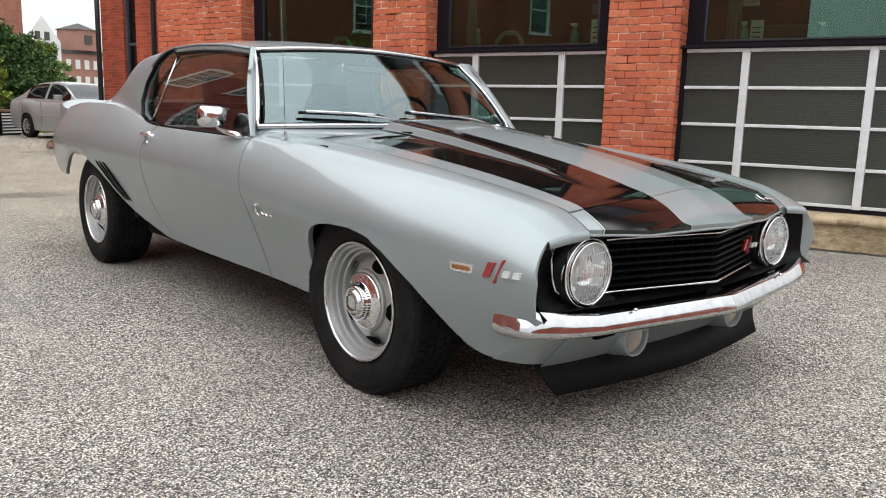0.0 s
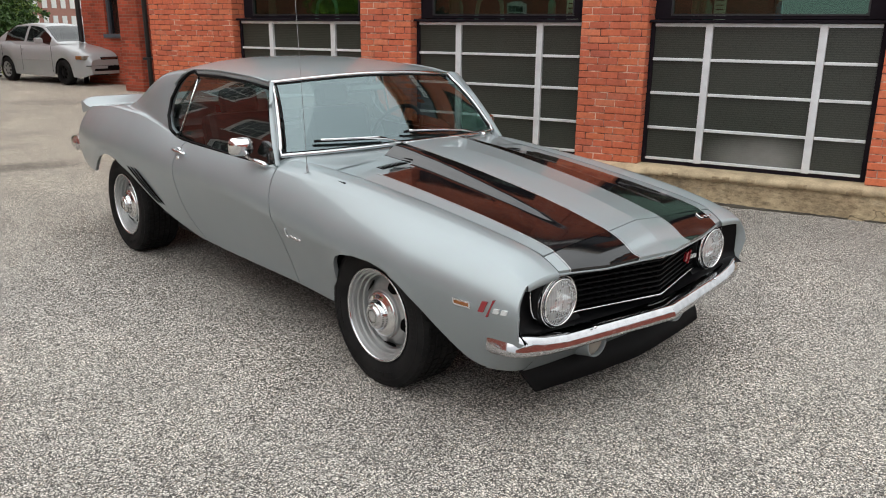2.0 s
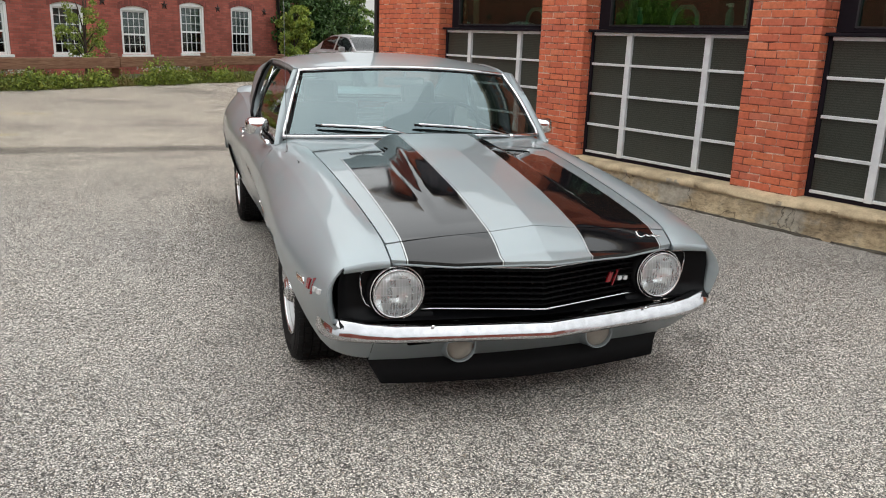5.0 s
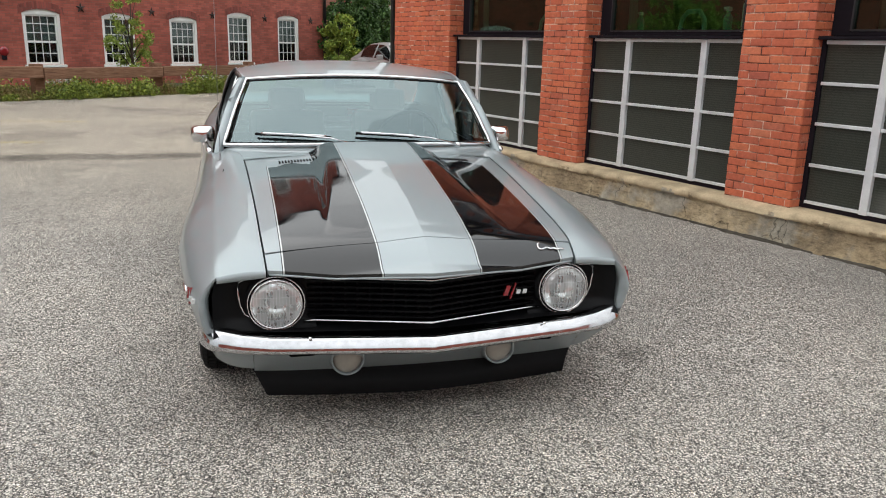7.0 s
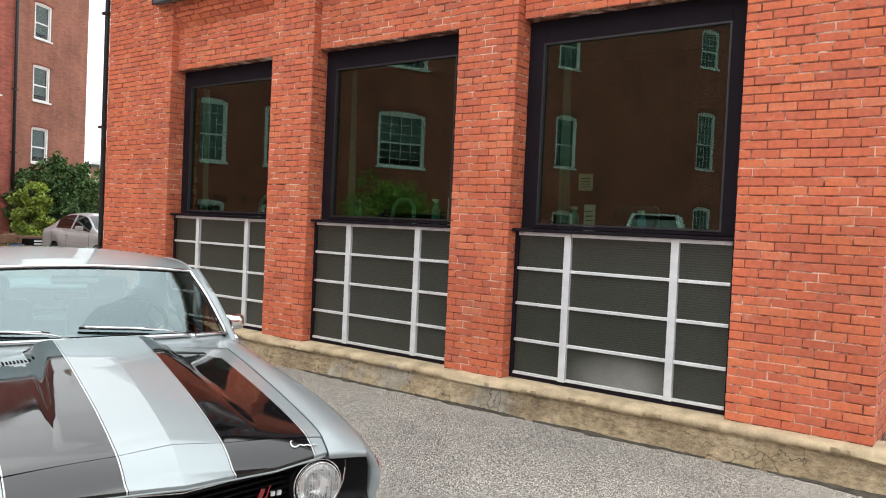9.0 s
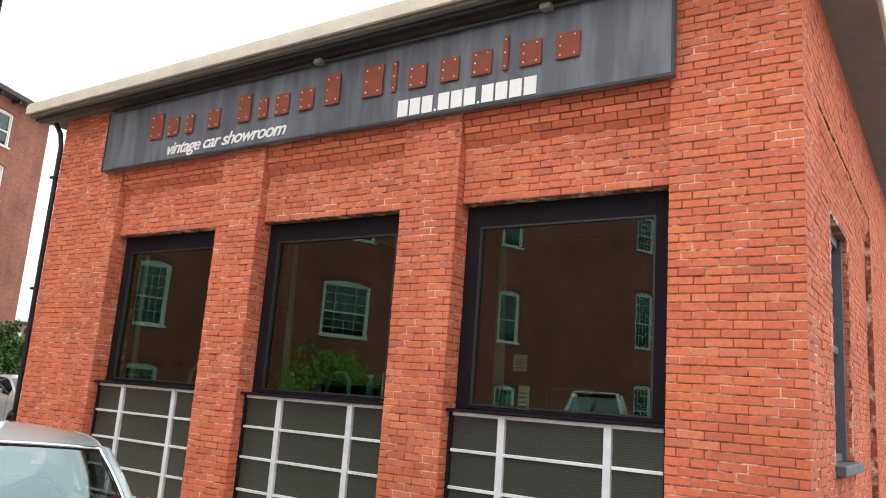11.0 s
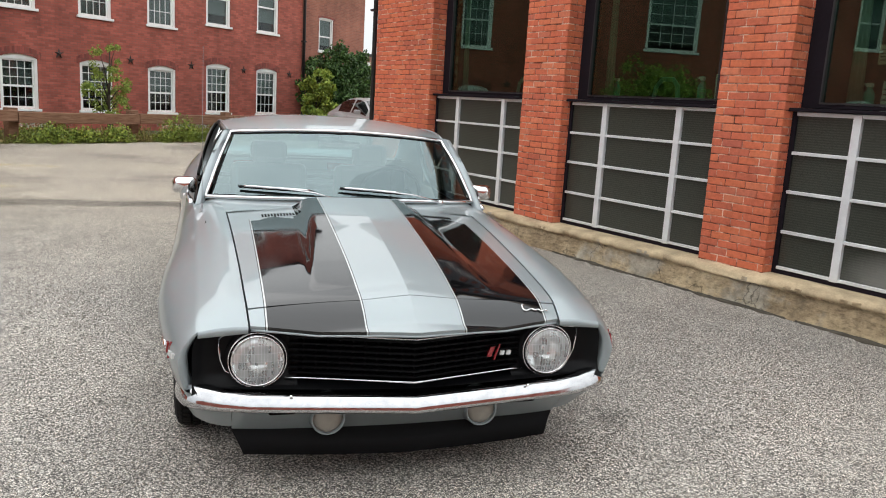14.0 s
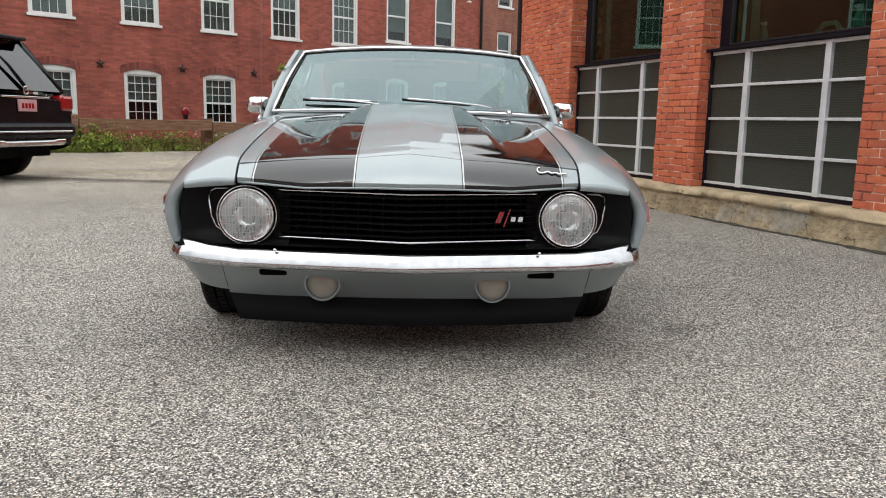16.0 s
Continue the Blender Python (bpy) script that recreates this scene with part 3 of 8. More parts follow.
# cowl panel between hood and windshield, with slots
bm = bmesh.new()
rows = []
for t in np.linspace(0, 1, 11):
    t = float(t)
    row = []
    for x in np.linspace(-0.79, 0.79, 53):
        x = float(x)
        yf = 0.60 + 0.27 * min(1.0, max(0.0, (abs(x) - 0.655) / 0.09))
        yb = 0.81 + 0.115 * (abs(x) / 0.72) ** 2.2
        y = yf + (yb - yf) * t
        a = min(1.0, abs(x) / 0.735)
        zf = 0.812 + 0.034 * (1 - a * a) - 0.012 * max(0.0, a - 0.8) / 0.2
        zb = 0.846 + 0.004 * (1 - a * a)
        z = zf + (zb - zf) * t ** 1.3
        if abs(x) > 0.69:
            z += (crest_z(y) + 0.001 - z) * min(1.0, (abs(x) - 0.69) / 0.09)
        row.append(Vector((x, y, z)))
    rows.append(row)
add_grid(bm, rows, flip=True)
cowl = part("cowl_panel", bm, PAINT, car)
for sx in (-1, 1):
    bm = bmesh.new()
    add_tube(bm, [p + Vector((0, -0.001, 0.0015)) for p in (rows[0] if sx > 0 else rows[0][::-1]) if 0.655 < sx * p.x < 0.765], 0.0032, 6)
    part("cowl_seam", bm, GAPSHADE, car)
for sx in (-1, 1):
    bm = bmesh.new()
    for k in range(13):
        x = sx * (0.29 + 0.0145 * k)
        add_box(bm, (x - 0.0042, 0.462 - 0.02 * (abs(x) - 0.3), hood_z(x, 0.49) - 0.010), (x + 0.0036, 0.522 - 0.02 * (abs(x) - 0.3), hood_z(x, 0.5) + 0.0012))
    part("cowl_vent", bm, GAPSHADE, hood, "row of dark air slots")

# ---- roof, pillars and glass ----
ws_bot = curve_of([0, 0.3, 0.55, 0.74], [0.80, 0.818, 0.862, 0.930])
ws_top = curve_of([0, 0.3, 0.5, 0.61], [1.125, 1.135, 1.165, 1.20])


def ws_point(u, v):
    """Windshield: u across from -1 to 1, v from foot to head."""
    xb, xt = 0.728 * u, 0.600 * u
    a = Vector((xb, ws_bot(abs(xb)), 0.864 - 0.014 * u * u))
    b = Vector((xt, ws_top(abs(xt)), 1.205 - 0.030 * u * u))
    p = a.lerp(b, v)
    return p + Vector((0, -0.014, 0.016)) * math.sin(math.pi * v)


def add_sheet(bm, fn, us, vs, flip=False):
    return add_grid(bm, [[fn(float(u), float(v)) for v in vs] for u in us], flip=flip)


bm = bmesh.new()
add_sheet(bm, ws_point, np.linspace(-0.965, 0.965, 25), np.linspace(0.035, 0.965, 9))
windshield = part("windshield", bm, WINDSHIELD, car, "curved tinted windshield")
windshield.visible_shadow = False
bm = bmesh.new()
loop = [ws_point(u, 0.0) for u in np.linspace(-1, 1, 25)] + [ws_point(1, v) for v in np.linspace(0.08, 1, 9)] + [ws_point(u, 1.0) for u in np.linspace(0.92, -1, 25)] + [ws_point(-1, v) for v in np.linspace(0.92, 0.08, 8)]
loop = loop + [loop[0], loop[1]]
add_tube(bm, [Vector(p) + Vector((0, -0.004, 0.002)) for p in loop], 0.011, 8, caps=False)
part("windshield_trim", bm, BRIGHT, car, "bright metal windshield surround")
bm = bmesh.new()
loop = [ws_point(u, 0.032) for u in np.linspace(-0.965, 0.965, 25)] + [ws_point(0.965, v) for v in np.linspace(0.1, 0.965, 9)] + [ws_point(u, 0.965) for u in np.linspace(0.9, -0.965, 25)] + [ws_point(-0.965, v) for v in np.linspace(0.9, 0.1, 8)]
loop = loop + [loop[0], loop[1]]
add_tube(bm, loop, 0.004, 6, caps=False)
part("windshield_seal", bm, BLACKTRIM, car)

roof_mid = curve_of([1.12, 1.3, 1.5, 1.8, 2.05, 2.2], [1.206, 1.238, 1.260, 1.274, 1.270, 1.257])
rail_z = curve_of([1.19, 1.4, 1.7, 1.95, 2.1, 2.3], [1.178, 1.202, 1.214, 1.208, 1.196, 1.165])
rail_x = curve_of([1.19, 1.5, 1.95, 2.3], [0.608, 0.640, 0.655, 0.665])


def roof_point(u, v):
    """u across, v from windshield header to rear window."""
    yf = ws_top(min(0.61, abs(u) * 0.605)) - 0.004
    y = yf + (2.20 - 0.10 * abs(u) ** 2 - yf) * v
    xe, ze = rail_x(y), rail_z(y)
    c = roof_mid(y)
    au = abs(u)
    return Vector((xe * u, y, ze + (c - ze) * (1 - au ** 2.6)))


bm = bmesh.new()
add_sheet(bm, roof_point, np.linspace(-1, 1, 33), np.linspace(0, 1, 25), flip=True)
part("roof", bm, PAINT, car)


def roof_z(x, y):
    ze = rail_z(y)
    return ze + (roof_mid(y) - ze) * (1 - min(1.0, abs(x) / rail_x(y)) ** 2.6)


def sail_point(u, v):
    """Rear roof pillar: u from side window to rear window, v from roof down to the hips."""
    a0, a1, a2 = Vector((0.654, 1.93, 1.200)), Vector((0.742, 2.118, 1.005)), Vector((0.797, 1.99, 0.846))
    b0, b1, b2 = Vector((0.60, 2.14, 1.206)), Vector((0.655, 2.48, 1.136)), Vector((0.70, 2.93, 0.925))

    def q(p, m, e, t):
        c = 2 * m - 0.5 * (p + e)
        return p * (1 - t) ** 2 + c * 2 * t * (1 - t) + e * t * t
    p = q(a0, a1, a2, v).lerp(q(b0, b1, b2, v), u)
    swell = math.sin(math.pi * min(v, 1))
    p += Vector((0.030, 0, 0.040)) * math.sin(math.pi * u) * (max(0.4, swell) if v > 0.5 else swell)
    p.z += (roof_z(p.x, p.y) - 0.001 - p.z) * (1 - v) ** 3
    p.z += (crest_z(p.y) + 0.005 - p.z) * v ** 4
    p.x += (crest_x(p.y) - 0.014 - p.x) * v ** 4 * (1 - u)
    return p


def make_sail():
    bm = bmesh.new()
    add_sheet(bm, sail_point, np.linspace(0, 1, 13), np.linspace(0, 1, 17))
    # down to the flank
    foot = [sail_point(float(u), 1.0) for u in np.linspace(0, 1, 13)]
    add_grid(bm, [[p, Vector((crest_x(p.y) - 0.012, p.y, crest_z(p.y) + 0.002)), Vector((crest_x(p.y) + 0.002, p.y, crest_z(p.y) - 0.004))] for p in foot])
    # fold in at the window edge
    edge = [sail_point(0, float(v)) for v in np.linspace(0, 1, 17)]
    add_grid(bm, [[p + Vector((-0.035, 0.004, 0)) for p in edge], edge])
    return bm


both("roof_pillar", make_sail, PAINT, car)

# deck, rear window, tail panel
def deck_point(u, v):
    y = 2.74 + (3.60 - 2.74) * v
    xe = crest_x(y) + 0.003
    return Vector((xe * u, y, crest_z(y) + 0.020 * (1 - abs(u) ** 2.5)))


bm = bmesh.new()
add_sheet(bm, deck_point, np.linspace(-1, 1, 25), np.linspace(0.0, 1, 15), flip=True)
part("trunk_lid", bm, PAINT, car)
bm = bmesh.new()
add_sheet(bm, lambda u, v: Vector((u * (0.60 + 0.06 * v), 2.14 + 0.62 * v + 0.05 * (1 - u * u), 1.222 - 0.29 * v - 0.03 * u * u * (1 - v))), np.linspace(-1, 1, 13), np.linspace(0, 1, 9), flip=True)
rear_glass = part("rear_window", bm, WINDSHIELD, car, "sloping rear window")
rear_glass.visible_shadow = False
bm = bmesh.new()
rows = [[Vector((u * side_x(3.58, z) * 0.985, 3.595 + 0.01 * (1 - u * u), z)) for u in np.linspace(-1, 1, 13)] for z in np.linspace(0.60, 0.868, 8)]
add_grid(bm, rows)
tail = part("tail_panel", bm, PAINT, car)
for sx in (-1, 1):
    part("tail_lamp", box((sx * 0.42 - 0.16, 3.60, 0.76), (sx * 0.42 + 0.16, 3.63, 0.83), 0.012), REDLENS, car, "ribbed red tail lamp")

# rear lip spoiler
def make_spoiler():
    bm = bmesh.new()
    rows = []
    for x in np.linspace(-0.765, 0.765, 33):
        x = float(x)
        e = max(0.0, (abs(x) - 0.69) / 0.075)
        y0, y1 = 3.40 + 0.02 * e, 3.62
        h = 0.050 * (1 - 0.35 * e * e)
        zb = crest_z(3.45) + 0.012 - 0.012 * e
        rows.append([Vector((x, y0, zb)), Vector((x, y0 + 0.10, zb + 0.35 * h)), Vector((x, y1 - 0.05, zb + h)), Vector((x, y1 - 0.01, zb + h)), Vector((x, y1, zb + h - 0.015)), Vector((x, y1 - 0.01, zb - 0.05)), Vector((x, y0, zb - 0.02))])
    add_grid(bm, rows, flip=True)
    for r in (rows[0], rows[-1][::-1]):
        bm.faces.new([bm.verts.new(p) for p in r])
    return bm


part("rear_spoiler", make_spoiler(), PAINT, car)

# ---- side glass ----
def glass_pt(y, z):
    u = max(0.0, min(1.0, (z - 0.815) / 0.37))
    return Vector((0.772 - 0.138 * u + 0.018 * math.sin(math.pi * u), y, z))


win_top = curve_of([1.10, 1.2, 1.5, 1.8, 1.95], [1.10, 1.156, 1.172, 1.170, 1.160])


def make_side_glass(y0, y1):
    bm = bmesh.new()
    rows = []
    for t in np.linspace(0, 1, 13):
        row = []
        for v in np.linspace(0, 1, 7):
            yb = y0[0] + (y1[0] - y0[0]) * t
            yt = y0[1] + (y1[1] - y0[1]) * t
            zt = win_top(yt)
            y = yb + (yt - yb) * v
            zb = crest_z(min(yb, 1.85)) - 0.012
            row.append(glass_pt(y, zb + (zt - zb) * v))
        rows.append(row)
    add_grid(bm, rows)
    return bm


for obs in (both("door_window", lambda: make_side_glass((0.868, 1.128), (1.965, 1.905)), SIDEGLASS, car, "dark reflecting door glass"),
            both("quarter_window", lambda: make_side_glass((1.975, 1.915), (2.20, 1.945)), SIDEGLASS, car, "small dark rear side glass")):
    for o in obs:
        o.visible_shadow = False


def tube_part(name, pts, r, mat, parent, flat=1.0, sides=8, label=""):
    return both(name, lambda: (lambda b: (add_tube(b, pts, r, sides, flat=flat), b)[1])(bmesh.new()), mat, parent, label)


tube_part("window_divider", [glass_pt(1.970, 0.82) + Vector((0.006, 0, 0)), glass_pt(1.912, 1.178) + Vector((0.006, 0, 0))], 0.008, BRIGHT, car)
seal_pts = [Vector((rail_x(y) + 0.003, y, rail_z(y) - 0.030)) for y in (1.20, 1.4, 1.6, 1.8, 1.90)] + [sail_point(0, float(v)) + Vector((0.0, -0.014, -0.004)) for v in (0.02, 0.1, 0.25, 0.45, 0.65, 0.85, 0.97)]
tube_part("window_seal", seal_pts, 0.010, BLACKTRIM, car)
both("roof_rail", lambda: (lambda b: (add_grid(b, [[Vector((rail_x(y) + dx, y, rail_z(y) - dz)) for dx, dz in ((-0.004, -0.001), (0.004, 0.005), (0.007, 0.014), (0.006, 0.026), (-0.02, 0.028))] for y in np.linspace(1.19, 1.95, 16)]), b)[1])(bmesh.new()), PAINT, car)
tube_part("drip_rail", [Vector((rail_x(y) + 0.004, y, rail_z(y) + 0.003)) for y in (1.20, 1.35, 1.5, 1.65, 1.8, 1.92)] + [sail_point(0.02, float(v)) + Vector((0.004, 0.004, 0.004)) for v in (0.0, 0.15, 0.3)], 0.006, PAINT, car)
tube_part("belt_trim", [Vector((crest_x(y) - 0.010, y, crest_z(y) + 0.003)) for y in (0.95, 1.2, 1.5, 1.8, 1.97)], 0.005, BLACKTRIM, car)
# windshield pillars
def make_pillar():
    """A painted wedge from the windshield trim round to the front edge of the door glass."""
    bm = bmesh.new()
    rows = []
    for v in np.linspace(-0.10, 1.03, 15):
        v = float(v)
        a = ws_point(1, v) + Vector((0.010, -0.002, 0.006))
        zb = a.z - 0.004
        k = max(0.0, min(1.0, (zb - 0.815) / 0.37))
        g = glass_pt(0.884 + 0.252 * k, zb)
        b = g + Vector((0.007, 0.004, 0))
        m = (a + b) * 0.5 + Vector((0.006, -0.004, 0.002))
        rows.append([a + Vector((-0.012, 0.012, -0.012)), a, (a + m) * 0.5 + Vector((0.005, -0.004, 0.002)), m, (m + b) * 0.5 + Vector((0.004, -0.001, 0)), b, b + Vector((-0.022, 0.002, 0))])
    add_grid(bm, rows)
    return bm


both("windshield_pillar", make_pillar, PAINT, car)

# inner shell, sills, wheel wells
bm = bmesh.new()
add_box(bm, (-0.60, -0.52, 0.20), (0.60, 3.40, 0.34))
add_box(bm, (-0.715, 0.42, 0.235), (0.715, 2.25, 0.30), 0.02)
add_box(bm, (-0.58, -0.58, 0.30), (0.58, 0.85, 0.56))
part("chassis", bm, UNDER, car)


def make_well(yc, zc, r, a0, a1):
    bm = bmesh.new()
    prof = [(r * math.cos(a), r * math.sin(a)) for a in np.linspace(a0, a1, 25)]
    add_grid(bm, [[Vector((x, yc + c, zc + s)) for x in (0.50, 0.62, 0.72, 0.785)] for c, s in prof])
    bm.faces.new([bm.verts.new((0.50, yc + c, zc + s)) for c, s in prof])
    return bm


both("wheel_well", lambda: make_well(0.0, 0.27, 0.36, 0, math.pi), UNDER, car)
both("wheel_well", lambda: make_well(WB - 0.03, 0.33, 0.385, 0.30, math.pi - 0.1), UNDER, car)

# near-black inner skins added behind the doors, so that no light comes through the gaps
def make_inner():
    bm = bmesh.new()
    add_grid(bm, [[Vector((side_x(y, z) - 0.045, y, z)) for z in np.linspace(0.32, 0.80, 6)] for y in np.linspace(0.40, 2.15, 30)])
    return bm


both("inner_panel", make_inner, GAPSHADE, car)

# ---- grille, lamps, bumper ----
def grille_y(x):
    return -0.735 + 0.105 * min(1.0, abs(x) / 0.42)


GRILLEBLACK = plain("grille_black", (0.0025, 0.0025, 0.003), 0.5, spec=0.10)
front = new("grille")
front.parent = car
bm = bmesh.new()
rows = [[Vector((x, grille_y(x) + 0.045, z)) for x in np.linspace(-0.46, 0.46, 25)] for z in (0.405, 0.60)]
add_grid(bm, rows)
part("grille_back", bm, GAPSHADE, front)
for k in range(7):
    z = 0.438 + 0.0215 * k
    bm = bmesh.new()
    xs = np.linspace(-0.43, 0.43, 25)
    sec = [(-0.004, 0.004), (0.012, 0.006), (0.040, 0.0), (0.012, -0.005), (-0.004, -0.003)]
    add_grid(bm, [[Vector((float(x), grille_y(float(x)) + dy, z + dz)) for dy, dz in sec + sec[:1]] for x in xs], flip=True)
    part("grille_bar", bm, GRILLEBLACK, front)
bm = bmesh.new()
for k in range(-10, 11):
    x = k * 0.042
    add_box(bm, (x - 0.002, grille_y(x) + 0.010, 0.43), (x + 0.002, grille_y(x) + 0.042, 0.578))
part("grille_fin", bm, GRILLEBLACK, front)
for z, lab in ((0.582, "thin bright grille molding"), (0.424, "thin bright grille molding")):
    bm = bmesh.new()
    add_tube(bm, [Vector((float(x), grille_y(float(x)) - 0.012, z)) for x in np.linspace(-0.445, 0.445, 21)], 0.0042, 6)
    part("grille_molding", bm, BRIGHT, front, lab)

# black surround behind the lamps, walls of the opening
for sgn in (-1, 1):
    bm = bmesh.new()
    pts = []
    for x in np.linspace(0.40, 0.752, 14):
        x = float(x)
        y = -0.612 - 0.02 * (0.745 - x)
        row = []
        for z in np.linspace(0.398, 0.592, 9):
            z = float(z)
            e = max(0.0, (x - 0.685) / 0.067)
            e2 = max(0.0, (0.44 - z) / 0.042)
            row.append(Vector((sgn * (x - 0.012 * e * max(0.0, (z - 0.54) / 0.05)), y - 0.052 * e * e - 0.045 * e2 * e2, z)))
        pts.append(row)
    add_grid(bm, pts, flip=sgn > 0)
    part("lamp_surround", bm, BLACKTRIM, car, "satin black headlamp surround")
bm = bmesh.new()
xs = np.linspace(-0.56, 0.56, 41)
add_grid(bm, [[Vector((float(x), nose_y(float(x)) + 0.006, 0.600)), Vector((float(x), -0.60, 0.600))] for x in xs], flip=True)
part("opening_lining", bm, BLACKTRIM, car)
bm = bmesh.new()
xs = np.linspace(-0.70, 0.70, 41)
add_grid(bm, [[Vector((float(x), -0.60, 0.402)), Vector((float(x), -0.745 + 0.09 * (abs(float(x)) / 0.74) ** 1.3, 0.402))] for x in xs], flip=True)
part("opening_lining", bm, BLACKTRIM, car)
# bright lip along the front of the header panel
bm = bmesh.new()
add_tube(bm, [Vector((float(x), nose_y(float(x)) + 0.003, hood_z(float(x), nose_y(float(x))) - 0.032)) for x in np.linspace(-0.56, 0.56, 31)], 0.0042, 6)
part("header_lip", bm, PAINT, car)

def make_headlamp(sx):
    lamp = new("headlamp")
    lamp.parent = car
    lamp.matrix_basis = pose(sx * 0.5375, -0.640, 0.497, 0, 0, -90)
    # lathe axis x points forward here
    bm = bmesh.new()
    add_lathe(bm, [(0.084, 0.020), (0.0845, 0.030), (0.0875, 0.033), (0.0905, 0.029), (0.0915, 0.016)], 48)
    part("lamp_retainer", bm, CHROME, lamp)
    bm = bmesh.new()
    add_lathe(bm, [(0.0915, 0.015), (0.0955, 0.014)], 48)
    part("lamp_groove", bm, GAPSHADE, lamp)
    bm = bmesh.new()
    add_lathe(bm, [(0.0955, 0.013), (0.0965, 0.021), (0.0985, 0.022), (0.1005, 0.017), (0.1010, 0.004), (0.1010, -0.03)], 48)
    part("lamp_ring", bm, CHROME, lamp, "chrome headlamp ring")
    bm = bmesh.new()
    add_lathe(bm, [(0.1005, 0.002), (0.106, 0.003), (0.108, -0.05)], 40)
    part("lamp_bucket", bm, BLACKTRIM, lamp)
    bm = bmesh.new()
    add_lathe(bm, [(0.0005, -0.030), (0.03, -0.026), (0.055, -0.014), (0.075, 0.004), (0.087, 0.020)], 40)
    part("reflector", bm, REFLECTOR, lamp)
    bm = bmesh.new()
    add_lathe(bm, [(0.0005, 0.042), (0.03, 0.040), (0.055, 0.036), (0.075, 0.030), (0.087, 0.023)], 40)
    part("lamp_lens", bm, LAMP_LENS, lamp, "fluted clear sealed-beam lens")
    bm = bmesh.new()
    add_lathe(bm, [(0.0005, 0.004), (0.010, 0.002), (0.012, -0.03)], 16)
    part("bulb_shield", bm, CHROME, lamp)
    return lamp


REFLECTOR = Mat("lamp_reflector", (0.95, 0.96, 0.96), 0.06, 1.0)
REFLECTOR.bump(REFLECTOR.mix(0.5, REFLECTOR.voronoi(38, out="Distance"), REFLECTOR.noise(16, 2)), 0.10, 0.02)
REFLECTOR = REFLECTOR.m
LAMP_LENS = bpy.data.materials.new("fluted_lens")
LAMP_LENS.use_nodes = True
_n, _l = LAMP_LENS.node_tree.nodes, LAMP_LENS.node_tree.links
_n.remove(_n["Principled BSDF"])
_tr, _gl, _df, _m1, _m2, _fr = _n.new("ShaderNodeBsdfTransparent"), _n.new("ShaderNodeBsdfGlossy"), _n.new("ShaderNodeBsdfDiffuse"), _n.new("ShaderNodeMixShader"), _n.new("ShaderNodeMixShader"), _n.new("ShaderNodeFresnel")
_wv, _bp, _tc = _n.new("ShaderNodeTexWave"), _n.new("ShaderNodeBump"), _n.new("ShaderNodeTexCoord")
_wv.bands_direction = "Y"
_wv.inputs["Scale"].default_value = 18
_l.new(_tc.outputs["Object"], _wv.inputs["Vector"])
_bp.inputs["Strength"].default_value, _bp.inputs["Distance"].default_value = 0.12, 0.003
_l.new(_wv.outputs["Fac"], _bp.inputs["Height"])
_gl.inputs["Roughness"].default_value = 0.04
_tr.inputs[0].default_value = (0.92, 0.94, 0.94, 1)
_df.inputs[0].default_value = (0.85, 0.87, 0.87, 1)
_l.new(_bp.outputs[0], _gl.inputs["Normal"])
_l.new(_bp.outputs[0], _fr.inputs["Normal"])
_fr.inputs["IOR"].default_value = 1.7
_ck = _n.new("ShaderNodeTexBrick")
_sw = _n.new("ShaderNodeSeparateXYZ")
_cb = _n.new("ShaderNodeCombineXYZ")
_l.new(_tc.outputs["Object"], _sw.inputs[0])
_l.new(_sw.outputs[1], _cb.inputs[0])
_l.new(_sw.outputs[2], _cb.inputs[1])
_l.new(_cb.outputs[0], _ck.inputs["Vector"])
_ck.offset = 0.0
for _k2, _v2 in (("Scale", 1.0), ("Brick Width", 0.011), ("Row Height", 0.028), ("Mortar Size", 0.0011), ("Mortar Smooth", 0.6)):
    _ck.inputs[_k2].default_value = _v2
_ck.inputs["Color1"].default_value, _ck.inputs["Color2"].default_value, _ck.inputs["Mortar"].default_value = (0.32, 0.32, 0.32, 1), (0.25, 0.25, 0.25, 1), (0.42, 0.42, 0.42, 1)
_l.new(_ck.outputs["Color"], _m1.inputs[0])
_l.new(_tr.outputs[0], _m1.inputs[1])
_l.new(_df.outputs[0], _m1.inputs[2])
_l.new(_fr.outputs[0], _m2.inputs[0])
_l.new(_m1.outputs[0], _m2.inputs[1])
_l.new(_gl.outputs[0], _m2.inputs[2])
_l.new(_m2.outputs[0], _n["Material Output"].inputs[0])
for sx in (-1, 1):
    make_headlamp(sx)
    # thin bright outline beside the lamp
    bm = bmesh.new()
    pts = [Vector((sx * x, -0.632, z)) for x, z in ((0.60, 0.582), (0.645, 0.582), (0.664, 0.572), (0.668, 0.54), (0.660, 0.49), (0.645, 0.455), (0.62, 0.440), (0.60, 0.436))]
    add_tube(bm, pts, 0.0035, 6)
    part("lamp_molding", bm, BRIGHT, car)

# front bumper
bump_path = [(0.0, -0.826), (0.10, -0.811), (0.25, -0.788), (0.42, -0.762), (0.56, -0.740), (0.66, -0.724), (0.72, -0.708), (0.762, -0.690), (0.788, -0.662), (0.803, -0.625), (0.811, -0.585), (0.812, -0.560)]


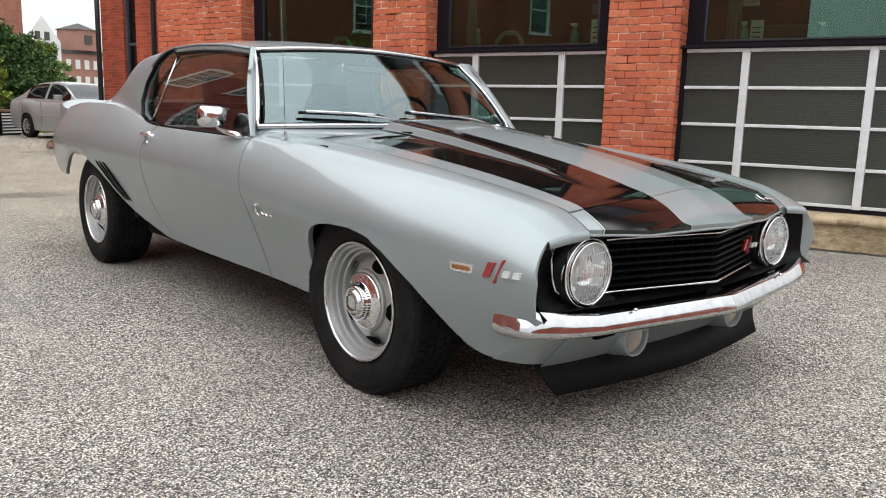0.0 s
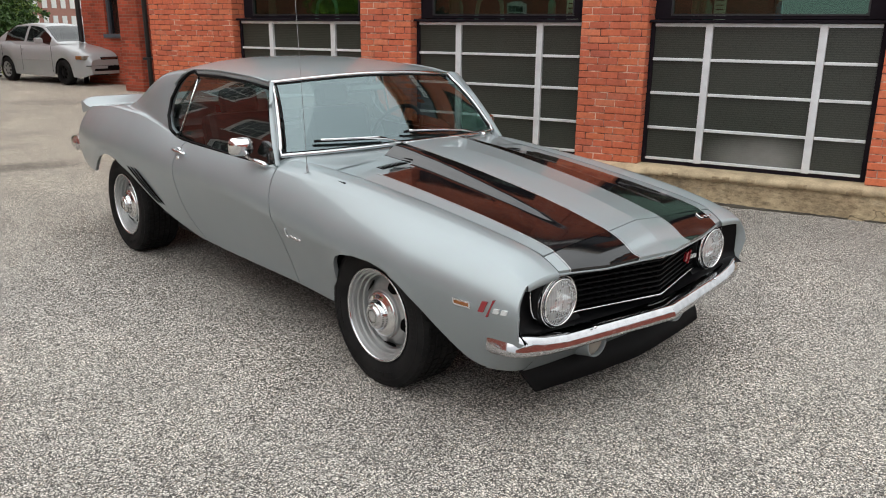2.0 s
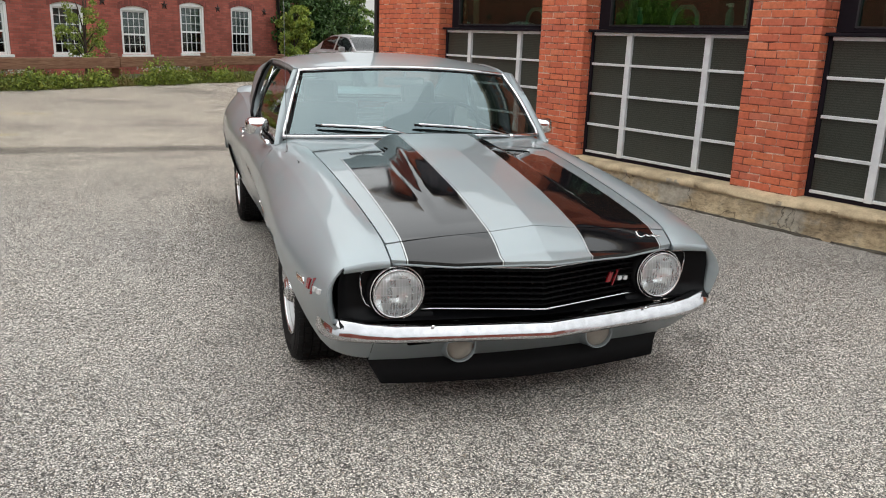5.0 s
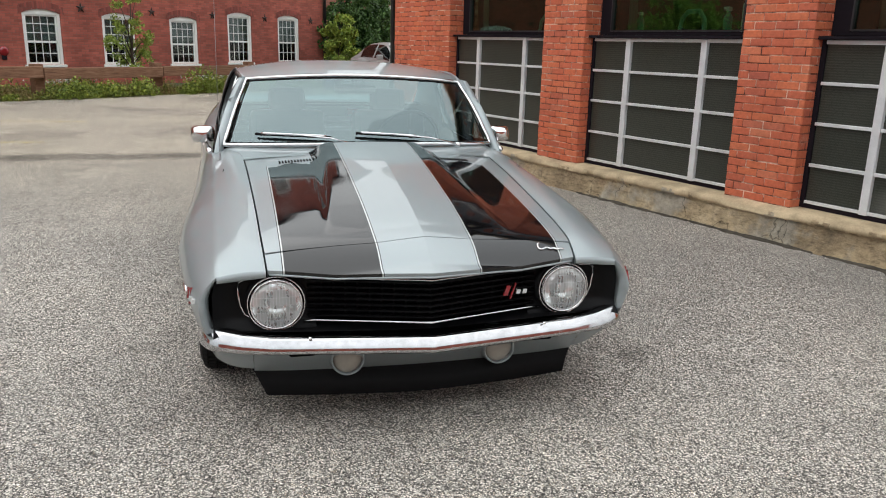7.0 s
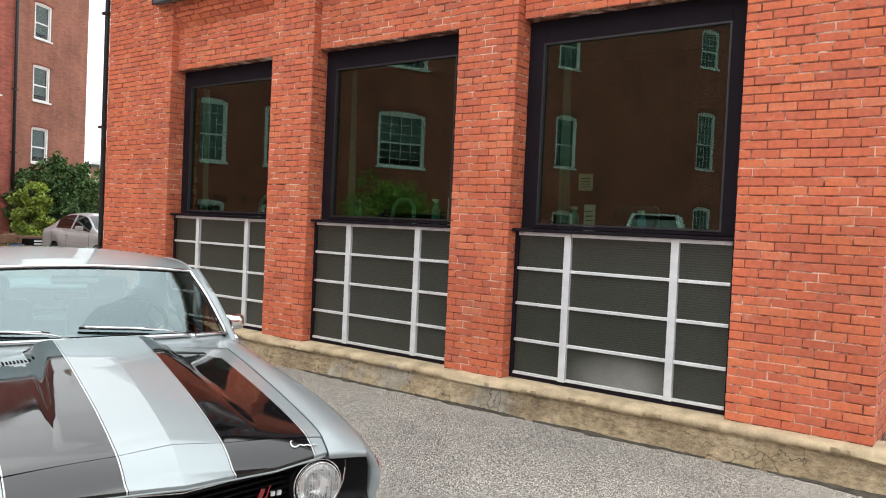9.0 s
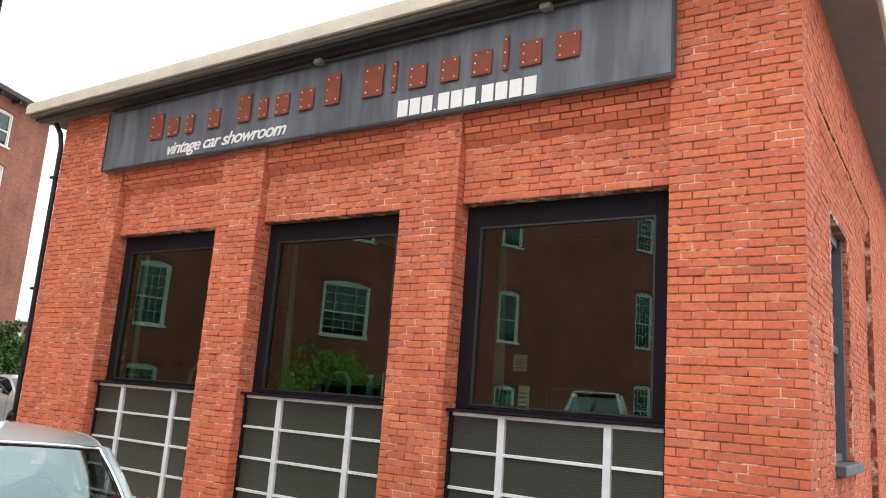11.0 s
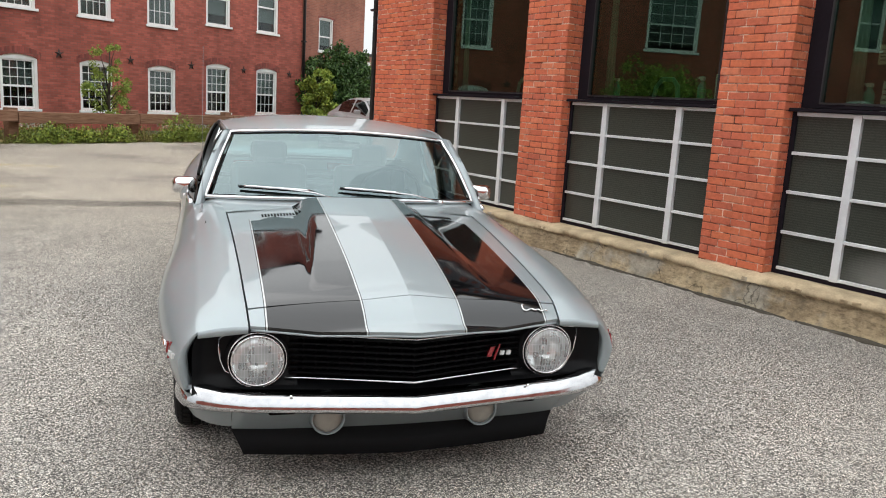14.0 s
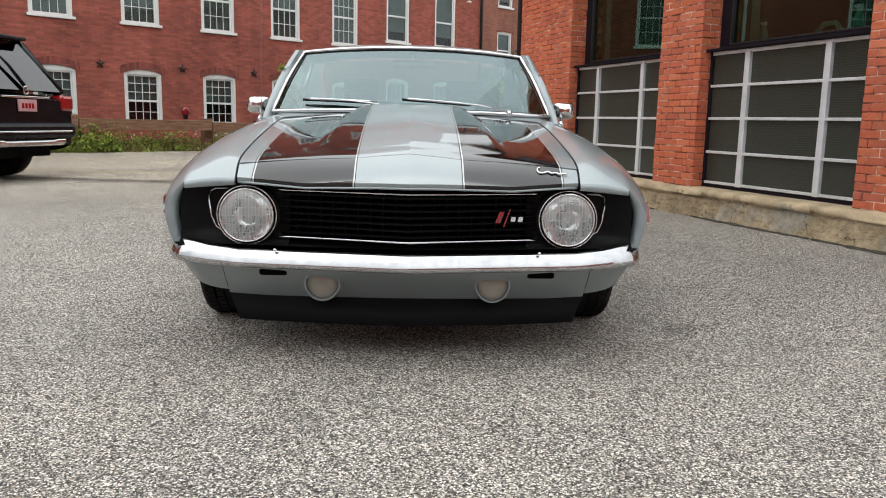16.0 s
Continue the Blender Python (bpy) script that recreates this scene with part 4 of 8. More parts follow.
def bumper_rows(sgn):
    rows = []
    for i, (x, y) in enumerate(bump_path):
        x0, y0 = bump_path[max(i - 1, 0)]
        x1, y1 = bump_path[min(i + 1, len(bump_path) - 1)]
        t = Vector((x1 - x0, y1 - y0, 0)).normalized()
        n = Vector((t.y, -t.x, 0))
        e = min(1.0, max(0.0, (x - 0.60) / 0.15))
        zt, zb = 0.392 + 0.028 * e, 0.333 + 0.010 * e
        if i >= len(bump_path) - 1:
            zt, zb = 0.412, 0.352
        h = zt - zb
        sec = [(-0.075, zt - 0.004), (-0.034, zt), (-0.024, zt - 0.001), (-0.0200, zt - 0.07 * h), (-0.0170, zt - 0.16 * h), (-0.0100, zt - 0.34 * h), (-0.0048, zt - 0.52 * h), (-0.0016, zb + 0.32 * h), (-0.0006, zb + 0.22 * h), (-0.010, zb + 0.04 * h), (-0.020, zb), (-0.060, zb + 0.002)]
        k = 0.40 if i >= len(bump_path) - 1 else (0.7 if i == len(bump_path) - 2 else 1.0)
        rows.append([Vector((sgn * (x + n.x * d * k), y + n.y * d * k, z)) for d, z in sec])
    return rows


bm = bmesh.new()
L, R = bumper_rows(-1), bumper_rows(1)
add_grid(bm, L[::-1])
add_grid(bm, R)
for r in (L[-1][::-1], R[-1]):
    bm.faces.new([bm.verts.new(p) for p in r])
bumper = part("front_bumper", bm, AGEDCHROME, car, "chrome front bumper blade, slightly pitted at the ends")
for sx in (-1, 1):
    for x, y, z in ((0.43, -0.748, 0.396),):
        bm = bmesh.new()
        bmesh.ops.create_uvsphere(bm, u_segments=12, v_segments=8, radius=0.007)
        for v in bm.verts:
            v.co = Vector((sx * x, y, z)) + Vector((v.co.x, v.co.y, v.co.z * 0.8))
        part("bumper_bolt", bm, CHROME, bumper, smooth=True)

# lower valance with lamps and ducts
def val_y(x, z):
    return -0.705 + 0.035 * (abs(x) / 0.6) ** 1.6 + 0.85 * max(0.0, 0.33 - z)


bm = bmesh.new()
rows = []
for x in np.linspace(-0.62, 0.62, 49):
    x = float(x)
    zb = 0.200 + 0.014 * (abs(x) / 0.62) ** 3
    rows.append([Vector((x, val_y(x, z), z)) for z in [0.365 + (zb - 0.365) * k / 8 for k in range(9)]])
add_grid(bm, rows, flip=True)
valance = part("front_valance", bm, PAINT, car)


# corner pieces to the fenders
def make_corner():
    bm = bmesh.new()
    rows = []
    for t in np.linspace(0, 1, 14):
        t = float(t)
        row = []
        for v in np.linspace(0, 1, 9):
            v = float(v)
            za = 0.365 + (0.228 - 0.365) * v
            zb = 0.415 + (0.249 - 0.415) * v
            yb = nose_edge(zb) + 0.001
            a = Vector((0.622, val_y(0.622, za), za))
            b = Vector((side_x(yb, zb), yb, zb))
            m = Vector((b.x - 0.006 - 0.045 * v * v, min(a.y, b.y) - 0.022 + 0.012 * v, 0.5 * (za + zb)))
            row.append(a * (1 - t) ** 2 + m * 2 * t * (1 - t) + b * t * t)
        rows.append(row)
    add_grid(bm, rows, flip=True)
    add_grid(bm, [[r[-1], r[-1] + Vector((-0.02, 0.03, 0.004))] for r in rows], flip=True)
    return bm


both("valance_corner", make_corner, PAINT, car)
for sx in (-1, 1):
    vy = val_y(0.45, 0.31)
    bm = bmesh.new()
    add_box(bm, (sx * 0.452 - 0.047, vy - 0.006, 0.295), (sx * 0.452 + 0.047, vy + 0.03, 0.321), 0.009)
    part("brake_duct", bm, GAPSHADE, valance, "black air slot")
    lamp = new("parking_lamp")
    lamp.parent = car
    lamp.matrix_basis = pose(sx * 0.289, val_y(0.289, 0.26) + 0.010, 0.268, 0, 0, -90)
    bm = bmesh.new()
    add_lathe(bm, [(0.0005, 0.036), (0.03, 0.034), (0.046, 0.029), (0.054, 0.022)], 32)
    part("lamp_lens", bm, MILKY, lamp, "milky round parking lamp lens")
    bm = bmesh.new()
    add_lathe(bm, [(0.054, 0.020), (0.055, 0.036), (0.058, 0.040), (0.061, 0.034), (0.066, 0.0), (0.08, -0.06)], 32)
    part("lamp_pod", bm, PAINT, lamp)
# chin spoiler
bm = bmesh.new()
rows = []
for x in np.linspace(-0.60, 0.60, 33):
    x = float(x)
    e = abs(x) / 0.60
    yv = val_y(x, 0.22)
    drop = 0.02 * e ** 3
    top = Vector((x * 1.05, yv + 0.02, 0.218 + 0.006 * e))
    bot = Vector((x * (0.965), yv - 0.055 + 0.025 * e, 0.124 + drop * 0.3))
    rows.append([top, top.lerp(bot, 0.5) + Vector((0, 0.006, 0)), bot, bot + Vector((0, 0.010, -0.002)), top.lerp(bot, 0.5) + Vector((0, 0.016, 0)), top + Vector((0, 0.012, 0))])
add_grid(bm, rows, flip=True)
for r in (rows[0], rows[-1][::-1]):
    bm.faces.new([bm.verts.new(p) for p in r])
part("chin_spoiler", bm, MATTBLACK, car, "matt black chin spoiler")

# ---- wheels ----
def crisp(profile, k=0.14):
    """Points close to each corner, so that smooth shading keeps the steps."""
    out = [profile[0]]
    for i, (a, b) in enumerate(zip(profile, profile[1:])):
        out.append((a[0] + (b[0] - a[0]) * k, a[1] + (b[1] - a[1]) * k))
        out.append((b[0] + (a[0] - b[0]) * k, b[1] + (a[1] - b[1]) * k))
        out.append(b)
    return out


def make_wheel():
    """Axis x, outer face towards +x, centre at the origin."""
    w = new("wheel")
    w.parent = car
    T, R = 0.311, 0.200
    bm = bmesh.new()
    prof = [(R, -0.19), (R + 0.03, -0.215), (R + 0.075, -0.22), (T - 0.012, -0.205), (T - 0.002, -0.185)]
    seg = 72
    for g in range(5):
        a0 = -0.175 + g * 0.036
        prof += [(T, a0), (T, a0 + 0.029), (T - 0.009, a0 + 0.030), (T - 0.009, a0 + 0.0345)]
    prof += [(T, 0.004), (T - 0.004, 0.012), (T - 0.014, 0.021), (R + 0.085, 0.028), (R + 0.060, 0.031), (R + 0.035, 0.029), (R + 0.015, 0.022), (R + 0.002, 0.012), (R - 0.004, 0.0)]
    add_lathe(bm, prof, seg)
    part("tyre", bm, TYRE, w, "black radial tyre with block tread")
    # tread blocks, staggered row by row
    bm = bmesh.new()
    for k in range(64):
        for g in range(6):
            a = 2 * math.pi * (k + 0.5 * (g % 2)) / 64
            m = Matrix.Rotation(a, 4, "X")
            a0 = -0.174 + g * 0.036 if g < 5 else 0.002
            sk = 0.005 if g % 2 else -0.005
            q = [(a0, -0.0115, T + 0.0005), (a0 + (0.027 if g < 5 else 0.019), -0.0115 + sk, T - (0.0 if g < 5 else 0.010)), (a0 + (0.027 if g < 5 else 0.019), 0.0115 + sk, T - (0.0 if g < 5 else 0.010)), (a0, 0.0115, T + 0.0005)]
            up = [bm.verts.new(m @ Vector((x, y, z + (0.004 if g < 5 else 0.0015)))) for x, y, z in q]
            lo = [bm.verts.new(m @ Vector((x, y * 1.05, z - 0.006))) for x, y, z in q]
            bm.faces.new(up)
            for i in range(4):
                j = (i + 1) % 4
                bm.faces.new([up[i], lo[i], lo[j], up[j]])
    part("tread_block", bm, TYRE, w)
    # raised ring and plain bars moulded on the sidewall
    bm = bmesh.new()
    add_lathe(bm, [(R + 0.078, 0.0285), (R + 0.077, 0.0312), (R + 0.073, 0.0318), (R + 0.072, 0.0300)], 72)
    for a0 in (0.5, 2.0, 3.6, 5.1):
        for k in range(7):
            m = Matrix.Rotation(a0 + 0.075 * k, 4, "X")
            add_box(bm, (0.0285, -0.005, R + 0.042), (0.0322, 0.005, R + 0.062), m=m)
    part("sidewall_mark", bm, TYRE, w)
    bm = bmesh.new()
    add_lathe(bm, [(R + 0.002, 0.010), (R + 0.0015, 0.021), (R - 0.002, 0.0235), (R - 0.006, 0.0225), (R - 0.008, 0.017)], 72)
    part("trim_ring", bm, BRIGHT, w, "bright rolled wheel lip")
    bm = bmesh.new()
    add_lathe(bm, crisp([(R - 0.007, 0.018), (R - 0.011, 0.004), (R - 0.018, 0.003), (R - 0.022, -0.014), (R - 0.029, -0.015), (R - 0.033, -0.034), (R - 0.040, -0.036), (R - 0.045, -0.060)]), 72)
    part("rim_barrel", bm, RIMSILVER, w, "deep stepped silver wheel barrel")
    bm = bmesh.new()
    add_lathe(bm, crisp([(R - 0.044, -0.056), (0.150, -0.062), (0.145, -0.050), (0.136, -0.038), (0.126, -0.030), (0.112, -0.026), (0.106, -0.024), (0.103, -0.013), (0.098, -0.010), (0.093, -0.013), (0.090, -0.020), (0.080, -0.018)]), 72)
    part("rim", bm, RIMSILVER, w, "silver five-slot steel rally rim")
    for k in range(5):
        a = 2 * math.pi * k / 5 + 0.35
        bm = bmesh.new()
        rows = []
        for q in range(11):
            b = a + (q - 5) * 0.050
            e = 1 - (abs(q - 5) / 5) ** 4
            c, sn = math.cos(b), math.sin(b)
            mid, half = 0.1365, 0.0155 * e + 0.001
            rows.append([Vector((-0.0395 + (0.146 - r) * 1.05, c * r, sn * r)) for r in (mid + half, mid, mid - half)])
        add_grid(bm, rows)
        part("slot", bm, GAPSHADE, w)
    bm = bmesh.new()
    add_lathe(bm, [(0.097, -0.016), (0.096, -0.006), (0.092, -0.002), (0.080, 0.003), (0.068, 0.006), (0.064, 0.009), (0.060, 0.020), (0.053, 0.031), (0.048, 0.034), (0.043, 0.032)], 48)
    part("centre_cap", bm, CHROME, w, "chrome ribbed centre cap")
    bm = bmesh.new()
    add_lathe(bm, [(0.044, 0.030), (0.041, 0.033), (0.037, 0.040), (0.032, 0.043), (0.027, 0.042), (0.025, 0.0395), (0.012, 0.041), (0.0005, 0.0415)], 32)
    part("cap_disc", bm, BRIGHT, w, "bright stepped cap centre")
    bm = bmesh.new()
    add_lathe(bm, [(0.0285, 0.0425), (0.0275, 0.0432), (0.0255, 0.0415)], 32)
    part("cap_ring", bm, BLACKTRIM, w)
    bm = bmesh.new()
    for k in range(40):
        m = Matrix.Rotation(2 * math.pi * k / 40, 4, "X")
        vs = [m @ Vector(p) for p in ((0.0100, -0.0022, 0.0646), (0.0100, 0.0022, 0.0646), (0.0305, 0.0017, 0.0542), (0.0305, -0.0017, 0.0542))]
        bm.faces.new([bm.verts.new(p) for p in vs])
    part("cap_rib", bm, BLACKTRIM, w)
    return w


wheel = make_wheel()
wheel.matrix_basis = pose(0.802, 0.066, 0.306)
for x, y, z, turn in ((-0.802, 0.066, 0.306, 180), (0.815, WB, 0.314, 0), (-0.815, WB, 0.314, 180)):
    copy_thing(wheel, pose(x, y, z, 37 * (y + x), 0, turn))

# ---- trim ----
# side mirrors
def make_mirror(sx):
    mr = new("side_mirror")
    mr.parent = car
    bm = bmesh.new()
    prof = [(0.0005, 0.050), (0.30, 0.049), (0.55, 0.045), (0.76, 0.036), (0.90, 0.020), (0.98, 0.002), (1.0, -0.010), (0.98, -0.013), (0.93, -0.011)]
    add_lathe(bm, prof, 32)
    for v in bm.verts:
        x, y, z = v.co
        r, a = math.hypot(y, z), math.atan2(z, y)
        k = r / (abs(math.cos(a)) ** 3.8 + abs(math.sin(a)) ** 3.8) ** (1 / 3.8)
        v.co = Vector((sx * (0.840 + 0.063 * k * math.cos(a)), 1.105 - x, 0.887 + 0.046 * k * math.sin(a)))
    part("mirror_shell", bm, CHROME, mr, "chrome bullet mirror shell", smooth=True)
    bm = bmesh.new()
    add_lathe(bm, [(0.0005, 0.0), (0.95, 0.0)], 32)
    for v in bm.verts:
        x, y, z = v.co
        r, a = math.hypot(y, z), math.atan2(z, y)
        k = r / (abs(math.cos(a)) ** 3.8 + abs(math.sin(a)) ** 3.8) ** (1 / 3.8)
        v.co = Vector((sx * (0.840 + 0.063 * k * math.cos(a)), 1.114, 0.887 + 0.046 * k * math.sin(a)))
    part("mirror_glass", bm, CHROME, mr)
    bm = bmesh.new()
    add_tube(bm, [(sx * 0.828, 1.100, 0.858), (sx * 0.824, 1.080, 0.838), (sx * 0.816, 1.045, 0.828), (sx * 0.808, 1.000, 0.822), (sx * 0.802, 0.955, 0.815), (sx * 0.798, 0.940, 0.808)], [0.010, 0.009, 0.012, 0.015, 0.017, 0.012], 10, flat=0.8)
    part("mirror_arm", bm, CHROME, mr)
    return mr


for sx in (-1, 1):
    make_mirror(sx)
# antenna on the fender
PIPESTEEL = plain("dull_steel", (0.24, 0.24, 0.25), 0.35, 0.9, wear=0.15, scale=30)
ant = new("antenna")
ant.parent = car
bm = bmesh.new()
add_tube(bm, [(-0.742, 0.672, 0.792), (-0.742, 0.672, 0.806), (-0.742, 0.672, 0.812), (-0.742, 0.673, 0.835), (-0.742, 0.674, 0.850)], [0.019, 0.014, 0.006, 0.005, 0.003], 12)
part("antenna_base", bm, PIPESTEEL, ant, "dull steel antenna foot")
bm = bmesh.new()
add_tube(bm, [(-0.742, 0.674, 0.84), (-0.741, 0.690, 1.15), (-0.738, 0.72, 1.60)], [0.0015, 0.0011, 0.0008], 6)
part("antenna_mast", bm, PIPESTEEL, ant)


# door handles and locks
def make_handle():
    bm = bmesh.new()
    x = side_x(1.80, 0.785)
    add_tube(bm, [(x + 0.002, 1.855, 0.787), (x + 0.026, 1.85, 0.788), (x + 0.034, 1.80, 0.786), (x + 0.033, 1.74, 0.783), (x + 0.026, 1.69, 0.780)], [0.011, 0.013, 0.011, 0.011, 0.009], 10, flat=0.8)
    add_tube(bm, [(x - 0.01, 1.815, 0.785), (x + 0.012, 1.815, 0.785)], 0.015, 12)
    return bm


both("door_handle", make_handle, CHROME, car)


def make_lock():
    bm = bmesh.new()
    x = side_x(1.79, 0.745)
    add_tube(bm, [(x - 0.01, 1.79, 0.745), (x + 0.005, 1.79, 0.745)], 0.011, 12)
    return bm


both("door_lock", make_lock, CHROME, car)


# gill louvres ahead of the rear wheels
for k in range(3):
    def make_gill(k=k):
        bm = bmesh.new()
        rows = []
        for t in np.linspace(0, 1, 12):
            y = 2.43 - 0.052 * k + (2.125 - 2.43) * t + 0.02 * t * k
            z = 0.622 + (0.435 - 0.622) * t + 0.010 * math.sin(math.pi * t)
            x = side_x(y, z)
            d = 0.011 * math.sin(math.pi * min(1, max(0.05, t))) ** 0.5
            e = 0.006 * math.sin(math.pi * t) ** 0.4
            rows.append([Vector((x + e, y + 0.026, z)), Vector((x + e, y + 0.010, z)), Vector((x + e + 0.002, y, z)), Vector((x + e + 0.6 * d, y - 0.008, z)), Vector((x, y - 0.016, z))])
        # front flanks coloured near-black for the shade in the slots
        add_grid(bm, rows, mat=lambda i, j: 1 if j >= 2 else 0)
        return bm
    both("gill_louvre", make_gill, [PAINT, GAPSHADE], car, "pressed louvre ahead of the rear wheel")


# side marker, red and white badge, script
def on_side(y, z, out=0.003):
    return Vector((side_x(y, z) + out, y, z))


def make_marker(inset, grow):
    bm = bmesh.new()
    y0, y1, z0, z1 = -0.512 + inset, -0.436 - inset, 0.504 + inset, 0.530 - inset
    ys, zs = np.linspace(y0, y1, 5), np.linspace(z0, z1, 3)
    add_grid(bm, [[on_side(float(y), float(z), grow) for z in zs] for y in ys], flip=True)
    rim_ = [on_side(float(y), z0, grow) for y in ys] + [on_side(float(y), z1, grow) for y in ys[::-1]]
    add_grid(bm, [[p, p - Vector((0.006, 0, 0))] for p in rim_ + rim_[:1]])
    return bm


both("side_marker", lambda: make_marker(0, 0.004), CHROME, car, "chrome side marker bezel")
both("marker_lens", lambda: make_marker(0.0075, 0.006), AMBER, car, "amber side marker lens")


def slab(bm, quad, place, depth=0.0075):
    """A raised plate whose corners are given in badge units."""
    top = [place(u, v, depth) for u, v in quad]
    low = [place(u, v, -0.002) for u, v in quad]
    tv, lv = [bm.verts.new(p) for p in top], [bm.verts.new(p) for p in low]
    bm.faces.new(tv)
    for i in range(len(tv)):
        j = (i + 1) % len(tv)
        bm.faces.new([tv[i], lv[i], lv[j], tv[j]])


def badge(parent, place):
    """Plain badge shapes: a red slanted block, a red slash, two pale blocks."""
    b = new("badge")
    b.parent = parent
    for nm, quads, mat in (("red_block", [[(0.10, 0.25), (0.28, 0.25), (0.42, 0.98), (0.24, 0.98)]], REDPAINT),
                           ("red_slash", [[(0.38, 0.0), (0.43, 0.0), (0.64, 1.15), (0.59, 1.15)]], REDPAINT),
                           ("pale_block", [[(0.64, 0.36), (0.80, 0.36), (0.83, 0.66), (0.67, 0.66)], [(0.90, 0.36), (1.06, 0.36), (1.09, 0.66), (0.93, 0.66)]], PIN)):
        bm = bmesh.new()
        for q in quads:
            slab(bm, q, place)
        bmesh.ops.recalc_face_normals(bm, faces=bm.faces[:])
        part(nm, bm, mat, b)
    return b


for sx in (-1, 1):
    if sx < 0:
        badge(car, lambda u, v, d: Vector((-(side_x(-0.535 - 0.112 * u, 0.49 + 0.056 * v) + d), -0.535 - 0.112 * u, 0.490 + 0.056 * v)))
    else:
        badge(car, lambda u, v, d: Vector((side_x(-0.665 + 0.112 * u, 0.49 + 0.056 * v) + d, -0.665 + 0.112 * u, 0.490 + 0.056 * v)))
badge(car, lambda u, v, d: Vector((0.280 + 0.095 * u, grille_y(0.33) - 0.016 - d, 0.472 + 0.052 * v)))


def squiggle(place, size):
    """A flowing chrome script stroke, no letters."""
    bm = bmesh.new()
    pts = [(0.10, 0.80), (0.02, 0.70), (0.0, 0.45), (0.08, 0.30), (0.22, 0.38), (0.34, 0.48), (0.46, 0.36), (0.58, 0.46), (0.70, 0.34), (0.84, 0.44), (1.0, 0.36)]
    path = []
    for i in range(len(pts) - 1):
        p0, p1, p2, p3 = pts[max(i - 1, 0)], pts[i], pts[i + 1], pts[min(i + 2, len(pts) - 1)]
        for t in (0, 0.33, 0.66):
            path.append(tuple(0.5 * ((2 * p1[k]) + (-p0[k] + p2[k]) * t + (2 * p0[k] - 5 * p1[k] + 4 * p2[k] - p3[k]) * t * t + (-p0[k] + 3 * p1[k] - 3 * p2[k] + p3[k]) * t ** 3) for k in (0, 1)))
    add_tube(bm, [place(u, v) for u, v in path], size, 6)
    return bm


part("script_emblem", squiggle(lambda u, v: Vector((-(side_x(0.675 - 0.135 * u, 0.500 + 0.085 * v) + 0.004), 0.675 - 0.135 * u, 0.500 + 0.085 * v)), 0.0046), CHROME, car, "chrome script emblem")
part("script_emblem", squiggle(lambda u, v: Vector((0.430 + 0.105 * u, -0.672 + 0.060 * v, hood_z(0.430 + 0.105 * u, -0.672 + 0.060 * v) + 0.002 - 0.008 * (1 - v))), 0.0036), CHROME, car, "chrome script emblem")

# wipers
def make_wiper(x0, x1, y0, px):
    w = new("wiper")
    w.parent = car
    bm = bmesh.new()

    def on_glass(x, lift):
        v = 0.06 + 0.02 * lift
        p = ws_point(x / 0.72, v)
        return p + Vector((0, -0.018, 0.016))
    n = 14
    path = [on_glass(x0 + (x1 - x0) * k / n, 2.5 * (1 - k / n)) for k in range(n + 1)]
    add_tube(bm, path, 0.006, 6, flat=1.2)
    part("wiper_blade", bm, BLACKTRIM, w)
    bm = bmesh.new()
    mid = path[n // 2] + Vector((0, -0.010, 0.008))
    piv = Vector((px, 0.775, 0.868))
    add_tube(bm, [piv, piv.lerp(mid, 0.4) + Vector((0, 0, 0.012)), mid, path[n // 4] + Vector((0, -0.012, 0.006))], [0.008, 0.007, 0.006, 0.004], 8, flat=0.6)
    add_tube(bm, [piv - Vector((0, 0, 0.02)), piv + Vector((0, 0, 0.01))], 0.014, 12)
    add_tube(bm, [p + Vector((0, -0.006, 0.006)) for p in path[1:-1]], 0.0065, 6)
    part("wiper_arm", bm, BRIGHT, w)


make_wiper(-0.57, -0.18, 0.8, -0.06)
make_wiper(-0.05, 0.30, 0.8, 0.50)

# rear bumper
bm = bmesh.new()
path = [(-0.80, 3.42), (-0.835, 3.55), (-0.82, 3.64), (-0.72, 3.69), (-0.3, 3.73), (0, 3.735), (0.3, 3.73), (0.72, 3.69), (0.82, 3.64), (0.835, 3.55), (0.80, 3.42)]
add_tube(bm, [(x, y, 0.625) for x, y in path], 0.045, 12, flat=1.15)
part("rear_bumper", bm, CHROME, car)

# ---- cabin ----
dash = part("dashboard", box((-0.64, 0.92, 0.70), (0.64, 1.22, 0.835), 0.03), CABIN, car)
bm = bmesh.new()
m_sw = pose(0.34, 1.36, 0.83, -65, 0, 0)
ring = [m_sw @ Vector((0.185 * math.cos(a), 0.185 * math.sin(a), 0)) for a in np.linspace(0, 2 * math.pi, 29)]
add_tube(bm, ring, 0.012, 8, caps=False)
for a in (0.2, math.pi - 0.2, -math.pi / 2):
    add_tube(bm, [m_sw @ Vector((0, 0, -0.02)), m_sw @ Vector((0.18 * math.cos(a), 0.18 * math.sin(a), 0))], 0.010, 6)
part("steering_wheel", bm, CABIN, car)
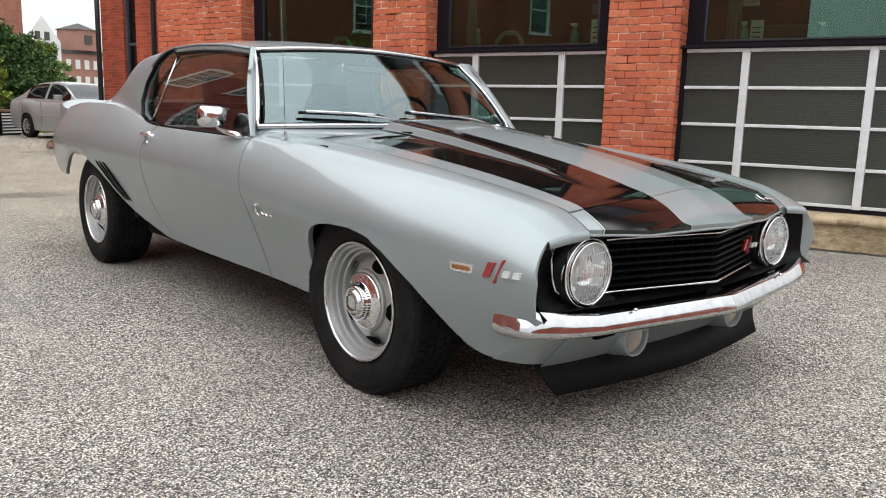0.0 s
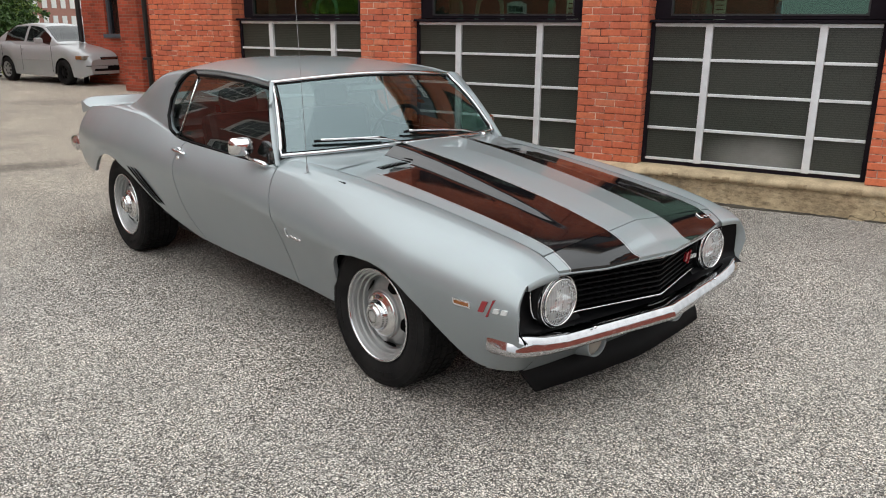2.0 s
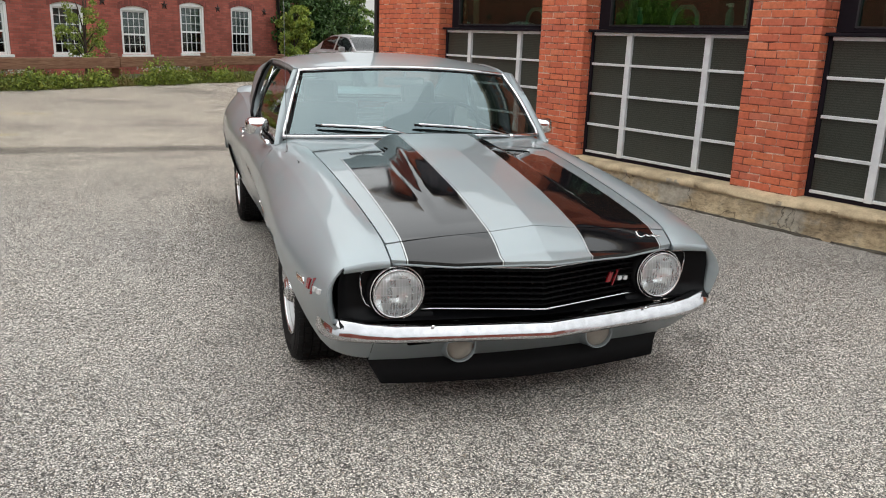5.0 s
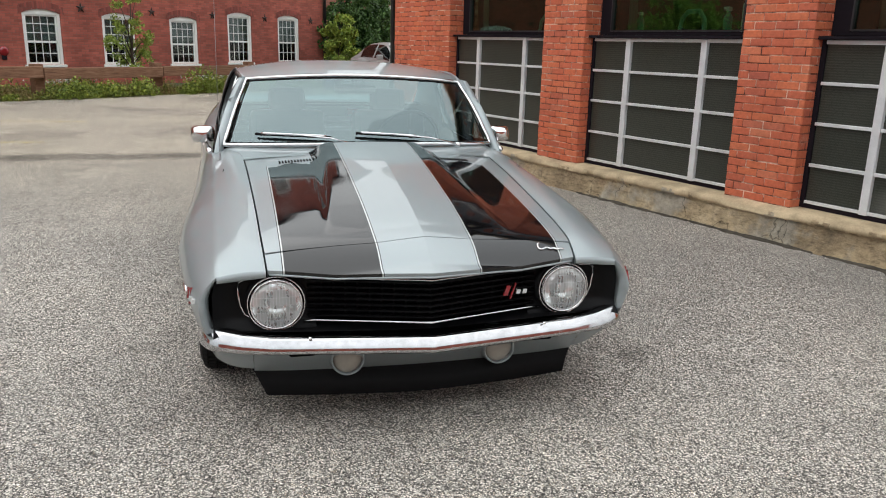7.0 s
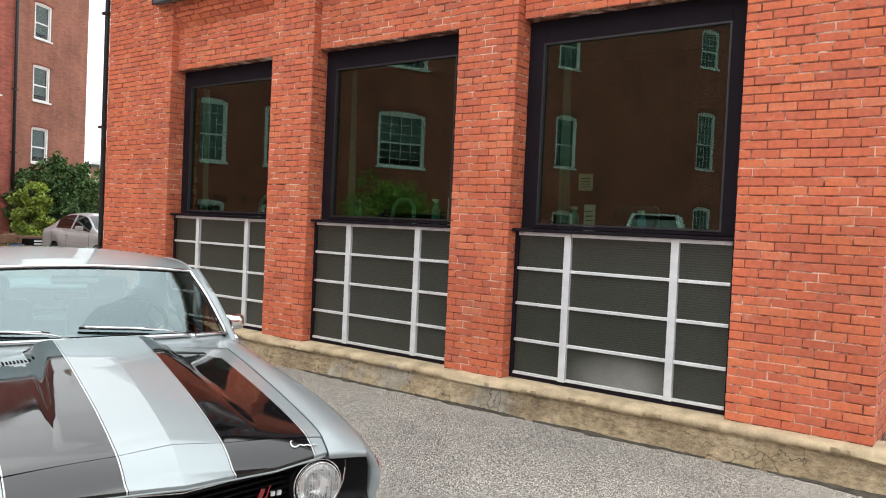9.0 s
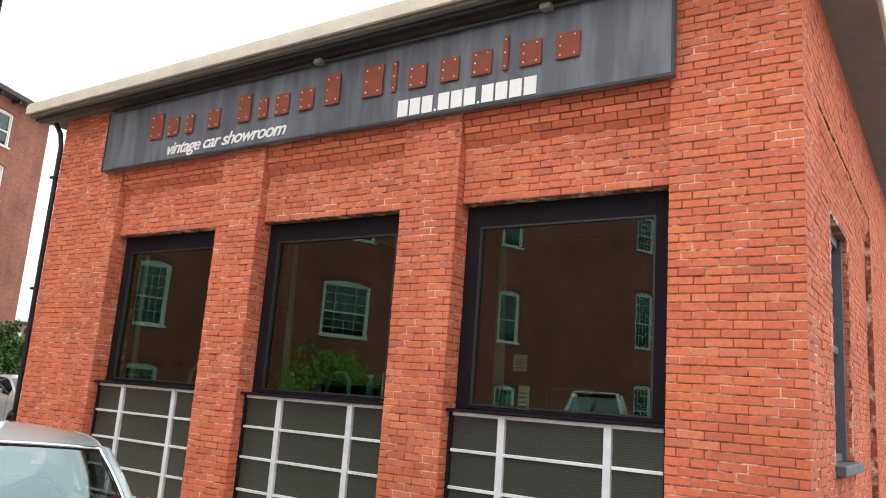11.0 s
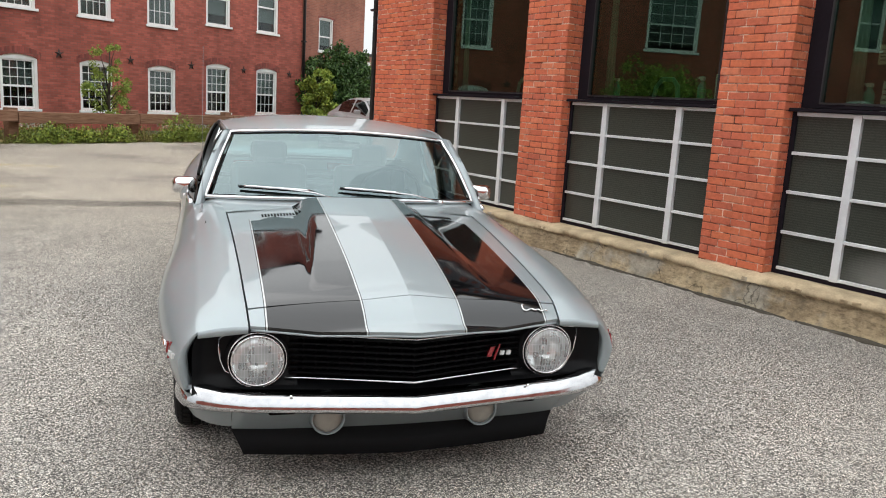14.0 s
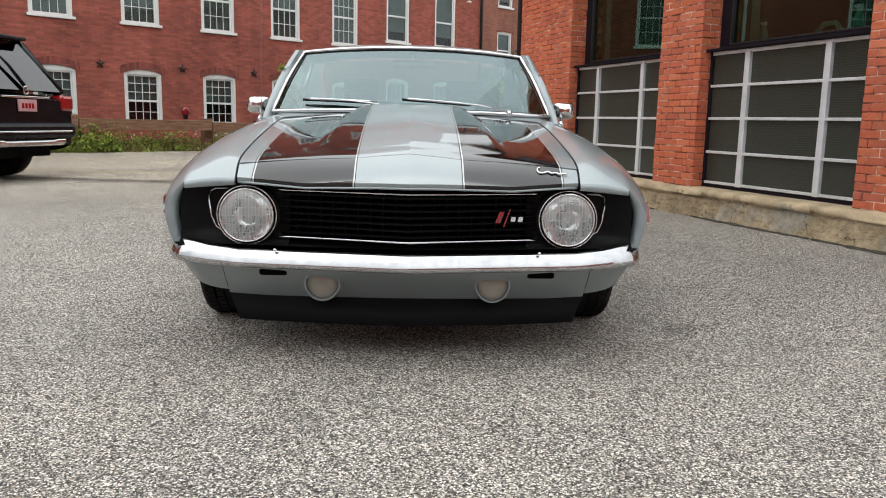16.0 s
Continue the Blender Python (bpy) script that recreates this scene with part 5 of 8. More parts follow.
for x in (-0.34, 0.34):
    seat = new("front_seat")
    seat.parent = car
    part("cushion", box((x - 0.25, 1.42, 0.38), (x + 0.25, 1.92, 0.56), 0.05), CABIN, seat)
    bm = box((x - 0.25, -0.07, 0.0), (x + 0.25, 0.07, 0.46), 0.05)
    bmesh.ops.transform(bm, matrix=pose(0, 1.92, 0.50, -16), verts=bm.verts[:])
    part("backrest", bm, CABIN, seat)
    bm = box((x - 0.12, -0.05, 0.0), (x + 0.12, 0.05, 0.16), 0.04)
    bmesh.ops.transform(bm, matrix=pose(0, 2.04, 0.93, -12), verts=bm.verts[:])
    part("headrest", bm, CABIN, seat)
part("rear_bench", box((-0.58, 2.22, 0.40), (0.58, 2.50, 0.80), 0.06), CABIN, car)
part("parcel_shelf", box((-0.66, 2.46, 0.80), (0.66, 2.85, 0.83)), CABIN, car)
part("cabin_floor", box((-0.72, 0.85, 0.30), (0.72, 2.85, 0.36)), CABIN, car)
bm = bmesh.new()
add_sheet(bm, lambda u, v: roof_point(u, v) + Vector((0, 0, -0.022)), np.linspace(-0.99, 0.99, 15), np.linspace(0.01, 0.99, 9))
part("headliner", bm, plain("headliner_cloth", (0.10, 0.10, 0.10), 0.9), car)
bm = bmesh.new()
add_box(bm, (-0.12, 1.195, 1.105), (0.12, 1.225, 1.150), 0.012)
add_tube(bm, [(0, 1.205, 1.145), (0, 1.18, 1.19)], 0.008, 6)
part("rear_view_mirror", bm, BRIGHT, car)

# ---- the brick showroom: local x along its front, y into it, z up ----
SHOP = Matrix(((0.308, 0.951, 0, 2.83), (-0.951, 0.308, 0, 3.52), (0, 0, 1, 0), (0, 0, 0, 1)))
MORTAR = Mat("mortar", (0.48, 0.22, 0.155), 0.95)
_pale = MORTAR.ramp(MORTAR.noise(5.5, 5, 0.65), [(0.49, 0.0), (0.62, 1.0)])
MORTAR.color(MORTAR.mix(_pale, MORTAR.ramp(MORTAR.noise(11, 4), [(0.30, (0.060, 0.028, 0.020)), (0.42, (0.17, 0.062, 0.042)), (0.62, (0.32, 0.095, 0.058))]), (0.72, 0.50, 0.39)))
MORTAR.bump(MORTAR.noise(60, 4), 0.5, 0.006)
MORTAR = MORTAR.m
BRICK = loose_brick_mat("red_brick", [(0.0, (0.503, 0.125, 0.069)), (0.12, (0.555, 0.138, 0.071)), (0.45, (0.601, 0.146, 0.071)), (0.80, (0.639, 0.168, 0.073)), (0.95, (0.649, 0.199, 0.102)), (1.0, (0.461, 0.116, 0.071))])
STONE = stone_mat()
CEMENT = plain("worn_cement_cap", (0.47, 0.375, 0.245), 0.92, wear=0.42, scale=5, spec=0.2)
DARKFRAME = plain("dark_brown_frame", (0.013, 0.0095, 0.0135), 0.75, wear=0.3, scale=3, spec=0.1)
ALU = plain("mill_finish_aluminium", (0.76, 0.78, 0.80), 0.36, 0.3, wear=0.12, scale=8)
FASCIA = plain("beige_fascia", (0.60, 0.54, 0.44), 0.7, wear=0.18, scale=2)
SOFFIT = plain("grey_soffit", (0.16, 0.145, 0.13), 0.8, wear=0.2)
PIPE = plain("dark_pipe", (0.02, 0.02, 0.022), 0.45, wear=0.2)
WHITEPAINT = plain("white_paint", (0.78, 0.78, 0.76), 0.5, wear=0.08, scale=4)
# dark lining colour that carries the dimness of the rooms
INSIDE = plain("interior_dimness", (0.045, 0.045, 0.042), 0.85, wear=0.2, scale=1)


def mesh_panel_mat(name, dust):
    """Dark perforated screen behind glass; dust: pale bloom on the pane."""
    m = Mat(name, (0.03, 0.03, 0.028), 0.28, spec=0.5)
    g = m.voronoi(170, out="Distance")
    hole = m.ramp(g, [(0.25, (0.010, 0.010, 0.0088)), (0.5, (0.044, 0.049, 0.039))])
    rib = m.n.new("ShaderNodeTexWave")
    rib.bands_direction = "Z"
    rib.inputs["Scale"].default_value = 17.0
    m.l.new(m.co, rib.inputs["Vector"])
    hole = m.mix(1.0, hole, m.ramp(rib.outputs["Fac"], [(0.2, 0.72), (0.8, 1.22)]), "MULTIPLY")
    c = m.mix(m.ramp(m.noise(1.1, 4), [(0.35, 0.0), (0.75, 0.35)]), hole, (0.062, 0.063, 0.054))
    if dust:
        place = m.n.new("ShaderNodeMapping")
        place.inputs["Scale"].default_value = (2.0, 1.0, 4.2)
        place.inputs["Location"].default_value = (-2.0, 0.0, -4.2 * 0.37)
        m.l.new(m.co, place.inputs[0])
        ball = m.n.new("ShaderNodeTexGradient")
        ball.gradient_type = "SPHERICAL"
        m.l.new(place.outputs[0], ball.inputs[0])
        fog = m.mix(1.0, m.ramp(ball.outputs[1], [(0.0, 0.0), (0.75, 0.85)]), m.ramp(m.noise(3.0, 4), [(0.3, 0.55), (0.7, 1.0)]), "MULTIPLY")
        c = m.mix(fog, c, (0.28, 0.28, 0.265))
    m.color(c)
    m.bump(g, 0.12, 0.002)
    return m.m


SCREEN = mesh_panel_mat("perforated_screen", False)
DUSTY = mesh_panel_mat("dusty_screen", True)

shop_wall = tagged(new("wall_showroom"), "orange-red brick showroom wall on a sandstone foot", "wall", kind="structure")
shop_wall.matrix_basis = SHOP

COURSE, BL = 0.0617, 0.186
PIERS = ((-4.45, -3.01), (-1.165, -0.525), (1.30, 1.91), (3.735, 4.65))
BAYS = ((-3.01, -1.165), (-0.525, 1.30), (1.91, 3.735))
Z0, ZL, ZS, ZT = 0.262, 3.245, 4.04, 4.90
# mortar body of the wall
bm = bmesh.new()
for a, b in PIERS:
    add_box(bm, (a + 0.006, -0.112, Z0 - 0.05), (b - 0.006, 0.30, ZT))
for a, b in BAYS:
    add_box(bm, (a, -0.022, ZL + 0.004), (b, 0.30, ZT))
add_box(bm, (4.30, 0.30, Z0 - 0.05), (4.642, 0.59, ZT))
add_box(bm, (4.30, 0.59, Z0 - 0.05), (4.58, 1.62, ZT))
add_box(bm, (4.30, 1.62, Z0 - 0.05), (4.58, 2.80, 1.20))
add_box(bm, (4.30, 1.62, 3.38), (4.58, 2.80, ZT))
add_box(bm, (4.30, 2.80, Z0 - 0.05), (4.58, 4.44, ZT))
add_box(bm, (4.30, 4.44, Z0 - 0.05), (4.642, 7.5, ZT))
add_box(bm, (4.58, 0.59, 3.98), (4.642, 4.44, ZT))
add_box(bm, (-4.45, 0.30, 0.0), (-4.25, 7.5, ZT))
add_box(bm, (-4.25, 7.3, 0.0), (4.30, 7.5, ZT))
part("wall_core", bm, MORTAR, shop_wall)

brng = random.Random(5)


def brick_box(w, h, depth):
    """18 triangles: a brick with a softened front edge; front towards -y."""
    c = 0.004
    v, f = [], []
    for ins, y in ((0.0, 0.0), (0.0, -depth + c), (c, -depth)):
        v += [(ins, y, ins), (w - ins, y, ins), (w - ins, y, h - ins), (ins, y, h - ins)]
    for k in (0, 4):
        for i in range(4):
            j = (i + 1) % 4
            f.append((k + i, k + j, k + 4 + j, k + 4 + i))
    f.append((8, 9, 10, 11))
    return v, f


def lay(a, b, z0, z1, y_face, header_every=0):
    """Where the bricks of one face lie: (start, width, course foot, proud)."""
    out = []
    n = int((z1 - z0) / COURSE + 0.5)
    for k in range(n):
        z = z0 + k * COURSE
        x = a
        first = True
        unit = BL
        off = (BL / 2 if k % 2 else 0.0) + (0.012 if k % 3 else -0.006)
        if header_every and k % header_every == header_every - 1:
            unit, off = BL / 2, 0.03
        edge = a - off if off > 0 else a
        x = edge
        while x < b - 0.02:
            x0, x1 = max(x, a), min(x + unit, b)
            if x1 - x0 > 0.03:
                out.append((x0 + 0.0035 + 0.002 * brng.random(), x1 - x0 - 0.007, z + 0.003 + 0.002 * brng.random(), 0.0025 + 0.0055 * brng.random() ** 2 + (0.006 if brng.random() < 0.04 else 0.0)))
            x += unit
    return out


def joined_bricks(name, places, turn):
    """Many bricks in one mesh; turn maps local brick space to wall space."""
    V, F = [], []
    for x, w, z, d in places:
        v, f = brick_box(w * (0.985 + 0.015 * brng.random()), COURSE - 0.0065 - 0.004 * brng.random(), d + 0.012)
        k = len(V)
        tilt = (brng.random() - 0.5) * 0.022
        for p in v:
            V.append(turn((x + p[0], p[1] + 0.012 + (p[0] - w / 2) * tilt, z + p[2] + (p[0] - w / 2) * tilt * 0.6)))
        F += [tuple(i + k for i in q) for q in f]
    me = bpy.data.meshes.new(name)
    me.from_pydata(V, [], F)
    me.materials.append(BRICK)
    ob = new(name, me)
    ob.parent = shop_wall
    ob["kind"] = "stuff"
    return ob


def single_bricks(places, y_face):
    """Bricks of their own that share a few meshes."""
    cache = {}
    for x, w, z, d in places:
        key = (round(w / 0.012), round(d * 400))
        if key not in cache:
            v, f = brick_box(w, COURSE - 0.007, d + 0.012)
            me = bpy.data.meshes.new("brick")
            me.from_pydata(v, [], f)
            me.materials.append(BRICK)
            cache[key] = me
        ob = new("brick", cache[key])
        ob.parent = shop_wall
        ob.matrix_basis = pose(x, y_face + 0.012, z + 0.001 * brng.random(), 0, 0.9 * (brng.random() - 0.5), 0.9 * (brng.random() - 0.5))


FRONT = -0.112
joined = []
for i, (a, b) in enumerate(PIERS):
    top = ZT - 0.02
    pl = lay(a, b, Z0, top, FRONT)
    if i == 3:
        near = [p for p in pl if p[2] < 2.45]
        single_bricks(near, FRONT)
        pl = [p for p in pl if p[2] >= 2.45]
    if i == 2:
        near = [p for p in pl if p[2] < 2.60]
        single_bricks(near, FRONT)
        pl = [p for p in pl if p[2] >= 2.60]
    joined.append(pl)
joined_bricks("pier_brickwork", [p for pl in joined for p in pl], lambda p: (p[0], p[1] + FRONT, p[2]))
# spandrels over the windows, with corbelled courses under the sign
sp = []
for a, b in BAYS:
    sp.append(lay(a, b, ZL + 0.004, ZT - 0.05, 0))
joined_bricks("spandrel_brickwork", [p for pl in sp for p in pl], lambda p: (p[0], p[1] - 0.022 - (0.030 if p[2] > 3.76 else 0) - (0.026 if p[2] > 3.83 else 0) - (0.020 if p[2] > 3.965 else 0), p[2]))
# reveals: the flank of each pier towards the near end
for s in (-3.01, -0.525, 1.91):
    joined_bricks("reveal_brickwork", lay(-0.108, 0.13, Z0, ZT - 0.02, 0), lambda p, s=s: (s - 0.0055 - p[1], p[0], p[2]))
# flank wall
joined_bricks("flank_brickwork", lay(-0.108, 0.59, Z0, ZT - 0.02, 0), lambda p: (4.642 - p[1], p[0], p[2]))
fl = [q for q in lay(0.59, 4.44, Z0, 3.98, 0) if not (q[0] + q[1] > 1.63 and q[0] < 2.79 and 1.18 < q[2] < 3.36)]
joined_bricks("flank_brickwork", fl, lambda p: (4.58 - p[1] + (0.018 if p[2] > 3.74 else 0) + (0.018 if p[2] > 3.80 else 0) + (0.016 if p[2] > 3.86 else 0), p[0], p[2]))
joined_bricks("flank_brickwork", lay(0.0, 0.10, 1.29, 3.38, 0), lambda p: (4.478 + p[0], 2.80 - 0.010 + p[1], p[2]))
joined_bricks("flank_brickwork", lay(4.44, 7.4, Z0, ZT - 0.02, 0), lambda p: (4.642 - p[1], p[0], p[2]))
joined_bricks("flank_brickwork", lay(0.59, 4.44, 3.985, ZT - 0.02, 0), lambda p: (4.642 - p[1], p[0], p[2]))

# sandstone foot: a worn cap over a rough face
bm = bmesh.new()
rows = []
PROFILE = [(0.10, 0.262), (-0.10, 0.262), (-0.17, 0.259), (-0.205, 0.250), (-0.222, 0.236), (-0.228, 0.215), (-0.222, 0.196), (-0.206, 0.186), (-0.204, 0.165), (-0.212, 0.140), (-0.214, 0.112), (-0.222, 0.085), (-0.226, 0.058), (-0.236, 0.030), (-0.246, 0.006), (-0.252, -0.04)]
for s in np.linspace(-4.62, 4.80, 330):
    s = float(s)
    row = []
    lost = max(0.0, noise.noise((s * 0.9, 5, 1)) - 0.10) * 2.2        # where the cap has broken away
    for t, (y, z) in enumerate(PROFILE):
        if t == 0:
            row.append(Vector((s, y, z)))
            continue
        w = min(1.0, 0.3 * t)
        k = noise.noise((s * 2.0, z * 3, 3)) * 0.022 + noise.noise((s * 7, z * 12, 9)) * 0.012
        if t >= 6:
            k += noise.noise((s * 19, z * 40, 21)) * 0.011 + abs(noise.noise((s * 9, z * 22, 31))) * 0.016
        elif t >= 2:
            k += 0.05 * lost * (1 if t < 6 else 0.3) * (0.7 + 0.6 * noise.noise((s * 11, z * 15, 4)))
        k2 = noise.noise((s * 3.1, t * 0.4, 17)) * 0.010 if t < 13 else 0
        row.append(Vector((s, y + k * w, z + k2 * w - (0.018 * lost if 2 <= t <= 5 else 0))))
    rows.append(row)
capped = [4 + (2 if noise.noise((0.14 * i, 8, 2)) > -0.15 else 0) + (1 if noise.noise((0.6 * i, 3, 6)) > 0.1 else 0) for i in range(len(rows))]
add_grid(bm, rows, mat=lambda i, j: 1 if j < capped[i] else 0)
end = [Vector((4.80, p.y, p.z)) for p in rows[-1]]
add_grid(bm, [end, [Vector((4.82, max(p.y, -0.2), p.z * 0.98)) for p in rows[-1]], [Vector((4.80, 7.4, p.z)) for p in rows[-1]]])
foot = tagged(part("foundation_ledge", bm, [STONE, CEMENT]), "weathered tan sandstone foundation ledge with chipped edge", "ledge", kind="structure")
foot.matrix_basis = SHOP

# dirt and broken tar along the foot of the ledge, coloured dark for the shade there too
DIRTSHADE = plain("dirt_and_shade", (0.072, 0.064, 0.052), 0.95, wear=0.5, scale=14, spec=0.1)
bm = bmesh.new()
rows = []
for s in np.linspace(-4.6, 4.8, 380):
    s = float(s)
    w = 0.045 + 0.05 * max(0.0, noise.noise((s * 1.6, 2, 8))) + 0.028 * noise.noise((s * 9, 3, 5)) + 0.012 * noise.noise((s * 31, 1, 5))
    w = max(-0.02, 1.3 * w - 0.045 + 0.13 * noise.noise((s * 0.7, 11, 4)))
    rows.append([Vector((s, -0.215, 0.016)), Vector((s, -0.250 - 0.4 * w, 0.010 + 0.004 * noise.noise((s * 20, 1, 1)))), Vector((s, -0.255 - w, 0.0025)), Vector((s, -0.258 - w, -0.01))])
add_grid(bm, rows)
dirt = tagged(part("dirt_edge", bm, DIRTSHADE), "dark strip of dirt, broken tar and painted shade along the ledge foot", "dirt", kind="structure")
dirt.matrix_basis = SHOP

# ---- bays: glazed door below, shop window above ----
def make_bay(i, a, b):
    d = tagged(new("door_%d" % (i + 1)), "dark sectional door with aluminium bars and screened panels", "door", kind="structure")
    d.matrix_basis = SHOP @ pose(a, 0, 0)
    w = b - a
    zb, zt = 0.285, 1.49
    bm = bmesh.new()
    add_box(bm, (0.0, -0.005, zb - 0.02), (0.035, 0.06, zt))
    add_box(bm, (w - 0.035, -0.005, zb - 0.02), (w, 0.06, zt))
    add_box(bm, (0.035, -0.003, zb - 0.02), (w - 0.035, 0.06, zb + 0.012))
    part("door_frame", bm, DARKFRAME, d)
    part("top_cap", box((-0.02, -0.06, zt + 0.002), (w + 0.015, 0.081, zt + 0.026), 0.004), DARKFRAME, d)
    part("top_rail", box((0.037, -0.012, zt - 0.030), (w - 0.037, 0.045, zt), 0.003), ALU, d)
    part("bottom_rail", box((0.037, -0.010, zb + 0.014), (w - 0.037, 0.045, zb + 0.036), 0.003), ALU, d)
    xa, xb = 0.50, w - 0.445
    for x in (xa, xb):
        part("upright", box((x - 0.030, -0.020, zb + 0.010), (x + 0.030, 0.04, zt - 0.004), 0.004), ALU, d)
    cells = ((0.037, xa - 0.031), (xa + 0.031, xb - 0.031), (xb + 0.031, w - 0.037))
    zs = [zb + 0.037, 0.588, 0.893, 1.185, zt - 0.031]
    for k in (1, 2, 3):
        for c0, c1 in cells:
            part("cross_bar", box((c0, -0.014, zs[k] - 0.012), (c1, 0.03, zs[k] + 0.012), 0.003), ALU, d)
    for r in range(4):
        for q, (c0, c1) in enumerate(cells):
            z0 = zs[r] + (0.012 if r else 0)
            z1 = zs[r + 1] - (0.012 if r < 3 else 0)
            dusty = q == 1 and r == 0 and i == 2
            part("door_panel", box((c0, 0.012, z0), (c1, 0.022, z1)), DUSTY if dusty else SCREEN, d, "dark screened panel with pale dust bloom" if dusty else "")
    win = tagged(new("window_%d" % (i + 1)), "tall fixed shop window in a dark brown frame", "window", kind="structure")
    win.matrix_basis = SHOP @ pose(a, 0, 0)
    z0, z1 = 1.522, ZL - 0.002
    jl, jr, jt = 0.140, 0.150, 0.185
    bm = bmesh.new()
    add_box(bm, (0.0, 0.082, z0), (jl, 0.16, z1), 0.003)
    add_box(bm, (w - jr, 0.082, z0), (w, 0.16, z1), 0.003)
    add_box(bm, (jl, 0.082, z1 - jt), (w - jr, 0.16, z1), 0.003)
    add_box(bm, (jl, 0.082, z0), (w - jr, 0.16, z0 + 0.028), 0.003)
    part("window_frame", bm, DARKFRAME, win)
    bm = bmesh.new()
    for x0, x1, za, zb2 in ((jl, jl + 0.014, z0 + 0.03, z1 - jt), (w - jr - 0.014, w - jr, z0 + 0.03, z1 - jt), (jl + 0.014, w - jr - 0.014, z1 - jt - 0.014, z1 - jt), (jl + 0.014, w - jr - 0.014, z0 + 0.03, z0 + 0.044)):
        add_box(bm, (x0, 0.078, za), (x1, 0.12, zb2))
    part("glazing_bead", bm, PIPE, win)
    pane = part("pane", box((jl + 0.005, 0.105, z0 + 0.03), (w - jr - 0.005, 0.111, z1 - jt)), SHOPGLASS, win)
    pane.visible_shadow = False
    return d, win


for i, (a, b) in enumerate(BAYS):
    make_bay(i, a, b)

# the room behind the glass; its dimness is put into the lining colour
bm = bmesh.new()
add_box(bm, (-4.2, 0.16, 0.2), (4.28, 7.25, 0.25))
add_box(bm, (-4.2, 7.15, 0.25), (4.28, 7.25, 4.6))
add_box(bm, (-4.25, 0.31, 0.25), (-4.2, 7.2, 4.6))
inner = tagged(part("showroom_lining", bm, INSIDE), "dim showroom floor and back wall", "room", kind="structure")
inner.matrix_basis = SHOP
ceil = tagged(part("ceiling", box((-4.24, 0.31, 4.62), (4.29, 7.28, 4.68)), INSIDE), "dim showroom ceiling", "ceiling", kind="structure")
ceil.matrix_basis = SHOP

GREENPL = plain("green_plastic", (0.06, 0.25, 0.20), 0.3, wear=0.1)
TANPAPER = plain("tan_paper", (0.50, 0.40, 0.30), 0.8, wear=0.05)
PAPER = plain("paper", (0.55, 0.58, 0.52), 0.8, wear=0.05)
CLOTH = plain("pale_green_curtain", (0.30, 0.36, 0.26), 0.9, wear=0.15)
BLUEPL = plain("blue_plastic", (0.05, 0.16, 0.28), 0.4, wear=0.1)
for a, b in BAYS:
    counter = thing("window_counter", "dark wooden counter behind the shop window", "counter", SHOP @ pose(a, 0, 0), "window counters")
    part("counter_top", box((0.06, 0.17, 1.48), (b - a - 0.06, 0.62, 1.518), 0.006), plain("dark_counter", (0.03, 0.026, 0.022), 0.6), counter)
    for x in (0.12, b - a - 0.12):
        part("counter_leg", box((x - 0.03, 0.45, 0.25), (x + 0.03, 0.55, 1.48)), DARKFRAME, counter)


def bottle(s, y, h, r, mat):
    o = thing("spray_bottle", "small green plastic bottle on the window counter", "bottle", SHOP @ pose(s, y, 1.518), "bottles on the counters")
    bm = bmesh.new()
    add_lathe(bm, [(0.0005, 0.0), (r, 0.0), (r, h * 0.62), (r * 0.45, h * 0.78), (r * 0.42, h * 0.86)], 16)
    bmesh.ops.transform(bm, matrix=Matrix.Rotation(-math.pi / 2, 4, "Y"), verts=bm.verts[:])
    part("bottle_body", bm, mat, o)
    bm = bmesh.new()
    add_box(bm, (-r * 0.5, -r * 0.5, h * 0.86), (r * 0.5, r * 0.5, h), 0.004)
    add_box(bm, (-r * 1.3, -r * 0.3, h * 0.92), (-r * 0.4, r * 0.3, h * 0.99), 0.003)
    part("bottle_nozzle", bm, PAPER, o)


for s, y, h, r in ((-0.16, 0.25, 0.22, 0.035), (0.86, 0.24, 0.24, 0.036), (2.22, 0.26, 0.26, 0.035), (2.32, 0.24, 0.20, 0.04), (2.90, 0.28, 0.18, 0.03)):
    bottle(s, y, h, r, GREENPL if s != 2.90 else BLUEPL)
for s, y, z0, w, h, tilt, lab in ((1.09, 0.20, 1.518, 0.12, 0.26, 8, "pale printed card leaning on the shop window"), (2.33, 0.40, 1.86, 0.13, 0.14, 4, "square tan paper notice behind the shop glass"), (2.40, 0.36, 1.52, 0.10, 0.22, 10, "pale paper sheet leaning on the counter")):
    o = thing("notice_card", lab, "card", SHOP @ pose(s, y, z0), "notice cards")
    part("card_sheet", box((-w / 2, -0.003, 0), (w / 2, 0.003, h)), TANPAPER if z0 > 1.8 else PAPER, o)
    for k in range(4):
        part("print_bar", box((-w * 0.36, -0.0055, h * (0.2 + 0.17 * k)), (w * 0.3, -0.0032, h * (0.24 + 0.17 * k))), DARKFRAME, o)
o = thing("office_chair", "dark office chair behind the shop counter", "chair", SHOP @ pose(2.55, 0.95, 0.25))
part("backrest", box((-0.22, -0.04, 0.95), (0.22, 0.04, 1.52), 0.06), CABIN, o)
part("seat", box((-0.24, -0.45, 0.72), (0.24, 0.02, 0.82), 0.04), CABIN, o)
bm = bmesh.new()
add_tube(bm, [(0, -0.2, 0.0), (0, -0.2, 0.72)], 0.03, 8)
part("pedestal", bm, PIPE, o)
bm = bmesh.new()
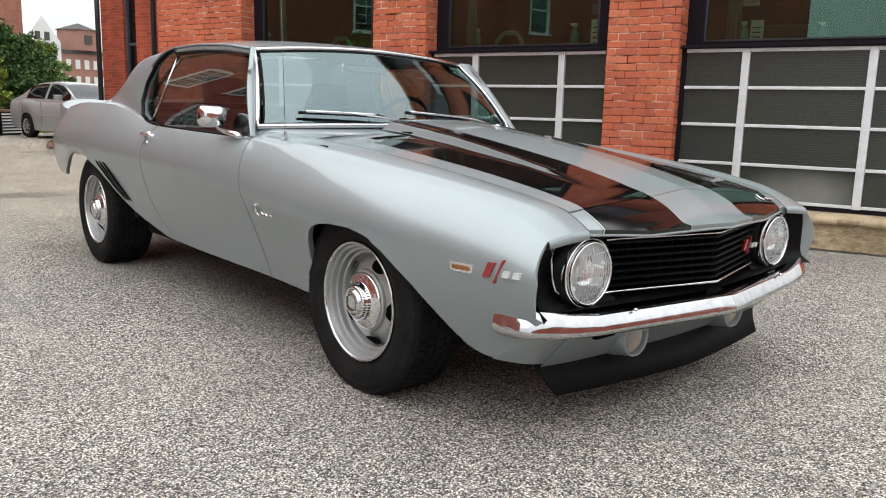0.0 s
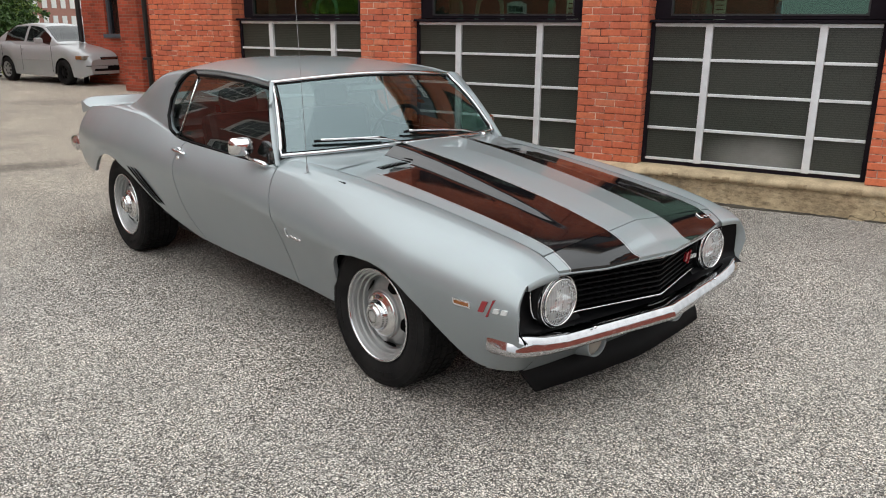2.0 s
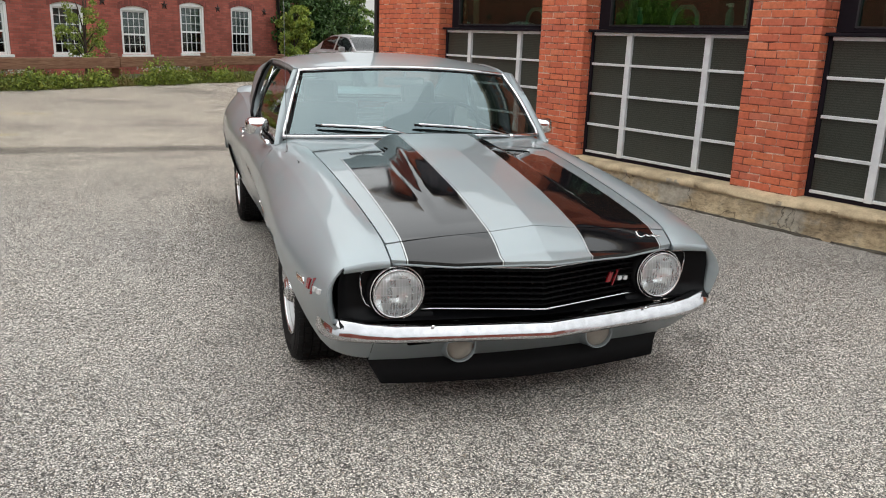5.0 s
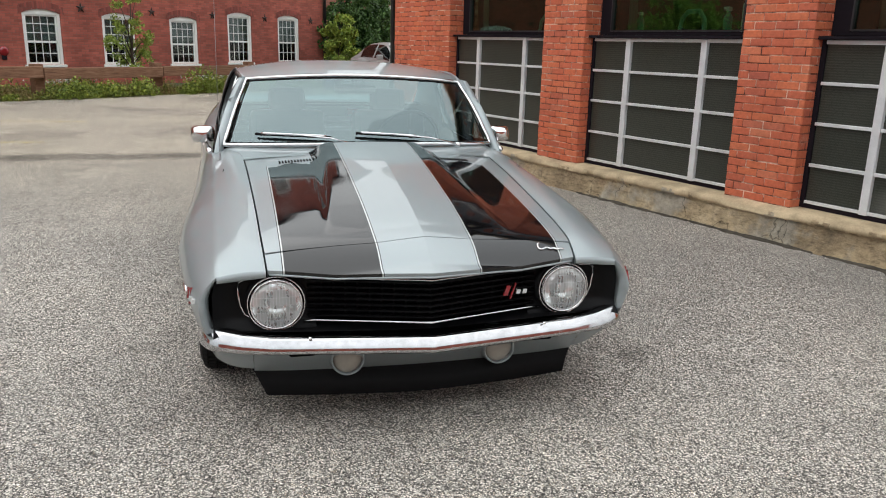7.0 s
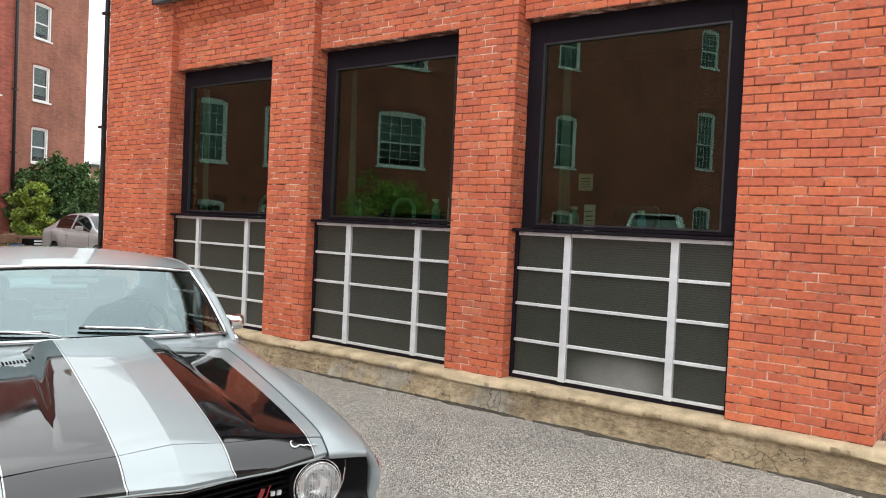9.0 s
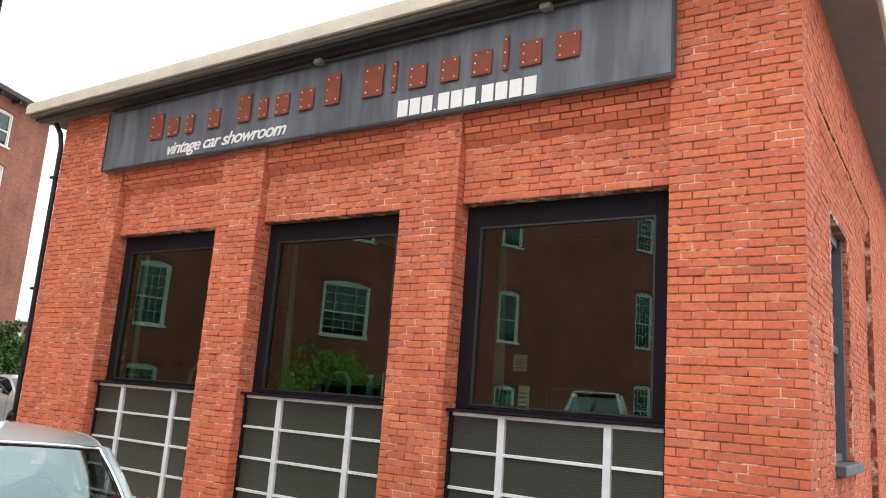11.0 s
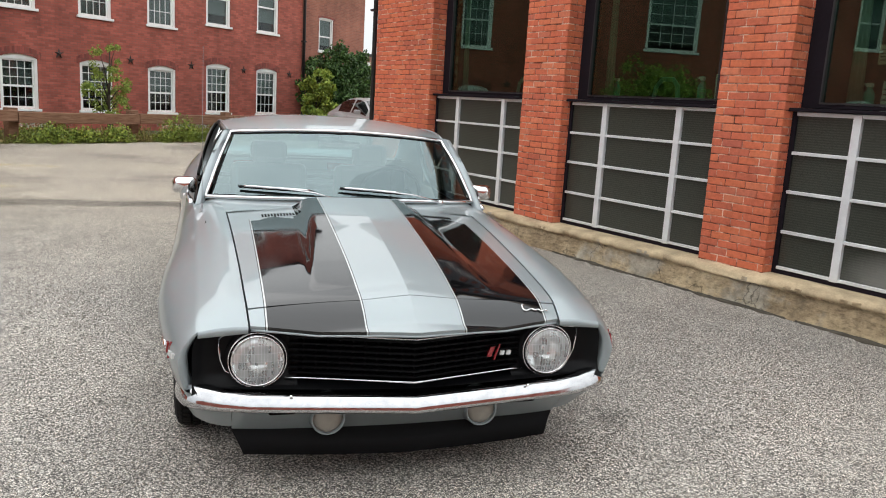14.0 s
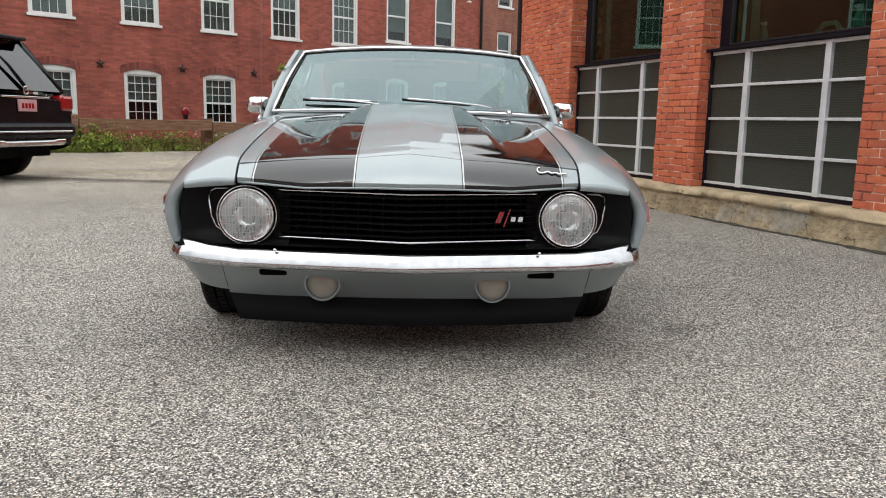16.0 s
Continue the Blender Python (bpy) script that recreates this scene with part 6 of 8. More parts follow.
for k in range(5):
    a = 2 * math.pi * k / 5
    add_tube(bm, [(0, -0.2, 0.07), (0.28 * math.cos(a), -0.2 + 0.28 * math.sin(a), 0.02)], 0.018, 6)
part("chair_base", bm, PIPE, o)
# pale green stools behind the counters
PALEGREEN = plain("pale_green_plastic", (0.22, 0.42, 0.33), 0.4, wear=0.1)


def stool(s, y):
    o = thing("bar_stool", "pale green plastic bar stool behind the shop window", "stool", SHOP @ pose(s, y, 0.25), "stools behind the shop windows")
    part("seat", box((-0.19, -0.18, 0.72), (0.19, 0.18, 0.76), 0.015), PALEGREEN, o)
    for x in (-0.15, 0.15):
        for yy in (-0.14, 0.14):
            bm = bmesh.new()
            add_tube(bm, [(x * 1.15, yy * 1.15, 0.0), (x, yy, 0.72)], 0.016, 8)
            part("leg", bm, PALEGREEN, o)
    bm = bmesh.new()
    add_tube(bm, [(-0.17, 0.16, 0.74), (-0.165, 0.18, 1.30), (-0.14, 0.19, 1.46), (-0.07, 0.195, 1.53), (0.07, 0.195, 1.53), (0.14, 0.19, 1.46), (0.165, 0.18, 1.30), (0.17, 0.16, 0.74)], 0.024, 8)
    add_tube(bm, [(-0.165, 0.18, 1.18), (0.165, 0.18, 1.18)], 0.02, 8)
    part("backrest", bm, PALEGREEN, o)


stool(-2.52, 0.85)
stool(-0.22, 0.85)
o = thing("notice_card", "small blue card behind the shop glass", "card", SHOP @ pose(1.02, 0.45, 1.86), "notice cards")
part("card_sheet", box((-0.09, -0.003, 0), (0.09, 0.003, 0.09)), BLUEPL, o)
for s in (-2.70, -0.24, 2.20):
    o = thing("curtain", "pale green curtain drawn aside in the shop window", "curtain", SHOP @ pose(s, 0.17, 1.53), "shop curtains")
    bm = bmesh.new()
    add_grid(bm, [[Vector((0.10 * t * (1.2 - z / 2.4), 0.02 * math.sin(t * 19), z)) for z in np.linspace(0, 1.5, 5)] for t in np.linspace(0, 1, 24)])
    bmesh.ops.solidify(bm, geom=bm.faces[:], thickness=0.004)
    part("curtain_cloth", bm, CLOTH, o)

# ---- sign board ----
SIGNMAT = Mat("sign_sheet", (0.035, 0.038, 0.048), 0.5, spec=0.4)
streak = SIGNMAT.noise(5, 5, 0.6, SIGNMAT.stretch(1.0, 1.0, 0.12))
big = SIGNMAT.noise(0.9, 3)
SIGNMAT.color(SIGNMAT.mix(SIGNMAT.ramp(streak, [(0.42, 0.0), (0.75, 0.6)]), SIGNMAT.ramp(big, [(0.3, (0.055, 0.058, 0.068)), (0.7, (0.105, 0.116, 0.138))]), (0.25, 0.27, 0.31)))
SIGNMAT = SIGNMAT.m
RUST = plain("rusted_letter_steel", (0.21, 0.045, 0.018), 0.7, wear=0.25, scale=9)
sign = thing("shop_sign", "long dark blue-grey sign board with rusted steel shapes and white script", "sign", SHOP)
SY = -0.20
part("sign_board", box((-3.33, SY, 4.045), (3.785, -0.125, 4.80), 0.004), SIGNMAT, sign)
bm = bmesh.new()
for lo, hi in (((-3.335, SY - 0.006, 4.035), (3.79, SY - 0.001, 4.060)), ((-3.335, SY - 0.006, 4.062), (-3.315, SY - 0.001, 4.80)), ((3.768, SY - 0.006, 4.062), (3.79, SY - 0.001, 4.80))):
    add_box(bm, lo, hi)
part("sign_edge", bm, PIPE, sign)
# big rusted shapes, one to a character, with studs
caps = [(-2.425, 0.225, 1.0), (-2.10, 0.19, 0.72), (-1.78, 0.13, 0.72), (-1.40, 0.19, 0.72), (-0.92, 0.19, 1.0), (-0.60, 0.13, 0.72), (-0.36, 0.20, 0.72), (-0.02, 0.20, 0.72), (0.33, 0.19, 1.0), (0.812, 0.24, 1.0), (1.16, 0.055, 1.0), (1.35, 0.20, 0.72), (1.70, 0.20, 0.72), (2.03, 0.20, 0.72), (2.335, 0.055, 1.0), (2.50, 0.20, 0.72), (2.83, 0.21, 0.72)]
for s, w, k in caps:
    h = 0.315 * k
    o = part("sign_shape", box((s, SY - 0.022, 4.328), (s + w, SY - 0.004, 4.328 + h), 0.008), RUST, sign, "plain rust-red steel shape with studs")
    for u, v in ((0.5, 0.12), (0.5, 0.5), (0.5, 0.88)) if w < 0.1 else ((0.2, 0.15), (0.8, 0.15), (0.2, 0.85), (0.8, 0.85), (0.2, 0.5)):
        bm = bmesh.new()
        add_box(bm, (s + w * u - 0.006, SY - 0.030, 4.328 + h * v - 0.006), (s + w * u + 0.006, SY - 0.021, 4.328 + h * v + 0.006), 0.002)
        part("stud", bm, WHITEPAINT, o)
# white bars for the numerals
x = 1.25
for k in range(12):
    dot = k in (3, 7)
    w = 0.022 if dot else 0.115
    part("sign_bar", box((x, SY - 0.008, 4.075), (x + w, SY - 0.003, 4.097 if dot else 4.235), 0.002), WHITEPAINT, sign)
    x += w + 0.020
# white script words
fc = bpy.data.curves.new("script", "FONT")
fc.body = "vintage car showroom"
fc.offset = 0.003
fc.size, fc.shear, fc.extrude, fc.space_character = 0.205, 0.32, 0.002, 0.9
tmp = new("script_text", fc)
bpy.context.view_layer.update()
me = bpy.data.meshes.new_from_object(tmp.evaluated_get(bpy.context.evaluated_depsgraph_get()))
scene.collection.objects.unlink(tmp)
bpy.data.objects.remove(tmp)
xs = [v.co.x for v in me.vertices]
fit_w = 1.90 / (max(xs) - min(xs))
for v in me.vertices:
    v.co.x *= fit_w
me.materials.append(WHITEPAINT)
txt = new("sign_script", me)
txt.parent = sign
txt["label"] = "white italic sign lettering"
txt.matrix_basis = pose(-2.10, SY - 0.004, 4.115, 90, 0, 0)
# lamp fixtures over the sign
bm = bmesh.new()
add_tube(bm, [(-3.2, SY - 0.03, 4.80), (3.7, SY - 0.03, 4.80)], 0.018, 8)
part("conduit", bm, PIPE, sign)
for s in (0.25, 2.75):
    bm = bmesh.new()
    add_box(bm, (s - 0.05, SY - 0.10, 4.765), (s + 0.05, SY - 0.02, 4.815), 0.01)
    part("sign_lamp", bm, SOFFIT, sign, "small grey sign lamp head")

# ---- eaves ----
roof = tagged(new("roof_showroom"), "low roof edge with beige metal fascia", "roof", kind="structure")
roof.matrix_basis = SHOP
bm = bmesh.new()
add_box(bm, (-4.86, -0.42, 4.905), (5.02, 7.8, 4.955))
part("soffit", bm, SOFFIT, roof)
bm = bmesh.new()
add_box(bm, (-4.90, -0.465, 4.94), (5.06, -0.425, 5.06), 0.008)
add_box(bm, (5.022, -0.425, 4.94), (5.06, 7.84, 5.06), 0.008)
add_box(bm, (-4.90, -0.425, 4.94), (-4.862, 7.84, 5.06), 0.008)
add_box(bm, (-4.88, -0.455, 5.062), (5.05, 7.84, 5.085))
part("fascia", bm, FASCIA, roof)
bm = bmesh.new()
add_box(bm, (-4.82, -0.36, 4.86), (4.98, -0.26, 4.903), 0.01)
part("gutter", bm, PIPE, roof)
pipe = thing("downpipe", "dark rainwater downpipe at the building corner", "pipe", SHOP @ pose(-4.52, -0.10, 0))
bm = bmesh.new()
add_tube(bm, [(-0.02, 0.0, 0.02), (-0.02, 0.0, 4.55), (-0.03, -0.03, 4.72), (-0.06, -0.10, 4.86)], 0.032, 10)
part("pipe_run", bm, PIPE, pipe)
for z in (1.0, 2.6, 4.1):
    part("pipe_bracket", box((-0.075, -0.055, z), (0.06, 0.06, z + 0.03)), PIPE, pipe)

# flank window
fw = tagged(new("window_4"), "tall sash window in a blue-grey frame", "window", kind="structure")
fw.matrix_basis = SHOP
BLUEGREY = plain("blue_grey_paint", (0.075, 0.088, 0.105), 0.5, wear=0.15)
bm = bmesh.new()
for lo, hi in (((4.40, 1.622, 1.292), (4.50, 1.71, 3.376)), ((4.40, 2.70, 1.292), (4.535, 2.787, 3.376)), ((4.40, 1.71, 3.28), (4.50, 2.70, 3.376)), ((4.42, 1.71, 2.26), (4.49, 2.70, 2.33)), ((4.40, 1.71, 1.292), (4.50, 2.70, 1.36))):
    add_box(bm, lo, hi, 0.004)
part("window_frame", bm, BLUEGREY, fw)
part("window_sill", box((4.38, 1.54, 1.205), (4.66, 2.88, 1.290), 0.01), BLUEGREY, fw)
p = part("pane", box((4.44, 1.712, 1.362), (4.45, 2.698, 3.278)), PANEGLASS, fw)
p.visible_shadow = False

# ---- rear wing beyond the showroom ----
wing_mat = brick_wall_mat("wing_brick", (0.42, 0.075, 0.036), (0.30, 0.17, 0.12))
wing = tagged(new("wall_wing"), "orange-red brick rear wing with a tall narrow window", "wall", kind="structure")
wing.matrix_basis = SHOP
bm = bmesh.new()
add_box(bm, (-13.8, 5.6, 0.0), (-12.95, 6.0, 5.4))
add_box(bm, (-12.95, 5.6, 0.0), (-12.30, 6.0, 1.19))
add_box(bm, (-12.95, 5.6, 3.6), (-12.30, 6.0, 5.4))
add_box(bm, (-12.30, 5.6, 0.0), (-4.46, 6.0, 5.4))
add_box(bm, (-11.02, 4.5, 0.0), (-10.42, 5.6, 5.4))
add_box(bm, (-13.8, 6.0, 0.0), (-13.5, 12.0, 5.4))
part("wing_wall", bm, wing_mat, wing)
bm = bmesh.new()
add_box(bm, (-12.95, 5.66, 1.19), (-12.88, 5.8, 3.6))
add_box(bm, (-12.37, 5.66, 1.19), (-12.30, 5.8, 3.6))
add_box(bm, (-12.88, 5.66, 3.52), (-12.37, 5.8, 3.6))
add_box(bm, (-12.88, 5.68, 2.3), (-12.37, 5.78, 2.36))
part("window_frame", bm, BLUEGREY, wing)
part("window_sill", box((-13.0, 5.54, 1.10), (-12.25, 5.66, 1.19)), BLUEGREY, wing)
part("pane", box((-12.88, 5.72, 1.19), (-12.37, 5.73, 3.52)), PANEGLASS, wing)
# dark sheet in place of the unlit room behind the wing pane
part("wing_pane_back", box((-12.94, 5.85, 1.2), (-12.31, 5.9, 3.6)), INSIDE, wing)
for s, y in ((-13.86, 5.55),):
    o = thing("downpipe", "dark rainwater downpipe at the wing corner", "pipe", SHOP @ pose(s, y, 0))
    bm = bmesh.new()
    add_tube(bm, [(0, 0, 0.0), (0, 0, 5.3)], 0.06, 8)
    part("pipe_run", bm, PIPE, o)
bm = bmesh.new()
add_box(bm, (-13.9, 5.45, 5.405), (-4.95, 12.0, 5.6))
o = tagged(part("roof_wing", bm, FASCIA), "flat roof edge of the rear wing", "roof", kind="structure")
o.matrix_basis = SHOP

# ---- the long brick mill across the yard: local x along its wall, y into it ----
_wd = Vector((0.74, 0.67, 0)).normalized()
MILL = Matrix(((_wd.x, -_wd.y, 0, -8.8), (_wd.y, _wd.x, 0, 17.9), (0, 0, 1, 0), (0, 0, 0, 1)))
MILLBRICK = brick_wall_mat("mill_brick", (0.365, 0.092, 0.064), (0.23, 0.105, 0.080), vary=0.24)
ARCHBRICK = brick_wall_mat("arch_brick", (0.24, 0.058, 0.044), (0.15, 0.068, 0.052), course=0.21, length=0.068)
PALEBRICK = brick_wall_mat("pale_mill_brick", (0.30, 0.112, 0.074), (0.30, 0.17, 0.13), vary=0.15)
FRAMEWHITE = plain("white_sash_paint", (0.80, 0.81, 0.79), 0.45, wear=0.07, scale=5)
BLIND = plain("dim_blind", (0.44, 0.49, 0.45), 0.8, wear=0.12, scale=2)
IRON = plain("dark_iron", (0.040, 0.024, 0.020), 0.7, wear=0.3)
# near-black colour stands in for the unlit rooms behind the sashes
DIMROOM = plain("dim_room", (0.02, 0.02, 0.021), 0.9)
SLATE = plain("dark_roofing", (0.06, 0.058, 0.058), 0.8, wear=0.2)

mill = thing("mill_building", "long dark red brick mill with white sash windows", "building", MILL)
# openings: (left edge, width) along the wall
OPEN = [(0.89 + 2.30 * i, 1.06) for i in range(-3, 4)]
STOREYS = ((0.60, 1.47), (3.28, 2.06), (6.55, 2.06), (9.95, 2.06))
# the older end of the wall, with fewer and taller openings: (left edge, width, storeys)
OLD_END = ((-25.9, 1.10, ((0.90, 2.05), (4.66, 2.62), (9.30, 1.75))), (-17.95, 1.06, ((0.60, 1.80), (4.15, 2.15), (8.20, 2.10))), (-10.95, 1.90, ((0.60, 1.47), (3.61, 2.02), (7.24, 2.06))))
NEW_END = tuple((0.89 + 2.30 * i, 1.06, ((0.64, 1.66), (3.55, 2.06), (6.85, 2.06), (10.2, 2.06))) for i in (4, 5))
X0, X1, X2, X3, TOP = -36.0, 14.75, -8.0, 9.4, 15.2


def column_wall(bm, x, x_end, columns):
    """Wall with openings set column by column."""
    for xo, w, floors in columns:
        add_box(bm, (x, 0, 0), (xo, 0.35, TOP))
        z = 0.0
        for zs, h in floors:
            add_box(bm, (xo, 0, z), (xo + w, 0.35, zs))
            z = zs + h
        add_box(bm, (xo, 0, z), (xo + w, 0.35, TOP))
        x = xo + w
    add_box(bm, (x, 0, 0), (x_end, 0.35, TOP))


def mill_wall():
    bm = bmesh.new()
    z = 0.0
    for zs, h in STOREYS:
        add_box(bm, (X2, 0, z), (X3, 0.35, zs))
        x = X2
        for xo, w in OPEN:
            add_box(bm, (x, 0, zs), (xo, 0.35, zs + h))
            x = xo + w
        add_box(bm, (x, 0, zs), (X3, 0.35, zs + h))
        z = zs + h
    add_box(bm, (X2, 0, z), (X3, 0.35, TOP))
    column_wall(bm, X0, X2, OLD_END)
    column_wall(bm, X3, X1, NEW_END)
    add_box(bm, (X1 - 0.35, 0.35, 0), (X1, 11, TOP))
    add_box(bm, (X0, 0.35, 0), (X0 + 0.35, 11, TOP))
    return bm


part("wall", mill_wall(), MILLBRICK, mill)
part("roof", box((X0 - 0.3, -0.4, TOP + 0.002), (X1 + 0.3, 11.2, TOP + 0.25)), SLATE, mill)


def arch_piece(w, rise, ring):
    """Fills the corners of the opening over a shallow arch, with a proud ring."""
    bm = bmesh.new()
    n = 12
    arc = [(w * k / n, rise * (1 - (2 * k / n - 1) ** 2)) for k in range(n + 1)]
    for y in (0.0,):
        for k in range(n):
            (xa, za), (xb, zb) = arc[k], arc[k + 1]
            vs = [bm.verts.new(p) for p in ((xa, 0.004, za), (xb, 0.004, zb), (xb, 0.004, rise + 0.01), (xa, 0.004, rise + 0.01))]
            bm.faces.new(vs)
            vs = [bm.verts.new(p) for p in ((xa, 0.004, za), (xa, 0.12, za), (xb, 0.12, zb), (xb, 0.004, zb))]
            bm.faces.new(vs)
    arc2 = [(-0.10 + (w + 0.2) * k / n, rise * (1 - (2 * k / n - 1) ** 2) - 0.02) for k in range(n + 1)]
    for k in range(n):
        (xa, za), (xb, zb) = arc2[k], arc2[k + 1]
        lo = [(xa, -0.012, za), (xb, -0.012, zb)]
        hi = [(xb, -0.012, zb + ring), (xa, -0.012, za + ring)]
        bm.faces.new([bm.verts.new(p) for p in lo + hi])
        bm.faces.new([bm.verts.new(p) for p in (hi[1], hi[0], (xb, 0.0, zb + ring), (xa, 0.0, za + ring))])
        bm.faces.new([bm.verts.new(p) for p in (lo[1], lo[0], (xa, 0.05, za), (xb, 0.05, zb))])
    return bm


def sash(parent, w, h, rise, panes, drawn=False, ring=0.20):
    """One arched sash window in its opening; origin at the opening's lower left."""
    o = new("window")
    o.parent = parent
    fw = 0.085
    bm = bmesh.new()
    add_box(bm, (0.0, 0.03, 0.0), (fw, 0.16, h - rise * 0.55))
    add_box(bm, (w - fw, 0.03, 0.0), (w, 0.16, h - rise * 0.55))
    n = 10
    for k in range(n):
        xa, xb = w * k / n, w * (k + 1) / n
        za, zb = [h - rise + rise * (1 - (2 * q / n - 1) ** 2) for q in (k, k + 1)]
        zl = h - rise - 0.03
        vs = [bm.verts.new(p) for p in ((xa, 0.028, zl), (xb, 0.028, zl), (xb, 0.028, zb + 0.01), (xa, 0.028, za + 0.01))]
        bm.faces.new(vs)
        vs = [bm.verts.new(p) for p in ((xa, 0.028, zl), (xa, 0.14, zl), (xb, 0.14, zl), (xb, 0.028, zl))]
        bm.faces.new(vs)
    part("window_frame", bm, FRAMEWHITE, o)
    part("window_sill", box((-0.05, -0.06, -0.075), (w + 0.05, 0.16, -0.002), 0.008), FRAMEWHITE, o)
    zi0, zi1 = 0.0, h - rise - 0.03
    zm = zi0 + (zi1 - zi0) * 0.46
    bm = bmesh.new()
    for lo, hi in (((fw, 0.07, zm - 0.028), (w - fw, 0.12, zm + 0.028)), ((fw, 0.07, zi0), (w - fw, 0.12, zi0 + 0.06)), ((fw, 0.07, zi1 - 0.045), (w - fw, 0.12, zi1)), ((fw, 0.07, zi0 + 0.06), (fw + 0.04, 0.12, zi1 - 0.045)), ((w - fw - 0.04, 0.07, zi0 + 0.06), (w - fw, 0.12, zi1 - 0.045))):
        add_box(bm, lo, hi)
    part("sash_rail", bm, FRAMEWHITE, o)
    bm = bmesh.new()
    nx, nz = panes
    for k in range(1, nx):
        x = fw + 0.04 + (w - 2 * fw - 0.08) * k / nx
        add_box(bm, (x - 0.007, 0.080, zi0 + 0.06), (x + 0.007, 0.105, zi1 - 0.045))
    for k in range(1, nz + 1):
        z = zm + (zi1 - zm) * k / nz
        if k < nz:
            add_box(bm, (fw + 0.04, 0.078, z - 0.009), (w - fw - 0.04, 0.103, z + 0.009))
        if nx > 1 and k < nz - (w < 1.2):
            z = zi0 + (zm - zi0) * k / (nz - (w < 1.2))
            add_box(bm, (fw + 0.04, 0.078, z - 0.009), (w - fw - 0.04, 0.103, z + 0.009))
    if nx > 1:
        part("muntin", bm, FRAMEWHITE, o)
    else:
        bm.free()
    part("pane", box((fw + 0.02, 0.092, zi0 + 0.02), (w - fw - 0.02, 0.096, zi1 - 0.02)), PANEGLASS, o)
    part("blind", box((fw + 0.02, 0.16, zi0 + 0.05 if drawn else zm - (0.25 * h if nx == 1 else -0.05)), (w - fw - 0.02, 0.21, zi1)), BLIND, o)
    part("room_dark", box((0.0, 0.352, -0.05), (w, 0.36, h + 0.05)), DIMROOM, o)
    part("arch_corner", (lambda b: (bmesh.ops.translate(b, vec=(0, 0, h - rise), verts=b.verts[:]), b)[1])(arch_piece(w, rise, ring)), ARCHBRICK, o)
    return o


for zs, h in STOREYS:
    first = None
    for xo, w in OPEN:
        if first is None:
            first = sash(mill, w, h, 0.13, (4, 3), zs > 3)
            first.matrix_basis = pose(xo, 0, zs)
        else:
            copy_thing(first, pose(xo, 0, zs))
for xo, w, floors in OLD_END + NEW_END:
    for zs, h in floors:
        sash(mill, w, h, 0.13, (1, 1) if zs > 3 and w < 1.09 else ((4, 3) if w < 1.2 else (4, 3))).matrix_basis = pose(xo, 0, zs)


# star-shaped wall anchors between the storeys
def star():
    bm = bmesh.new()
    mid = bm.verts.new((0, -0.07, 0))
    ring = []
    for k in range(10):
        r = 0.145 if k % 2 == 0 else 0.056
        a = math.pi / 2 + math.pi * k / 5
        ring.append(bm.verts.new((r * math.cos(a), -0.012, r * math.sin(a))))
    for k in range(10):
        bm.faces.new([mid, ring[k], ring[(k + 1) % 10]])
    back = [bm.verts.new((v.co.x, 0.0, v.co.z)) for v in ring]
    for k in range(10):
        bm.faces.new([ring[k], back[k], back[(k + 1) % 10], ring[(k + 1) % 10]])
    bmesh.ops.recalc_face_normals(bm, faces=bm.faces[:])
    return bm


st = part("star_anchor", star(), IRON, mill, "dark iron star-shaped wall anchor")
st.matrix_basis = pose(0.89 - 2.30 * 3 + 1.68, 0, 2.14)
for i in range(-2, 6):
    o = st.copy()
    scene.collection.objects.link(o)
    o.matrix_basis = pose(0.89 + 2.30 * i + 1.68, 0, 2.14)
# fire bell
bell = thing("fire_bell", "round red fire bell on the mill wall", "bell", MILL @ pose(0.89 + 1.72, -0.03, 0.95))
bm = bmesh.new()
add_lathe(bm, [(0.0005, 0.045), (0.05, 0.044), (0.10, 0.034), (0.125, 0.014), (0.125, 0.0)], 24)
bmesh.ops.transform(bm, matrix=Matrix.Rotation(-math.pi / 2, 4, "Z"), verts=bm.verts[:])
part("bell_dome", bm, REDPAINT, bell)
part("bell_box", box((-0.06, -0.02, -0.22), (0.06, 0.035, -0.10), 0.008), DARKFRAME, bell)
# corner downpipe
o = thing("downpipe", "dark rainwater downpipe at the mill corner", "pipe", MILL @ pose(X1 + 0.02, -0.08, 0))
bm = bmesh.new()
add_tube(bm, [(0, 0, 0), (0, 0, TOP)], 0.06, 8)
part("pipe_run", bm, PIPE, o)
for z in (1.2, 3.4, 5.6):
    part("pipe_bracket", box((-0.08, -0.07, z), (0.08, 0.075, z + 0.05)), PIPE, o)
# small lamp under the eaves by the corner
o = thing("wall_lamp", "small white wall lamp on the mill corner", "lamp", MILL @ pose(X1 - 0.75, -0.02, 5.3))
bm = bmesh.new()
add_tube(bm, [(0, 0.02, 0), (0, -0.12, 0.03)], 0.02, 8)
part("lamp_arm", bm, FRAMEWHITE, o)
bm = bmesh.new()
add_lathe(bm, [(0.0005, 0.05), (0.06, 0.04), (0.08, 0.0), (0.02, -0.03)], 16, m=pose(0, -0.15, 0.0, 0, 90, 0))
part("lamp_head", bm, FRAMEWHITE, o)

# ---- taller pale mill block further back ----
TOWER = Matrix(((_wd.x, -_wd.y, 0, 5.55), (_wd.y, _wd.x, 0, 34.0), (0, 0, 1, 0), (0, 0, 0, 1)))
tower = thing("tall_mill_block", "tall pale red brick mill block with white windows", "building", TOWER)
bm = bmesh.new()
cols = [-3.15 - 2.75 * k for k in range(5)]
